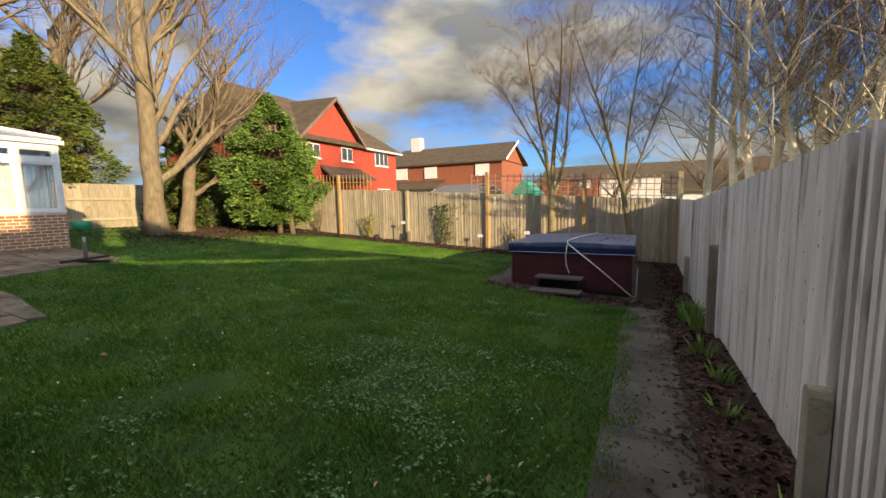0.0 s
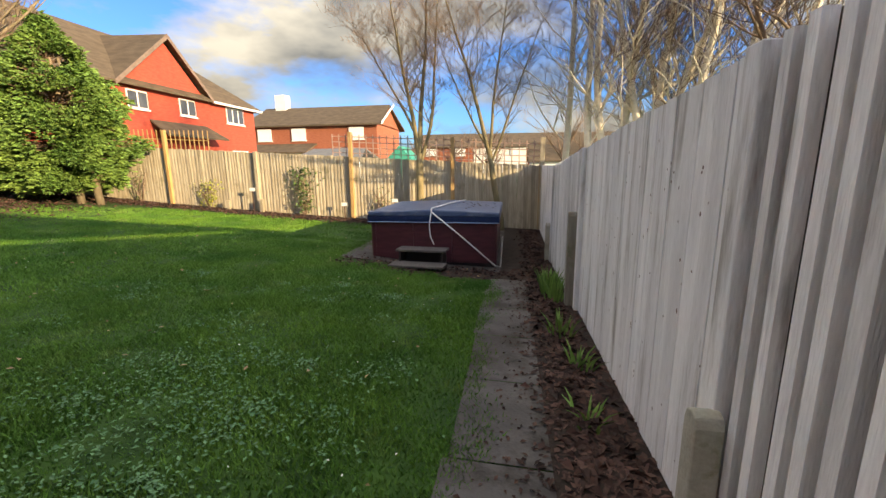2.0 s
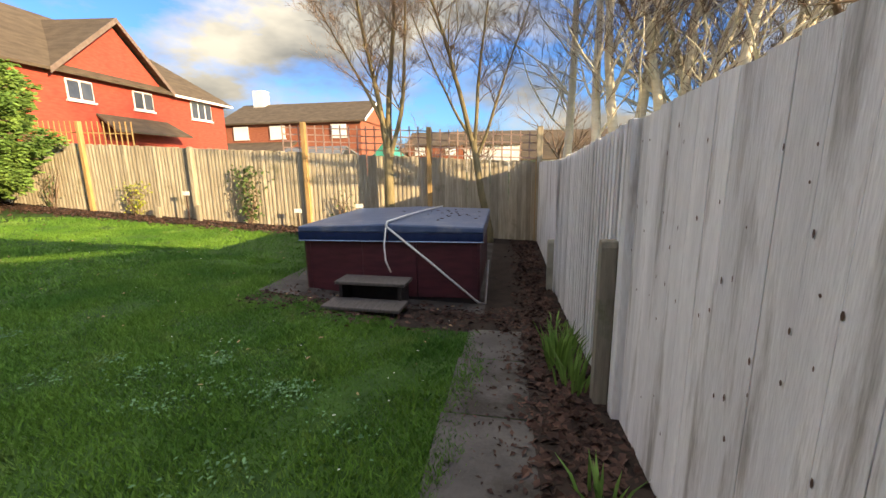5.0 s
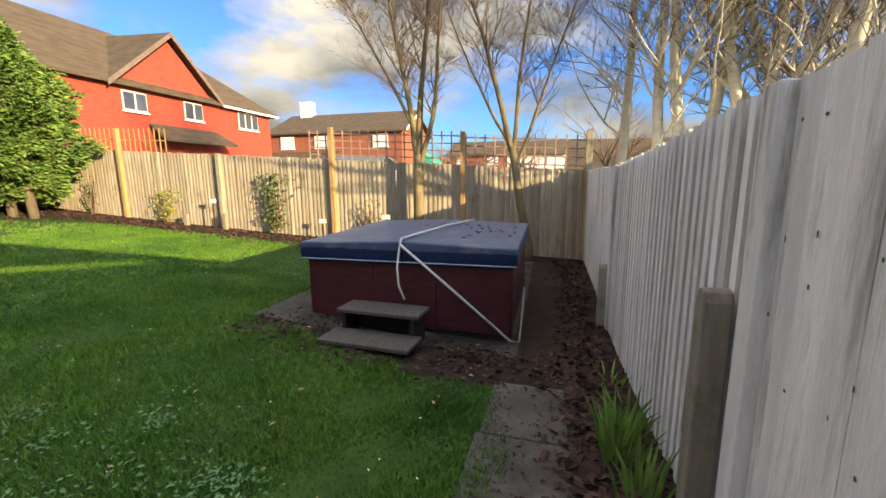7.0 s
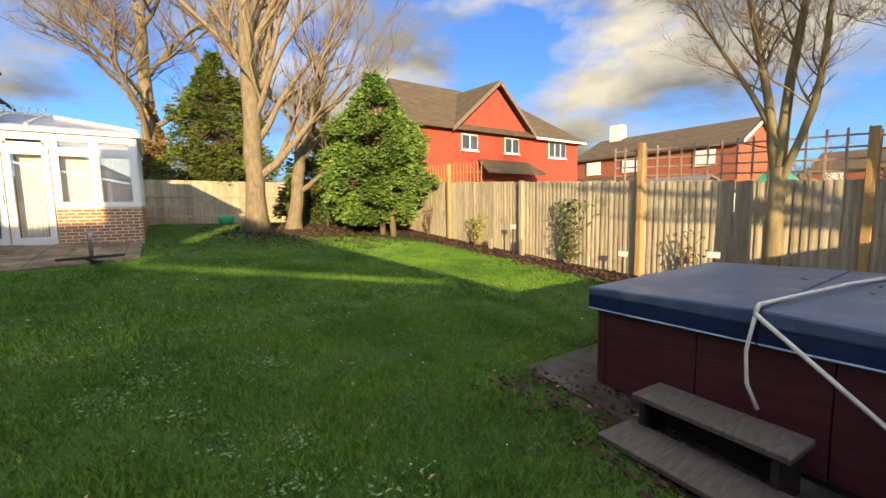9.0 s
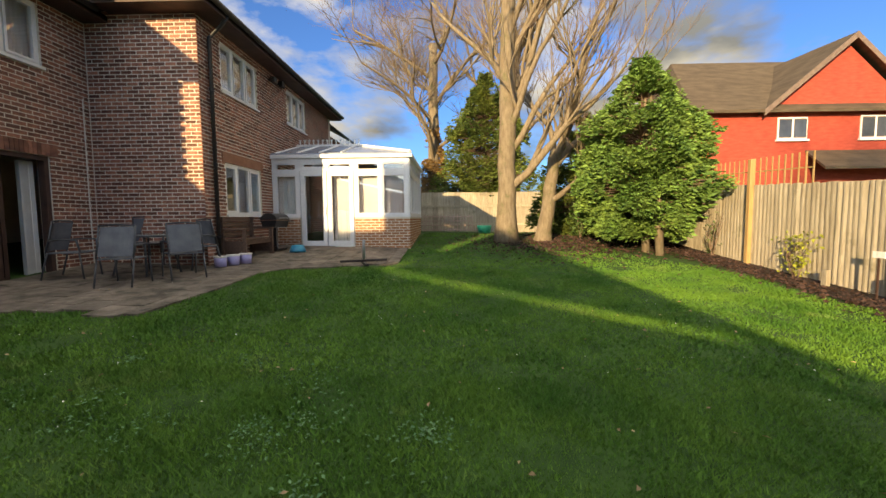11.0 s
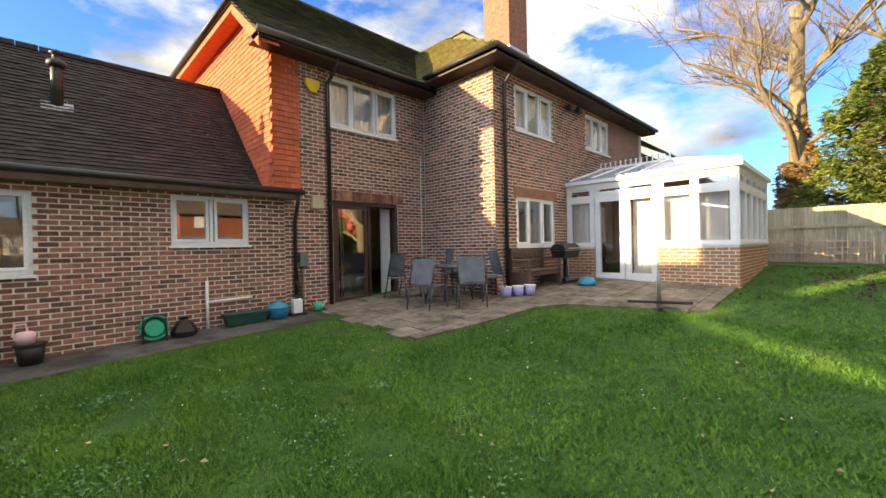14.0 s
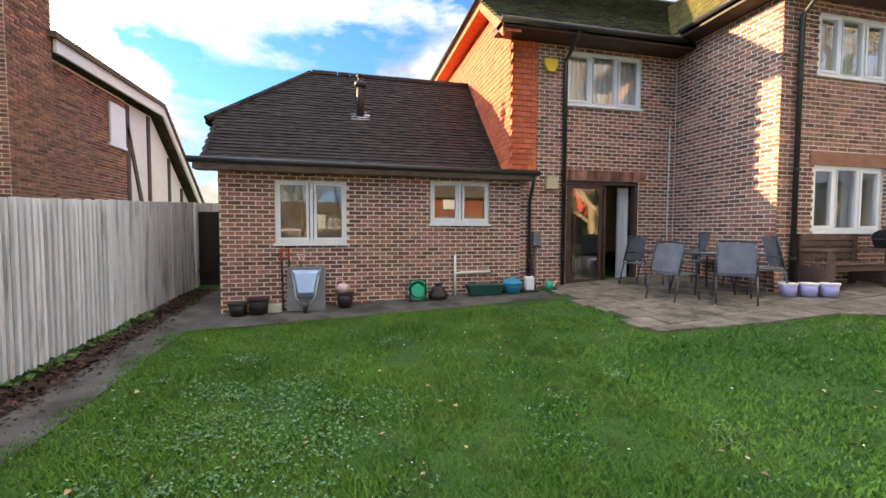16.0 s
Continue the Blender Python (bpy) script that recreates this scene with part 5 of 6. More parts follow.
part("upper_tread", Shape().box(-0.45, 0.45, -0.02, 0.32, 0.31, 0.35), STEPM, stp, "grey wood-grain tread", bevel=0.008)
part("lower_tread", Shape().box(-0.48, 0.48, -0.34, 0.02, 0.1, 0.14), STEPM, stp, "grey wood-grain tread", bevel=0.008)
for x in (-0.4, 0.36):
    part("side", Shape().box(x, x + 0.04, 0.0, 0.3, 0, 0.31).box(x, x + 0.04, -0.3, 0.0, 0, 0.1), STEPD, stp)
part("riser", Shape().box(-0.38, 0.38, 0.26, 0.3, 0.02, 0.31), STEPD, stp)

# ---- trees ----
def limb(wood, twigs, p, d, r, length, depth, rnd, spread=0.6, up=0.25, wob=0.25, kids=4, thin=0.62, min_r=0.012, seg=5):
    """One limb as a bent, tapering tube that forks; the thinnest ones go to the twigs."""
    pts, rad = [Vector(p)], [r]
    d = Vector(d).normalized()
    for i in range(seg):
        d = (d + Vector((rnd.gauss(0, wob), rnd.gauss(0, wob), rnd.gauss(0, wob * 0.6) + up * 0.3)) * 0.5).normalized()
        pts.append(pts[-1] + d * length / seg)
        rad.append(max(0.002, r * (1 - 0.62 * (i + 1) / seg)))
    big = r > min_r
    (wood if big else twigs).tube(pts, rad, 8 if r > 0.06 else (5 if big else 3), cap=False)
    if depth <= 0:
        return
    for k in range(kids):
        i = rnd.randint(max(1, seg // 3), seg)
        a = rnd.uniform(0, 6.283)
        o = Vector((math.cos(a), math.sin(a), rnd.uniform(-0.2, 0.7))) * spread
        nd = (d + o).normalized() if i == seg else ((pts[i] - pts[i - 1]).normalized() * 0.8 + o).normalized()
        limb(wood, twigs, pts[i], nd, rad[i] * rnd.uniform(0.55, 0.8), length * rnd.uniform(thin - 0.12, thin + 0.12), depth - 1, rnd, spread, up, wob, kids, thin, min_r, seg)


def bare_tree(label, at, stems, bark, seed, depth=4, kids=4, twig=TWIG, group=""):
    """stems: (direction, radius, length, start height) of each main stem or limb."""
    rnd = random.Random(seed)
    t = thing("tree", label, "tree", at, group=group)
    trunk, wood, twigs = Shape(), Shape(), Shape()
    for d, r, length, z0, mode in stems:
        if mode == "trunk":
            n = 12
            pts = [Vector((0, 0, -0.1)) + Vector(d).normalized() * length * i / n + Vector((rnd.gauss(0, 0.018), rnd.gauss(0, 0.018), 0)) * (i > 0) for i in range(n + 1)]
            rad = [r * (1.45 if i == 0 else 1.15 if i == 1 else 1) * (1 - 0.35 * i / n) for i in range(n + 1)]
            trunk.tube(pts, rad, 14)
        else:
            p = z0 if hasattr(z0, "__len__") else (0, 0, z0)
            limb(wood, twigs, p, d, r, length, depth, rnd, *mode, kids=kids)
    if trunk.v:
        part("trunk", trunk, bark, t, smooth=True)
    part("crown", wood, bark, t, smooth=True)["kind"] = "stuff"
    if twigs.v:
        part("fine_twig", twigs, twig, t)["kind"] = "stuff"
    return t


OPEN = (0.8, 0.22, 0.3)
UPW = (0.45, 0.5, 0.26)
# broad pale-barked garden tree, its limbs sweeping up
z1 = ground(-14.2, 7.8)
bare_tree("large bare tree with pale brown bark and lopped limbs", (-14.2, 7.8, z1), [
    ((0.02, 0, 1), 0.30, 7.5, 0, "trunk"),
    ((0.25, 0.75, 0.75), 0.133, 4.2, 1.6, UPW), ((0.4, 0.8, 0.9), 0.109, 4.0, 2.6, UPW), ((0.5, 0.4, 1.0), 0.101, 4.2, 3.2, UPW),
    ((0.0, 0.7, 1.2), 0.109, 4.5, 3.9, UPW), ((-0.5, 0.2, 1.2), 0.094, 4.0, 4.5, UPW), ((0.1, -0.6, 1.3), 0.086, 3.8, 4.8, UPW),
    ((0.3, 0.5, 1.4), 0.101, 4.2, 5.2, UPW), ((-0.1, -0.2, 1.4), 0.101, 4.0, 6.4, UPW), ((0.2, 0.6, 1.0), 0.094, 3.6, 6.0, UPW)], BARK_T, 11, 4, 4)
z2 = ground(-14.4, 9.2)
bare_tree("leaning second bare tree with rough brown bark", (-14.6, 9.0, z2), [
    ((0.05, 0.12, 1), 0.25, 3.0, 0, "trunk"), ((0.4, 0.75, 0.5), 0.101, 2.6, (0.05, 0.12, 1.2), UPW),
    ((0.2, 0.5, 1.0), 0.133, 3.8, (0.14, 0.34, 2.5), UPW), ((0.1, 0.8, 0.7), 0.109, 3.6, (0.12, 0.3, 2.3), UPW), ((-0.3, 0.2, 1.0), 0.117, 3.4, (0.13, 0.3, 2.6), UPW)], BARK_T, 23, 4, 4)
bare_tree("tall bare ivy-clad tree beyond the conservatory", (-22.0, 5.2, 0.5), [
    ((0, 0, 1), 0.32, 9.5, 0, "trunk")] + [((math.cos(i * 1.9), math.sin(i * 1.9), 0.75), 0.1, 4.4, 3.6 + i * 0.68, OPEN) for i in range(9)], BARK_T, 31, 4, 5)
bare_tree("tall bare tree with upswept limbs behind the conifers", (-23.5, 9.5, 0.5), [
    ((0, 0, 1), 0.3, 9.0, 0, "trunk")] + [((math.cos(i * 2.1), math.sin(i * 2.1), 1.0), 0.14, 4.0, 4.0 + i * 0.8, UPW) for i in range(7)], BARK_T, 37, 3, 4)
def upright_tree(label, at, stems, bark, seed, shoots=13, twig=TWIG, group="", fork=None):
    """Slim rising stems, each with thin ascending side shoots and fine hanging twigs. stems: (foot, direction, radius, length)."""
    rnd = random.Random(seed)
    t = thing("tree", label, "tree", at, group=group)
    crown, twigs = Shape(), Shape()
    if fork:
        part("trunk", Shape().tube([(0, 0, -0.1), (0.01, 0, 0.25), (fork[0] * 0.5, fork[1] * 0.5, fork[2] * 0.5), fork[:3]], [fork[3] * 1.35, fork[3] * 1.05, fork[3], fork[3] * 0.9], 12), bark, t, smooth=True)
    for foot, d, r, length in stems:
        d, p, n = Vector(d).normalized(), Vector(foot), 12
        pts, rad = [p.copy()], [r]
        for i in range(n):
            d = (d + Vector((rnd.gauss(0, 0.045), rnd.gauss(0, 0.045), 0.035))).normalized()
            p = p + d * length / n
            pts.append(p.copy())
            rad.append(r * (1 - 0.85 * (i + 1) / n))
        if fork:
            crown.tube(pts, rad, 8, cap=False)
        else:
            part("stem", Shape().tube(pts, rad, 9, cap=False), bark, t, smooth=True)
        for k in range(shoots):
            i = rnd.randint(3, n - 1)
            a = rnd.uniform(0, 6.283)
            nd = (d * 0.8 + Vector((math.cos(a), math.sin(a), 0.25)) * rnd.uniform(0.5, 0.9)).normalized()
            limb(crown, twigs, pts[i], nd, rad[i] * rnd.uniform(0.25, 0.42), length * rnd.uniform(0.14, 0.3), 3, rnd, 0.75, 0.12, 0.3, 4, 0.6, 0.012, 5)
    part("crown", crown, bark, t, smooth=True)["kind"] = "stuff"
    part("fine_twig", twigs, twig, t)["kind"] = "stuff"
    return t


# slim trees at the back fence
upright_tree("slim forked bare tree before the back fence", (-2.46, 12.5, ground(-2.46, 12.5)), [
    ((0, 0, 1.9), (-0.16, 0, 1), 0.07, 4.6), ((0.02, 0, 2.0), (0.05, 0.1, 1), 0.075, 5.0), ((0.03, 0, 1.7), (0.3, -0.05, 1), 0.06, 4.4), ((0, 0, 2.3), (-0.42, 0.1, 1), 0.045, 3.6)], BARK_G, 41, 22, fork=(0.02, 0, 2.0, 0.105))
upright_tree("thin leaning bare tree by the fence corner", (-0.15, 12.3, ground(-0.15, 12.3)), [
    ((-0.36, 0, 2.1), (-0.36, 0, 1), 0.06, 4.6), ((-0.34, 0, 1.9), (0.06, 0.1, 1), 0.05, 4.2), ((-0.3, 0, 1.8), (0.4, 0, 1), 0.04, 3.6), ((-0.38, 0, 2.2), (-0.75, 0, 1), 0.035, 3.2)], BARK_G, 43, 22, fork=(-0.36, 0, 2.2, 0.075))
# birches beyond the corner
for i, (x, y, stems) in enumerate(((1.75, 13.6, 1), (2.6, 12.3, 4), (3.7, 12.0, 4), (5.2, 12.8, 3))):
    rnd = random.Random(60 + i)
    st = []
    for k in range(stems):
        a = -0.26 + 0.6 * k / max(1, stems - 1) + rnd.uniform(-0.06, 0.06) if stems > 1 else 0.02
        st.append(((0.14 * k - 0.2, rnd.uniform(-0.1, 0.1), 0), (a, rnd.uniform(-0.1, 0.12), 1), rnd.uniform(0.11, 0.145), rnd.uniform(8.5, 10.0)))
    upright_tree("white-barked bare birch with several stems" if stems > 1 else "white-barked single bare birch", (x, y, -0.35), st, BARK_B, 70 + i, 24, group="birches beyond the fence")
bare_tree("bare brown-twigged tree overhanging the fence", (6.0, 10.0, -0.3), [((0, 0, 1), 0.18, 3.2, 0, "trunk")] + [((math.cos(i * 1.3), math.sin(i * 1.3), 0.8), 0.08, 3.4, 2.2 + 0.15 * i, OPEN) for i in range(6)], TWIG, 81, 4, 4)
for i, (x, y, h) in enumerate(((-7, 46, 5), (-2, 36, 5), (4, 34, 6), (8, 44, 6), (-12, 52, 7), (-32, 36, 8), (13, 30, 6))):
    bare_tree("distant bare garden tree", (x, y, -0.3), [((0, 0, 1), 0.16, h * 0.5, 0, "trunk")] + [((math.cos(k * 1.7), math.sin(k * 1.7), 1.0), 0.08, h * 0.5, h * (0.25 + 0.05 * k), OPEN) for k in range(5)], TWIG, 90 + i, 3, 4, group="distant trees")


def conifer(label, at, height, radius, n, material, seed, low=0.0, trunks=((0, 0),), lean=0.0, fill=True):
    """An uneven evergreen: drooping sprays of small needle clumps round its trunks."""
    rnd = random.Random(seed)
    t = thing("conifer", label, "conifer", at)
    for tx, ty in trunks:
        part("trunk", Shape().tube([(tx, ty, -0.1), (tx * 0.8, ty * 0.8, height * 0.4), (tx * 0.3, ty * 0.3, height * 0.92)], [0.11, 0.09, 0.02], 8), BARK_T, t, smooth=True)
    s, b = Shape(), Shape()
    for i in range(n):
        k = rnd.random() ** 1.35
        z = low + (height - low) * k
        a = rnd.uniform(0, 6.283)
        prof = max(0.1, (1 - k ** 2.5)) * (0.62 + 0.38 * min(1, k * 4))
        out = radius * prof * (0.82 + 0.45 * noise.noise((math.cos(a) * 1.6 + seed, math.sin(a) * 1.6, k * 7)) + 0.1 * math.sin(a * 5 + k * 16))
        q = out * (1 - 0.55 * rnd.random() ** 2.2)
        c = Vector((q * math.cos(a), q * math.sin(a), z + 0.12 * rnd.gauss(0, 1) - 0.1 * q))
        if noise.noise((c.x * 1.5 + seed, c.y * 1.5, c.z * 1.9)) < -0.2 + 0.12 * k:
            continue
        if i % 14 == 0:
            b.tube([(0, 0, z - 0.2), c], [0.025, 0.008], 4, cap=False)
        o = Vector((math.cos(a), math.sin(a), rnd.uniform(-0.35, 0.35)))
        side = Vector((-math.sin(a), math.cos(a), rnd.uniform(-0.5, 0.5)))
        L = rnd.uniform(0.06, 0.15)
        for j in range(6):
            w = (o + side * rnd.uniform(-0.9, 0.9) + Vector((0, 0, rnd.uniform(-0.5, 0.3)))).normalized()
            pp = c + side * rnd.uniform(-0.1, 0.1) + o * rnd.uniform(-0.08, 0.08)
            e = w.cross(Vector((rnd.gauss(0, 1), rnd.gauss(0, 1), rnd.gauss(0, 1)))).normalized() * L * 0.2
            s.add((pp - e * 0.5, pp + w * L * 0.5 - e, pp + w * L, pp + w * L * 0.5 + e, pp + e * 0.5), ((0, 1, 2, 3, 4),))
    part("branchwork", b, TWIG, t)["kind"] = "stuff"
    part("crown", s, material, t)["kind"] = "stuff"
    return t


conifer("bushy mid-green conifer with two trunks at the back fence", (-12.7, 11.2, ground(-12.7, 11.2)), 4.9, 2.0, 24000, NEEDLE, 5, 0.65, ((0.2, 0.1), (0.75, 0.2)))
conifer("tall dark green conifer behind the bare tree", (-21.2, 7.7, 0.4), 7.6, 2.5, 21000, NEEDLE_D, 6, 1.7)
conifer("dark evergreen thicket between the trees", (-16.8, 10.9, 0.6), 4.4, 2.0, 10000, NEEDLE_D, 7, 0.2)
conifer("ivy and evergreen growth round a tall trunk", (-22.0, 5.25, 0.6), 5.6, 0.8, 4500, IVYB, 8, 0.3)


def shrub(label, at, w, h, n, material, seed, leaf=0.06, flat=1.0, stems=4):
    rnd = random.Random(seed)
    t = thing("shrub", label, "shrub", at)
    b, s = Shape(), Shape()
    for i in range(stems):
        b.tube([(rnd.uniform(-0.08, 0.08) * w, 0, -0.03), (rnd.uniform(-0.4, 0.4) * w, rnd.uniform(-0.1, 0.1) * flat, h * 0.5), (rnd.uniform(-0.6, 0.6) * w, rnd.uniform(-0.1, 0.1) * flat, h * rnd.uniform(0.8, 1.0))], [0.014, 0.01, 0.004], 5)
    for i in range(n):
        k = rnd.random()
        c = Vector((rnd.gauss(0, 0.33) * w * (0.5 + k * 0.6), rnd.gauss(0, 0.2) * w * flat, h * (0.08 + 0.92 * k)))
        d = Vector((rnd.gauss(0, 1), rnd.gauss(0, 1), rnd.gauss(0, 0.7))).normalized()
        e = d.cross(Vector((rnd.gauss(0, 1), rnd.gauss(0, 1), rnd.gauss(0, 1)))).normalized()
        L = leaf * rnd.uniform(0.6, 1.3)
        s.add((c, c + d * L * 0.5 + e * L * 0.3, c + d * L, c + d * L * 0.5 - e * L * 0.3), ((0, 1, 2, 3),))
    part("stem", b, TWIG, t)["kind"] = "stuff"
    part("foliage", s, material, t)["kind"] = "stuff"


def by(x, y=12.62):
    return (x, y, ground(x, y))


shrub("climbing green-leaved shrub against the fence", by(-6.1), 0.7, 1.45, 420, LEAFG, 3, 0.09, 0.4, 6)
shrub("small sparse shrub with yellowish leaves", by(-9.3), 0.65, 0.85, 260, LEAFY, 4, 0.07, 0.5, 6)
shrub("thin twiggy shrub with few leaves", by(-11.8), 0.6, 1.1, 90, LEAFG, 5, 0.06, 0.4, 7)
shrub("bright yellow-green shrub under the conifers", (-14.3, 11.9, ground(-14.3, 11.9)), 1.3, 1.5, 1500, LEAFY, 6, 0.09, 1.0, 6)
shrub("bright yellow-green shrub under the trees", (-15.2, 10.4, ground(-15.2, 10.4)), 0.9, 1.2, 700, LEAFG, 9, 0.09, 1.0, 6)
shrub("thorny climber on the fence by the tub", by(-3.6), 0.5, 1.0, 60, LEAFG, 7, 0.07, 0.4, 6)


def bulbs(at, n, h, seed):
    rnd = random.Random(seed)
    t = thing("bulb_plant", "clump of upright green daffodil leaves in the bed", "plant", (*at, ground(*at)), group="bulbs in the bed")
    s = Shape()
    for i in range(n):
        a, r = rnd.uniform(0, 6.283), rnd.uniform(0, 0.11)
        x, y, hh = r * math.cos(a), r * math.sin(a) * 1.6, h * rnd.uniform(0.5, 1.05)
        o = rnd.uniform(0.02, 0.16)
        ex, ey = o * math.cos(a), o * math.sin(a)
        w = 0.008
        s.add([(x - w, y, 0), (x + w, y, 0), (x + w + ex * 0.4, y + ey * 0.4, hh * 0.6), (x - w + ex * 0.4, y + ey * 0.4, hh * 0.6), (x + ex, y + ey, hh)], ((0, 1, 2, 3), (3, 2, 4)))
    part("leaves", s, BULB, t)


for i, (y, n, h) in enumerate(((6.55, 34, 0.38), (6.2, 26, 0.32), (6.9, 26, 0.32), (5.0, 24, 0.24), (4.3, 20, 0.18), (7.6, 14, 0.14), (3.5, 16, 0.13), (2.3, 12, 0.15))):
    bulbs((0.62 + 0.06 * (i % 3), y), n, h, i)
sign_n = 0
for x, z in ((-7.7, 0.75), (-4.75, 0.5), (-3.2, 0.7)):
    t = thing("plant_label", "white plant marker on a thin stake before the fence", "plant label", by(x, 12.5), group="plant markers")
    part("stake", Shape().box(-0.012, 0.012, -0.01, 0.01, 0, z - 0.1), DARKW, t)
    part("tag", Shape().box(-0.09, 0.09, -0.012, 0.004, z - 0.1, z), UPVC, t)
for x, h in ((-7.45, 0.42), (-8.6, 0.3)):
    t = thing("stake", "short wooden stake at the fence foot", "stake", by(x, 12.55), group="stakes")
    part("post", Shape().box(-0.05, 0.05, -0.04, 0.04, -0.05, h), FENCE_B, t, bevel=0.006)

# ---- houses around ----
def far_window(parent, face, plane, u0, u1, z0, z1, lights=2):
    w = part("window", fbox(Shape(), face, plane, u0, u1, 0.0, 0.05, z0, z1), UPVC, parent, "white-framed window")
    st = (u1 - u0) / lights
    sg = 1
    for i in range(lights):
        part("sash", fbox(Shape(), face, plane, u0 + i * st + 0.05, u0 + (i + 1) * st - 0.03, 0.045, 0.052, z0 + 0.06, z1 - 0.06), BROWNB, w)
        part("pane", fbox(Shape(), face, plane, u0 + i * st + 0.07, u0 + (i + 1) * st - 0.05, 0.054, 0.06, z0 + 0.10, z1 - 0.10), FARGLASS, w)
    part("sill", fbox(Shape(), face, plane, u0 - 0.06, u1 + 0.06, 0, 0.12, z0 - 0.08, z0), UPVC, w)


RX = -19.0
red = thing("red_house", "two-storey red brick house with brown tiled gable roof", "house", (0, 0, 0))
part("wall", Shape().box(RX - 9, RX, 12.9 + 3.5, 30.0, -0.5, 5.75), REDBRICK, red)
part("gable_wall", Shape().prism([(RX + 0.01, 19.2, 5.7), (RX + 0.01, 25.1, 5.7), (RX + 0.01, 22.3, 8.35)], (-5, 0, 0)), REDBRICK, red)
part("roof", Shape().prism([(RX + 0.4, 15.9, 5.7), (RX + 0.4, 30.5, 5.7), (RX - 4.5, 27.0, 9.3), (RX - 4.5, 17.5, 9.3)], (0, 0, -0.12))
     .prism([(RX - 9.4, 15.9, 5.7), (RX - 9.4, 30.5, 5.7), (RX - 4.5, 27.0, 9.3), (RX - 4.5, 17.5, 9.3)], (0, 0, -0.12))
     .prism([(RX + 0.4, 30.5, 5.7), (RX - 9.4, 30.5, 5.7), (RX - 4.5, 27.0, 9.3)], (0, 0, -0.12))
     .prism([(RX + 0.4, 15.9, 5.7), (RX - 9.4, 15.9, 5.7), (RX - 4.5, 17.5, 9.3)], (0, 0, -0.12)), FARROOF, red)
for ya, yb in ((18.8, 22.3), (25.5, 22.3)):
    part("gable_roof", Shape().prism([(RX + 0.35, ya, 5.55), (RX + 0.35, yb, 8.55), (RX - 4.5, yb, 8.75), (RX - 4.5, ya, 5.6)], (0, 0, 0.14)), FARROOF, red)
    part("bargeboard", Shape().prism([(RX + 0.36, ya, 5.45), (RX + 0.36, yb, 8.45), (RX + 0.36, yb, 8.7), (RX + 0.36, ya, 5.7)], (0.04, 0, 0)), BROWNB, red)
part("gutter", Shape().box(RX + 0.3, RX + 0.42, 25.4, 30.5, 5.55, 5.68), UPVC, red)
part("porch_roof", Shape().prism([(RX, 20.8, 4.0), (RX, 25.0, 4.0), (RX + 1.2, 25.4, 3.2), (RX + 1.2, 20.6, 3.2)], (0, 0, 0.1)), FARROOF, red)
far_window(red, "x", RX, 19.6, 20.8, 4.55, 5.45)
far_window(red, "x", RX, 22.95, 24.15, 4.55, 5.5)
far_window(red, "x", RX, 26.95, 28.7, 4.5, 5.55, 3)
far_window(red, "x", RX, 27.2, 28.9, 1.6, 2.7, 3)

brown = thing("brown_house", "two-storey brown brick house with tiled roof and white chimney", "house", (0, 0, 0))
part("wall", Shape().box(-26.5, -12.8, 40, 48, -0.5, 5.7), FARBRICK, brown)
part("roof", Shape().prism([(-27, 39.6, 5.65), (-12.2, 39.6, 5.65), (-12.6, 44, 7.9), (-26.6, 44, 7.9)], (0, 0, -0.15)).prism([(-27, 48.4, 5.65), (-12.2, 48.4, 5.65), (-12.6, 44, 7.9), (-26.6, 44, 7.9)], (0, 0, -0.15)), FARROOF, brown)
part("gable", Shape().prism([(-12.8, 40, 5.6), (-12.8, 48, 5.6), (-12.8, 44, 7.7)], (-0.3, 0, 0)), FARBRICK, brown)
part("bargeboard", Shape().prism([(-12.2, 39.6, 5.5), (-12.2, 44, 7.75), (-12.2, 44, 8.0), (-12.2, 39.6, 5.75)], (0.05, 0, 0)), UPVC, brown)
part("chimney", Shape().box(-25.2, -24.0, 43.4, 44.4, 6.5, 9.2), RENDERW, brown, "white rendered chimney")
part("lower_roof", Shape().prism([(-27, 37.5, 3.0), (-19, 37.5, 3.0), (-19, 40, 3.9), (-27, 40, 3.9)], (0, 0, -0.15)), FARROOF, brown)
part("lower_wall", Shape().box(-26.5, -19.5, 38, 40, -0.5, 2.9), RENDERW, brown)
for a in (-25.3, -21.6, -15.6):
    far_window(brown, "y", 40 - 0.06, a, a + 1.5, 4.2, 5.35)
for ob in [o for o in brown.children if o.name.startswith("window")]:
    ob.matrix_basis = Matrix.Translation((0, -0.05, 0))


def row_house(x, y, w, d, h, wall, label):
    t = thing("terraced_house", label, "house", (x, y, -0.5), group="far row of houses")
    part("wall", Shape().box(-w / 2, w / 2, 0, d, 0, h), wall, t)
    part("roof", Shape().prism([(-w / 2 - 0.3, -0.4, h), (w / 2 + 0.3, -0.4, h), (w / 2 + 0.3, d / 2, h + 2.0), (-w / 2 - 0.3, d / 2, h + 2.0)], (0, 0, 0.12)).prism([(-w / 2 - 0.3, d + 0.4, h), (w / 2 + 0.3, d + 0.4, h), (w / 2 + 0.3, d / 2, h + 2.0), (-w / 2 - 0.3, d / 2, h + 2.0)], (0, 0, 0.12)), FARROOF, t)
    for k in (-0.28, 0.28):
        for z in (1.2, 3.5):
            if z + 1 < h:
                far_window(t, "y", -0.1, k * w - 0.7, k * w + 0.7, z, z + 1.0)
    return t


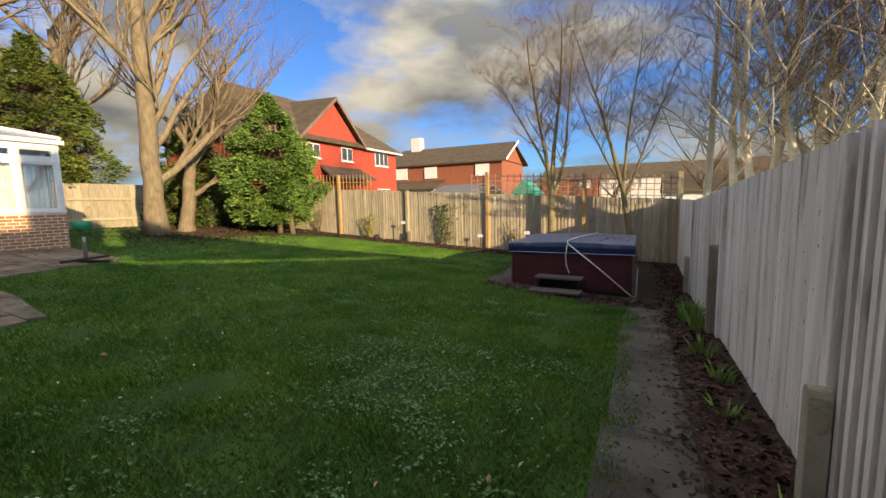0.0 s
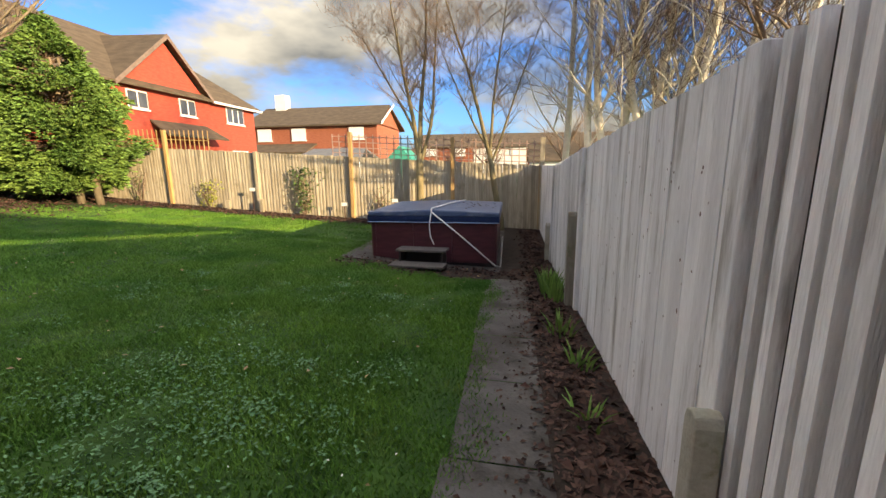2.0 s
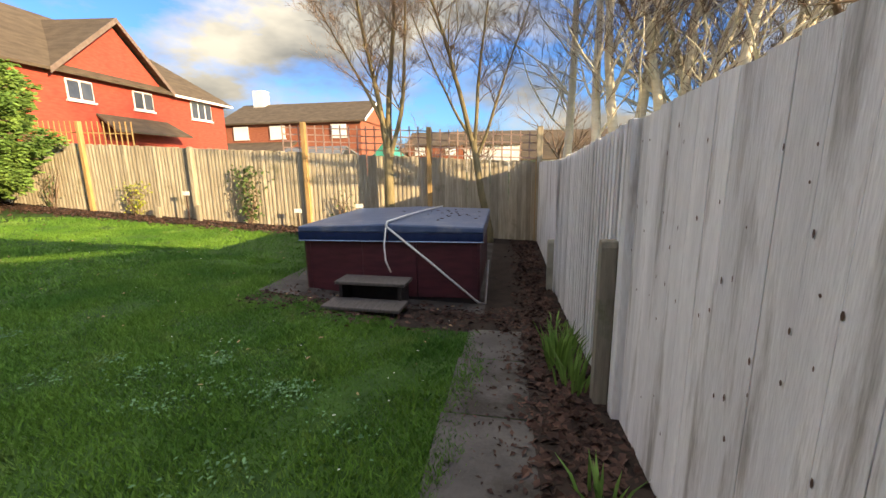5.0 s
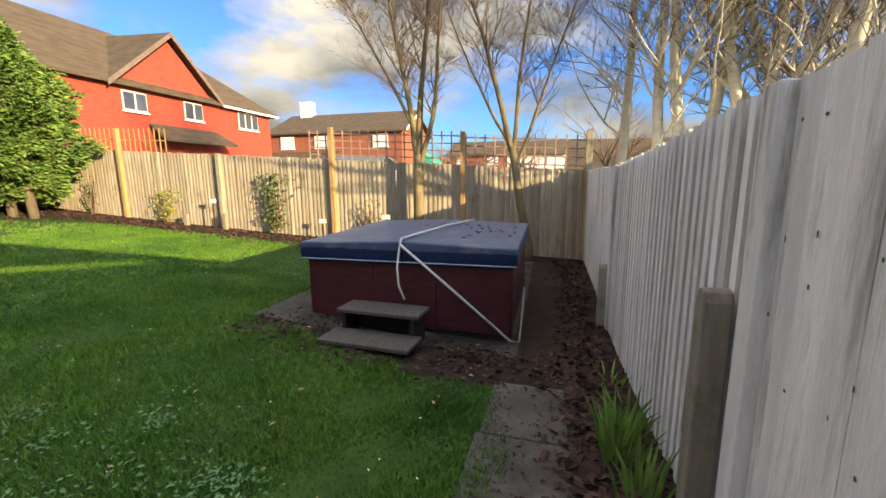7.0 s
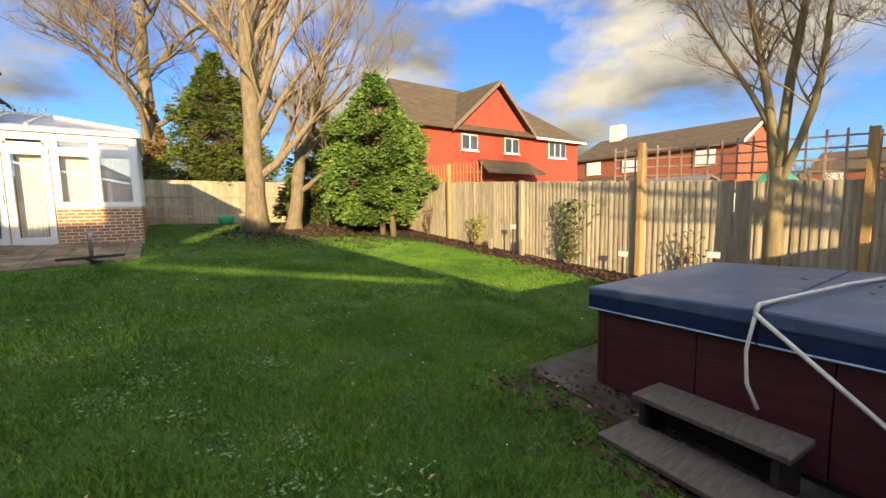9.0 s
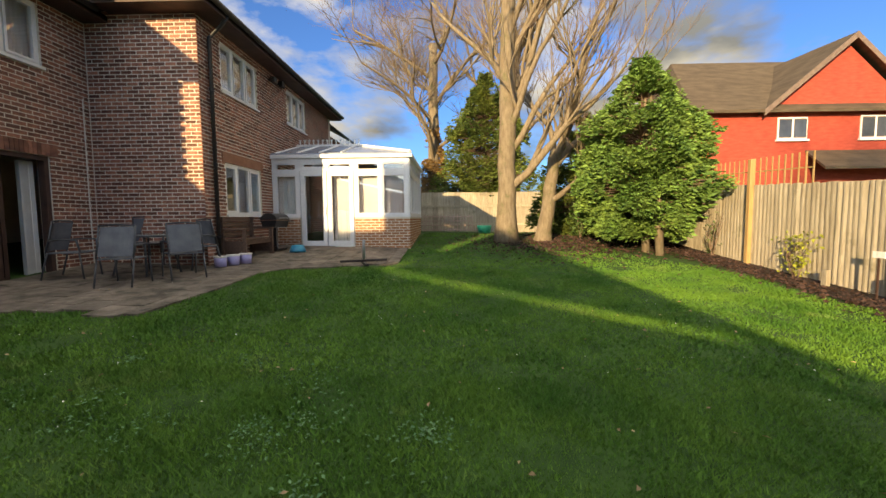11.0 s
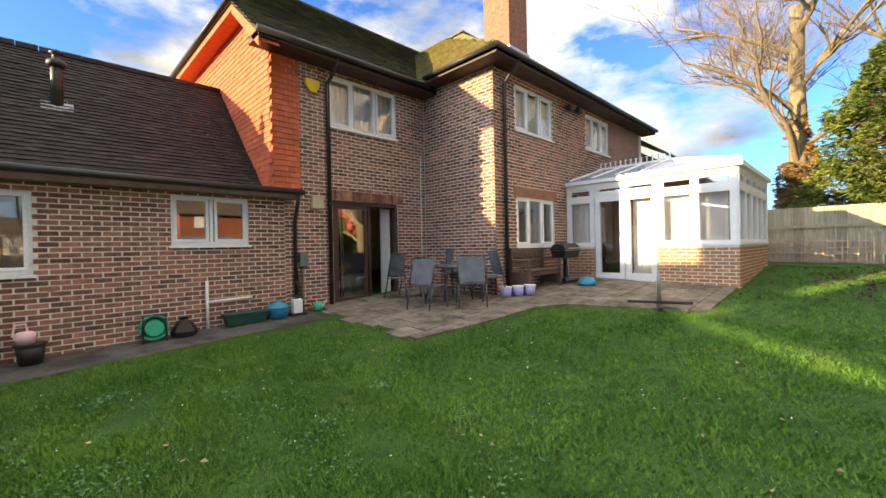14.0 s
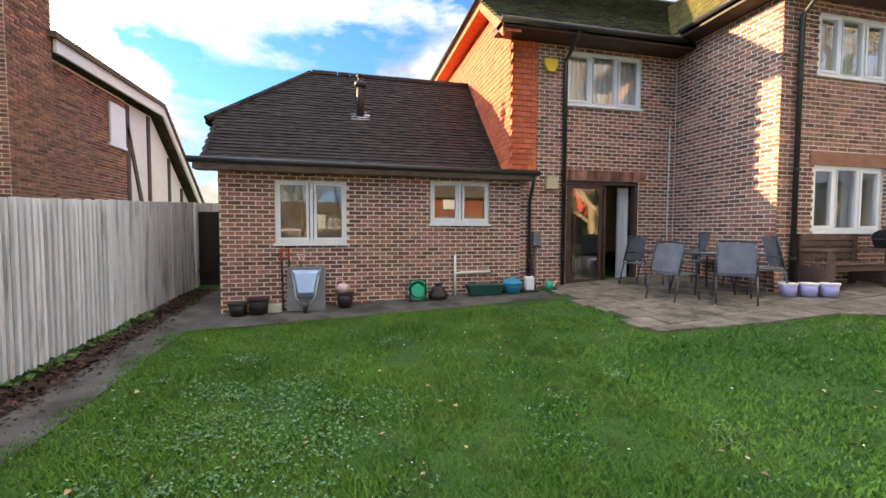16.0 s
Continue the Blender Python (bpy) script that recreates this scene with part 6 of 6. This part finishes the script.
for i in range(5):
    row_house(-9 + i * 7.5, 58 + i * 0.5, 7.3, 8, 4.6, (FARBRICK, RENDERW, FARBRICK, RENDERW, FARBRICK)[i], "far pale terraced house with brown roof")
row_house(6.0, 44, 8, 5, 2.4, RENDERW, "low white building beyond the fence")
shed = thing("green_shed", "far green-painted gabled outbuilding", "shed", (-9.5, 36, -0.4))
part("wall", Shape().box(-1, 1, 0, 3, 0, 2.6), GREENROOF, shed)
part("roof", Shape().prism([(-1.2, -0.2, 2.5), (1.2, -0.2, 2.5), (0, -0.2, 3.7)], (0, 3.4, 0)), GREENROOF, shed)
low = thing("garage", "low grey-roofed garage beyond the back fence", "garage", (-13.5, 30, -0.4))
part("wall", Shape().box(-2.6, 2.6, 0, 5, 0, 2.3), RENDERW, low)
part("roof", Shape().prism([(-2.8, -0.3, 2.3), (2.8, -0.3, 2.3), (2.2, 2.5, 3.3), (-2.2, 2.5, 3.3)], (0, 0, 0.1)).prism([(-2.8, 5.3, 2.3), (2.8, 5.3, 2.3), (2.2, 2.5, 3.3), (-2.2, 2.5, 3.3)], (0, 0, 0.1)), BOARDG, low)

# neighbour beyond the side fence: brick part, timbered gable, and an unseen range added for shade
nb = thing("neighbour_house", "brown brick neighbouring house with a white timbered gable", "house", (0, 0, 0))
part("wall", Shape().box(3.2, 9, -6.1, -3.0, -0.5, 4.95), MORTAR, nb)
brick_face("x", 3.192, -6.1, -3.0, 1.0, 4.93, [], nb)
part("timber_wall", Shape().prism([(3.25, -6.1, 0), (3.25, -10.9, 0), (3.25, -10.9, 2.3), (3.25, -7.7, 4.95), (3.25, -6.1, 4.95)], (5, 0, 0)), RENDERW, nb, "white render")
for pts in (((-6.3, 0), (-6.3, 4.9)), ((-7.5, 0), (-7.5, 4.9)), ((-8.9, 0), (-8.9, 3.9)), ((-6.3, 4.3), (-7.5, 0.8)), ((-9.9, 0), (-9.9, 3.0))):
    (ya, za), (yb, zb) = pts
    part("timber", Shape().prism([(3.22, ya - 0.09, za), (3.22, ya + 0.09, za), (3.22, yb + 0.09, zb), (3.22, yb - 0.09, zb)], (0.05, 0, 0)), DARKW, nb)
part("verge", Shape().prism([(2.9, -3.0, 4.95), (2.9, -7.75, 5.0), (2.9, -11.2, 2.1), (2.9, -11.2, 2.35), (2.9, -7.75, 5.28), (2.9, -3.0, 5.2)], (0.06, 0, 0)), RENDERW, nb, "pale bargeboard")
part("roof", Shape().prism([(2.85, -2.9, 5.2), (2.85, -7.75, 5.25), (9.5, -7.75, 5.9), (9.5, -2.9, 5.9)], (0, 0, 0.12)).prism([(2.85, -7.75, 5.25), (2.85, -11.3, 2.3), (9.5, -11.3, 2.3), (9.5, -7.75, 5.9)], (0, 0, 0.12)), FARROOF, nb)
far_window(nb, "x", 3.14, -6.0, -5.3, 3.7, 4.7, 1)
part("chimney_shaft", Shape().box(3.0, 3.7, -3.0, -1.9, -0.5, 7.2), MORTAR, nb)
brick_face("x", 2.992, -3.0, -1.9, 1.0, 7.2, [], nb)
brick_face("y", -1.9, 3.0, 3.7, 1.0, 7.2, [], nb)
# unseen range added to shade the lawn; its slit lets a sun streak through
part("low_range_wall", Shape().prism([(4.3, 5.0, -0.5), (4.3, -3.0, -0.5), (4.3, -3.0, 4.4), (4.3, -1.65, 4.12), (4.3, 3.4, 3.04), (4.3, 5.0, 2.7)], (0.2, 0, 0)), FARBRICK, nb)
part("low_range_panel", Shape().prism([(4.3, 3.6, 3.1), (4.3, -1.65, 4.26), (4.3, -1.8, 6.4), (4.3, 4.4, 2.95)], (0.2, 0, 0)), FARBRICK, nb)
part("low_range_roof", Shape().prism([(4.0, 4.9, 2.75), (4.0, -1.8, 6.45), (9.4, -1.8, 6.45), (9.4, 4.9, 2.75)], (0, 0, 0.12)), FARROOF, nb)

# ---- things on the terrace ----
def garden_chair(at, turn):
    c = thing("garden_chair", "grey mesh garden chair with metal frame", "chair", at, turn, "chairs round the table")
    part("seat", Shape().box(-0.24, 0.24, -0.24, 0.22, 0.42, 0.445), CHAIRG, c, bevel=0.008)
    m = pose(0, -0.24, 0.44, -14)
    n = Shape()
    for i in range(9):
        x = -0.24 + 0.06 * i
        n.v += [(m @ Vector((x, -0.03 * (1 - (x / 0.24) ** 2), 0.03)))[:], (m @ Vector((x, -0.05 * (1 - (x / 0.24) ** 2), 0.5)))[:], (m @ Vector((x, 0.018 - 0.05 * (1 - (x / 0.24) ** 2), 0.5)))[:], (m @ Vector((x, 0.018 - 0.03 * (1 - (x / 0.24) ** 2), 0.03)))[:]]
    for i in range(8):
        a, b = 4 * i, 4 * i + 4
        n.f += [(a, b, b + 1, a + 1), (a + 1, b + 1, b + 2, a + 2), (a + 2, b + 2, b + 3, a + 3), (a + 3, b + 3, b, a)]
    part("backrest", n, CHAIRG, c)
    for sx in (-0.26, 0.26):
        part("back_frame", Shape().tube([(sx, -0.24, 0.44), m @ Vector((sx, 0, 0.27)), m @ Vector((sx * 0.98, -0.01, 0.52))], 0.014, 8), CHAIRF, c, smooth=True)
        part("leg", Shape().tube([(sx, 0.22, 0.44), (sx, 0.27, 0)], 0.014, 8), CHAIRF, c, smooth=True)
        part("leg", Shape().tube([(sx, -0.22, 0.44), (sx, -0.33, 0)], 0.014, 8), CHAIRF, c, smooth=True)
        part("armrest", Shape().tube([m @ Vector((sx, 0, 0.2)), (sx * 1.06, 0.0, 0.655), (sx * 1.06, 0.2, 0.64), (sx, 0.24, 0.44)], 0.016, 8), CHAIRF, c, smooth=True)
    part("top_rail", Shape().tube([m @ Vector((-0.255, -0.01, 0.52)), m @ Vector((0, -0.05, 0.53)), m @ Vector((0.255, -0.01, 0.52))], 0.014, 8), CHAIRF, c, smooth=True)
    return c


TCX, TCY = -8.66, 0.62
tz = ground(TCX, TCY) + 0.036


def seat_at(x, y, turn):
    return pose(x, y, ground(x, y) + 0.036, 0, 0, turn)


first = garden_chair((-7.85, 0.86, ground(-7.85, 0.86) + 0.036), 101)
for x, y, turn in ((-8.5, 1.38, 138), (-8.2, -0.3, 15), (-9.5, 0.02, -60), (-9.3, 1.15, -120)):
    copy_thing(first, seat_at(x, y, turn))
tb = thing("garden_table", "round smoked-glass garden table with metal legs", "table", (TCX, TCY, tz))
part("tabletop", Shape().lathe([(0.55, 0.70), (0.56, 0.71), (0.55, 0.72)], 36), TABLEG, tb)
part("rim", Shape().lathe([(0.55, 0.675), (0.575, 0.68), (0.575, 0.70), (0.55, 0.699)], 36), CHAIRF, tb)
for k in range(4):
    a = k * math.pi / 2 + 0.6
    part("leg", Shape().tube([(0.5 * math.cos(a), 0.5 * math.sin(a), 0.68), (0.42 * math.cos(a), 0.42 * math.sin(a), 0.35), (0.5 * math.cos(a), 0.5 * math.sin(a), 0)], 0.02, 8), CHAIRF, tb, smooth=True)

bx, byy = -10.66, 1.46
bz = ground(bx, byy) + 0.036
bench = thing("garden_bench", "dark weathered wooden two-seat bench against the wall", "bench", (bx, byy, bz))
for i in range(5):
    part("seat_slat", Shape().box(-0.65, 0.65, -0.2 + i * 0.095, -0.12 + i * 0.095, 0.42, 0.445), BENCHW, bench, bevel=0.004)
for i in range(4):
    part("back_slat", Shape().box(-0.65, 0.65, -0.27, -0.245, 0.5 + i * 0.105, 0.58 + i * 0.105), BENCHW, bench, bevel=0.004)
for sx in (-0.66, 0.6):
    part("end_leg", Shape().box(sx, sx + 0.06, 0.2, 0.28, 0, 0.64), BENCHW, bench, bevel=0.006)
    part("end_leg", Shape().box(sx, sx + 0.06, -0.28, -0.2, 0, 0.93), BENCHW, bench, bevel=0.006)
    part("armrest", Shape().box(sx - 0.01, sx + 0.07, -0.2, 0.3, 0.64, 0.68), BENCHW, bench, bevel=0.008)
    part("side_panel", Shape().box(sx + 0.01, sx + 0.05, -0.2, 0.2, 0.1, 0.4), BENCHW, bench)
part("apron", Shape().box(-0.6, 0.6, 0.2, 0.23, 0.32, 0.41), BENCHW, bench)

qx, qy = -11.72, 1.62
bb = thing("barbecue", "black hooded trolley barbecue with a side shelf, lid closed", "barbecue", (qx, qy, ground(qx, qy) + 0.036), -8)
arc = [(0.27 * math.cos(a * math.pi / 12), 0.92 + 0.2 * math.sin(a * math.pi / 12)) for a in range(13)]
part("hood", Shape().prism([(-0.36, y, z) for y, z in arc], (0.72, 0, 0)), BBQM, bb, bevel=0.012)
part("firebox", Shape().prism([(-0.35, y, z) for y, z in ((-0.26, 0.91), (0.26, 0.91), (0.19, 0.7), (-0.19, 0.7))], (0.7, 0, 0)), BBQM, bb, bevel=0.01)
part("lid_handle", Shape().tube([(-0.22, 0.27, 0.97), (-0.22, 0.31, 0.98), (0.22, 0.31, 0.98), (0.22, 0.27, 0.97)], 0.012, 8), STEEL, bb, smooth=True)
part("side_shelf", Shape().box(-0.66, -0.37, -0.22, 0.22, 0.87, 0.9), BBQM, bb, "flat black side shelf", bevel=0.006)
part("pedestal", Shape().box(-0.05, 0.05, -0.05, 0.05, 0.05, 0.71), BBQM, bb, bevel=0.008)
part("base", Shape().box(-0.3, 0.32, -0.2, 0.2, 0.02, 0.07), BBQM, bb, bevel=0.01)
bb.matrix_basis = bb.matrix_basis @ Matrix.Scale(0.84, 4)
part("wheel", Shape().tube([(0.32, 0.2, 0.08), (0.36, 0.2, 0.08)], 0.08, 16), BLACKP, bb)

for i in range(3):
    x, y = -9.5 - 0.23 * i, 1.46 + 0.14 * i
    p = thing("plant_pot", "lilac plastic planter bucket on the paving", "plant pot", (x, y, ground(x, y) + 0.036), group="lilac pots")
    part("pot", Shape().lathe([(0.105, 0), (0.12, 0.2), (0.115, 0.2), (0.1, 0.14)], 18), LILAC, p, smooth=True)
    part("rim", Shape().lathe([(0.118, 0.185), (0.13, 0.19), (0.13, 0.215), (0.115, 0.215)], 18), RENDERW, p, "pale rim")

rx, ry = -10.2, 4.2
pb = thing("parasol_base", "folded metal cross base with upright socket on the terrace", "parasol base", (rx, ry, ground(rx, ry) + 0.036), 20)
part("cross_bar", Shape().box(-0.5, 0.5, -0.035, 0.035, 0, 0.05), STEPD, pb, bevel=0.008)
part("cross_bar", Shape().box(-0.035, 0.035, -0.5, 0.5, 0.052, 0.1), STEPD, pb, bevel=0.008)
part("tube", Shape().lathe([(0.035, 0.05), (0.035, 0.52), (0.03, 0.53)], 12), STEEL, pb, smooth=True)
ub = thing("plastic_tub", "upturned teal plastic bowl by the step", "bowl", (-11.6, 2.22, ground(-11.6, 2.22) + 0.036))
part("bowl", Shape().lathe([(0.2, 0), (0.19, 0.06), (0.14, 0.17), (0.02, 0.18)], 20), TEAL, ub, smooth=True)

# ---- things along the brick wall ----
def gz(x, y=-0.85):
    return (x, y, ground(x, y) + 0.014)


bd = thing("wheelbarrow", "upended wheelbarrow with pale blue tray leaning on the wall", "wheelbarrow", gz(-1.85, -0.78))
m = pose(0, 0.05, 0, 14)
part("backing", Shape().box(-0.42, 0.42, -0.06, -0.03, 0.02, 0.76, m), BOARDG, bd, "grey sheet behind the tray")
part("tray", Shape().add([m @ Vector(p) for p in ((-0.32, 0, 0.7), (0.32, 0, 0.7), (0.2, 0, 0.24), (-0.2, 0, 0.24), (-0.25, 0.12, 0.64), (0.25, 0.12, 0.64), (0.16, 0.12, 0.3), (-0.16, 0.12, 0.3))], ((4, 5, 6, 7), (0, 1, 5, 4), (1, 2, 6, 5), (2, 3, 7, 6), (3, 0, 4, 7))), BARROWM, bd, bevel=0.02)
for sx in (-1, 1):
    part("handle_tube", Shape().tube([m @ Vector(p) for p in ((sx * 0.33, 0.02, 0.74), (sx * 0.24, 0.14, 0.4), (sx * 0.2, 0.15, 0.22), (sx * 0.05, 0.16, 0.08))], 0.014, 8), STEEL, bd, smooth=True)
part("wheel", Shape().tube([(-0.04, 0.14, 0.1), (0.04, 0.14, 0.1)], 0.1, 16), BLACKP, bd)
bd.matrix_basis = bd.matrix_basis @ Matrix.Diagonal((0.76, 1, 1.04, 1))
fk = thing("garden_fork", "garden tool with pale D-shaped grip against the wall", "garden tool", gz(-1.75, -0.98))
part("shaft", Shape().tube([(0, 0, 0), (0.0, -0.05, 0.86)], 0.016, 8), BENCHW, fk)
part("grip", Shape().tube([(0, -0.05, 0.84), (-0.06, -0.055, 0.93), (-0.06, -0.055, 0.96), (0.06, -0.055, 0.96), (0.06, -0.055, 0.93), (0, -0.05, 0.84)], 0.013, 8), PINK, fk)
for dx in (-0.32, -0.2):
    t = thing("garden_tool", "dark long-handled tool with red grip", "garden tool", gz(-1.45 + dx + 0.2, -1.0), group="tools behind the barrow")
    part("shaft", Shape().tube([(0, 0, 0), (0.03, -0.05, 0.9)], 0.018, 8), BLACKP, t)
    part("grip", Shape().tube([(0.03, -0.05, 0.9), (0.03, -0.05, 1.08)], 0.02, 8), REDHAND, t)
for x, r, h, mt, lb in ((-0.75, 0.15, 0.22, BLACKP, "black plastic flowerpot"), (-1.07, 0.17, 0.27, STEPD, "dark grey plastic bucket"), (-2.5, 0.15, 0.26, BLACKP, "black plastic pot")):
    p = thing("plant_pot", lb + " at the wall foot", "plant pot", gz(x), group="pots by the wall")
    part("pot", Shape().lathe([(r * 0.75, 0), (r, h), (r - 0.012, h), (r * 0.8, h - 0.1)], 18), mt, p, smooth=True)
    part("rim", Shape().lathe([(r, h - 0.03), (r + 0.014, h - 0.02), (r + 0.014, h + 0.006), (r - 0.005, h + 0.006)], 18), mt, p)
pk = thing("watering_can", "small pale pink plastic toy can on a pot", "watering can", gz(-2.46), 0)
pk.location.z += 0.27
part("body", Shape().lathe([(0.09, 0), (0.1, 0.12), (0.07, 0.15)], 16), PINK, pk, smooth=True)
part("handle", Shape().tube([(-0.02, 0, 0.14), (0.0, 0, 0.25), (0.1, 0, 0.24), (0.12, 0, 0.1)], 0.014, 8), PINK, pk)
st = thing("concrete_block", "pale concrete block at the wall foot", "block", gz(-1.33, -0.9))
part("block", Shape().box(-0.11, 0.11, -0.06, 0.06, 0, 0.14), STUBM, st, bevel=0.008)
hr = thing("hose_reel", "coiled bright green garden hose on a reel", "hose reel", gz(-3.8))
for k in range(5):
    ring = [(0.0 + (0.13 + 0.012 * k) * math.cos(a * 0.3142), -0.06 + 0.028 * k, 0.21 + (0.13 + 0.012 * k) * math.sin(a * 0.3142)) for a in range(21)]
    part("hose_coil", Shape().tube(ring, 0.018, 6), GREENP, hr, smooth=True)
part("drum", Shape().tube([(0, -0.1, 0.21), (0, 0.1, 0.21)], 0.12, 20), GREENP, hr)
part("frame", Shape().tube([(-0.15, 0.1, 0), (-0.14, 0.1, 0.4), (0.14, 0.1, 0.4), (0.15, 0.1, 0)], 0.014, 6), BLACKP, hr)
sh = thing("bag", "dark crumpled bag beside the hose reel", "bag", gz(-4.2))
part("bag_body", Shape().lathe([(0.16, 0), (0.19, 0.08), (0.12, 0.2), (0.05, 0.26), (0.07, 0.3)], 9), STEPD, sh)
wp = thing("waste_pipe", "white plastic waste pipe with a side branch on the wall", "pipe", (-4.58, HY + 0.06, 0.14))
part("upright", Shape().tube([(0, 0, 0), (0, 0, 0.92)], 0.026, 10), WHITEP, wp, smooth=True)
part("branch", Shape().tube([(0, 0, 0.56), (-0.72, 0, 0.58)], 0.024, 10), WHITEP, wp, smooth=True)
tr = thing("planter_trough", "dark green trough planter with pale stones", "planter", gz(-5.12))
part("trough", Shape().add(((-0.3, -0.09, 0), (0.3, -0.09, 0), (0.3, 0.09, 0), (-0.3, 0.09, 0), (-0.36, -0.12, 0.2), (0.36, -0.12, 0.2), (0.36, 0.12, 0.2), (-0.36, 0.12, 0.2)), ((3, 2, 1, 0), (4, 5, 6, 7), (0, 1, 5, 4), (1, 2, 6, 5), (2, 3, 7, 6), (3, 0, 4, 7))), DKGREEN, tr, bevel=0.012)
part("rim", Shape().box(-0.37, 0.37, -0.13, 0.13, 0.185, 0.21), DKGREEN, tr, bevel=0.008)
bt = thing("plastic_tub", "blue plastic lidded tub by the wall", "tub", gz(-5.68))
part("body", Shape().lathe([(0.16, 0), (0.19, 0.15), (0.19, 0.17)], 20), TEAL, bt, smooth=True)
part("lid", Shape().lathe([(0.2, 0.17), (0.2, 0.2), (0.14, 0.26), (0.06, 0.28), (0.05, 0.31)], 20), TEAL, bt, smooth=True)
ct = thing("canister", "white plastic canister with dark cap", "canister", gz(-6.02, -0.8))
part("body", Shape().box(-0.09, 0.09, -0.07, 0.07, 0.03, 0.3), UPVC, ct, bevel=0.025)
part("cap", Shape().lathe([(0.04, 0.3), (0.04, 0.36)], 12), STEPD, ct)
part("tray", Shape().box(-0.16, 0.16, -0.11, 0.11, 0, 0.035), STEPD, ct, bevel=0.008)
ty = thing("watering_can", "small green and orange toy watering can", "watering can", gz(-6.45, -0.8))
part("body", Shape().lathe([(0.08, 0), (0.085, 0.13), (0.05, 0.17)], 16), GREENP, ty, smooth=True)
part("handle", Shape().tube([(0.06, 0, 0.14), (0.13, 0, 0.16), (0.13, 0, 0.05), (0.08, 0, 0.03)], 0.012, 8), REDHAND, ty)
part("spout", Shape().tube([(-0.07, 0, 0.05), (-0.17, 0, 0.18)], [0.02, 0.014], 8), PINK, ty)
jb = thing("junction_box", "grey weatherproof socket box on the wall", "utility box", (-6.28, HY + 0.015, 1.35))
part("case", Shape().box(-0.08, 0.08, 0, 0.09, -0.13, 0.13), BOARDG, jb, bevel=0.015)
part("conduit", Shape().tube([(0, 0.03, -0.13), (0.02, 0.03, -1.0)], 0.02, 8), BOARDG, jb)
part("conduit", Shape().tube([(0.12, 0.04, -0.2), (0.0, 0.05, -1.05)], 0.016, 8), BENCHW, jb)

# ---- by the far fence ----
for k in range(3):
    la = thing("trellis", "pinkish diamond lattice panel leaning on the far fence", "trellis", (-19.1, 4.4 + k * 1.05, ground(-19, 5)), group="leaning lattice")
    for i in range(7):
        part("slat", Shape().box(-0.01, 0.01, -0.5 + i * 0.16, -0.475 + i * 0.16, 0, 0.75, pose(0, 0, 0, 0, -14, 0)), LATTICE, la)
    for i in range(4):
        part("cross_slat", Shape().box(0.011, 0.025, -0.52, 0.5, 0.06 + i * 0.19, 0.09 + i * 0.19, pose(0, 0, 0, 0, -14, 0)), LATTICE, la)
gb = thing("plastic_tub", "green plastic tub near the far fence", "tub", (-18.0, 7.4, ground(-18.0, 7.4)))
part("body", Shape().lathe([(0.24, 0), (0.3, 0.3), (0.28, 0.31)], 18), GREENP, gb, smooth=True)
hd2 = thing("far_hedge_trees", "distant brown and green woodland line", "woodland", (0, 0, 0), kind="stuff")
rnd = random.Random(5)
s = Shape()
for i in range(5000):
    a = rnd.uniform(-0.9, 1.0)
    r = rnd.uniform(75, 95)
    x, y = r * math.sin(a), r * math.cos(a)
    z = rnd.uniform(-0.5, 5.0 + 2.5 * noise.noise((a * 9, 0, 0)))
    d = 0.6
    s.add([(x + rnd.gauss(0, d), y + rnd.gauss(0, d), z + rnd.gauss(0, d)) for _ in range(4)], ((0, 1, 2, 3),))
part("foliage", s, TWIG, hd2)["kind"] = "stuff"
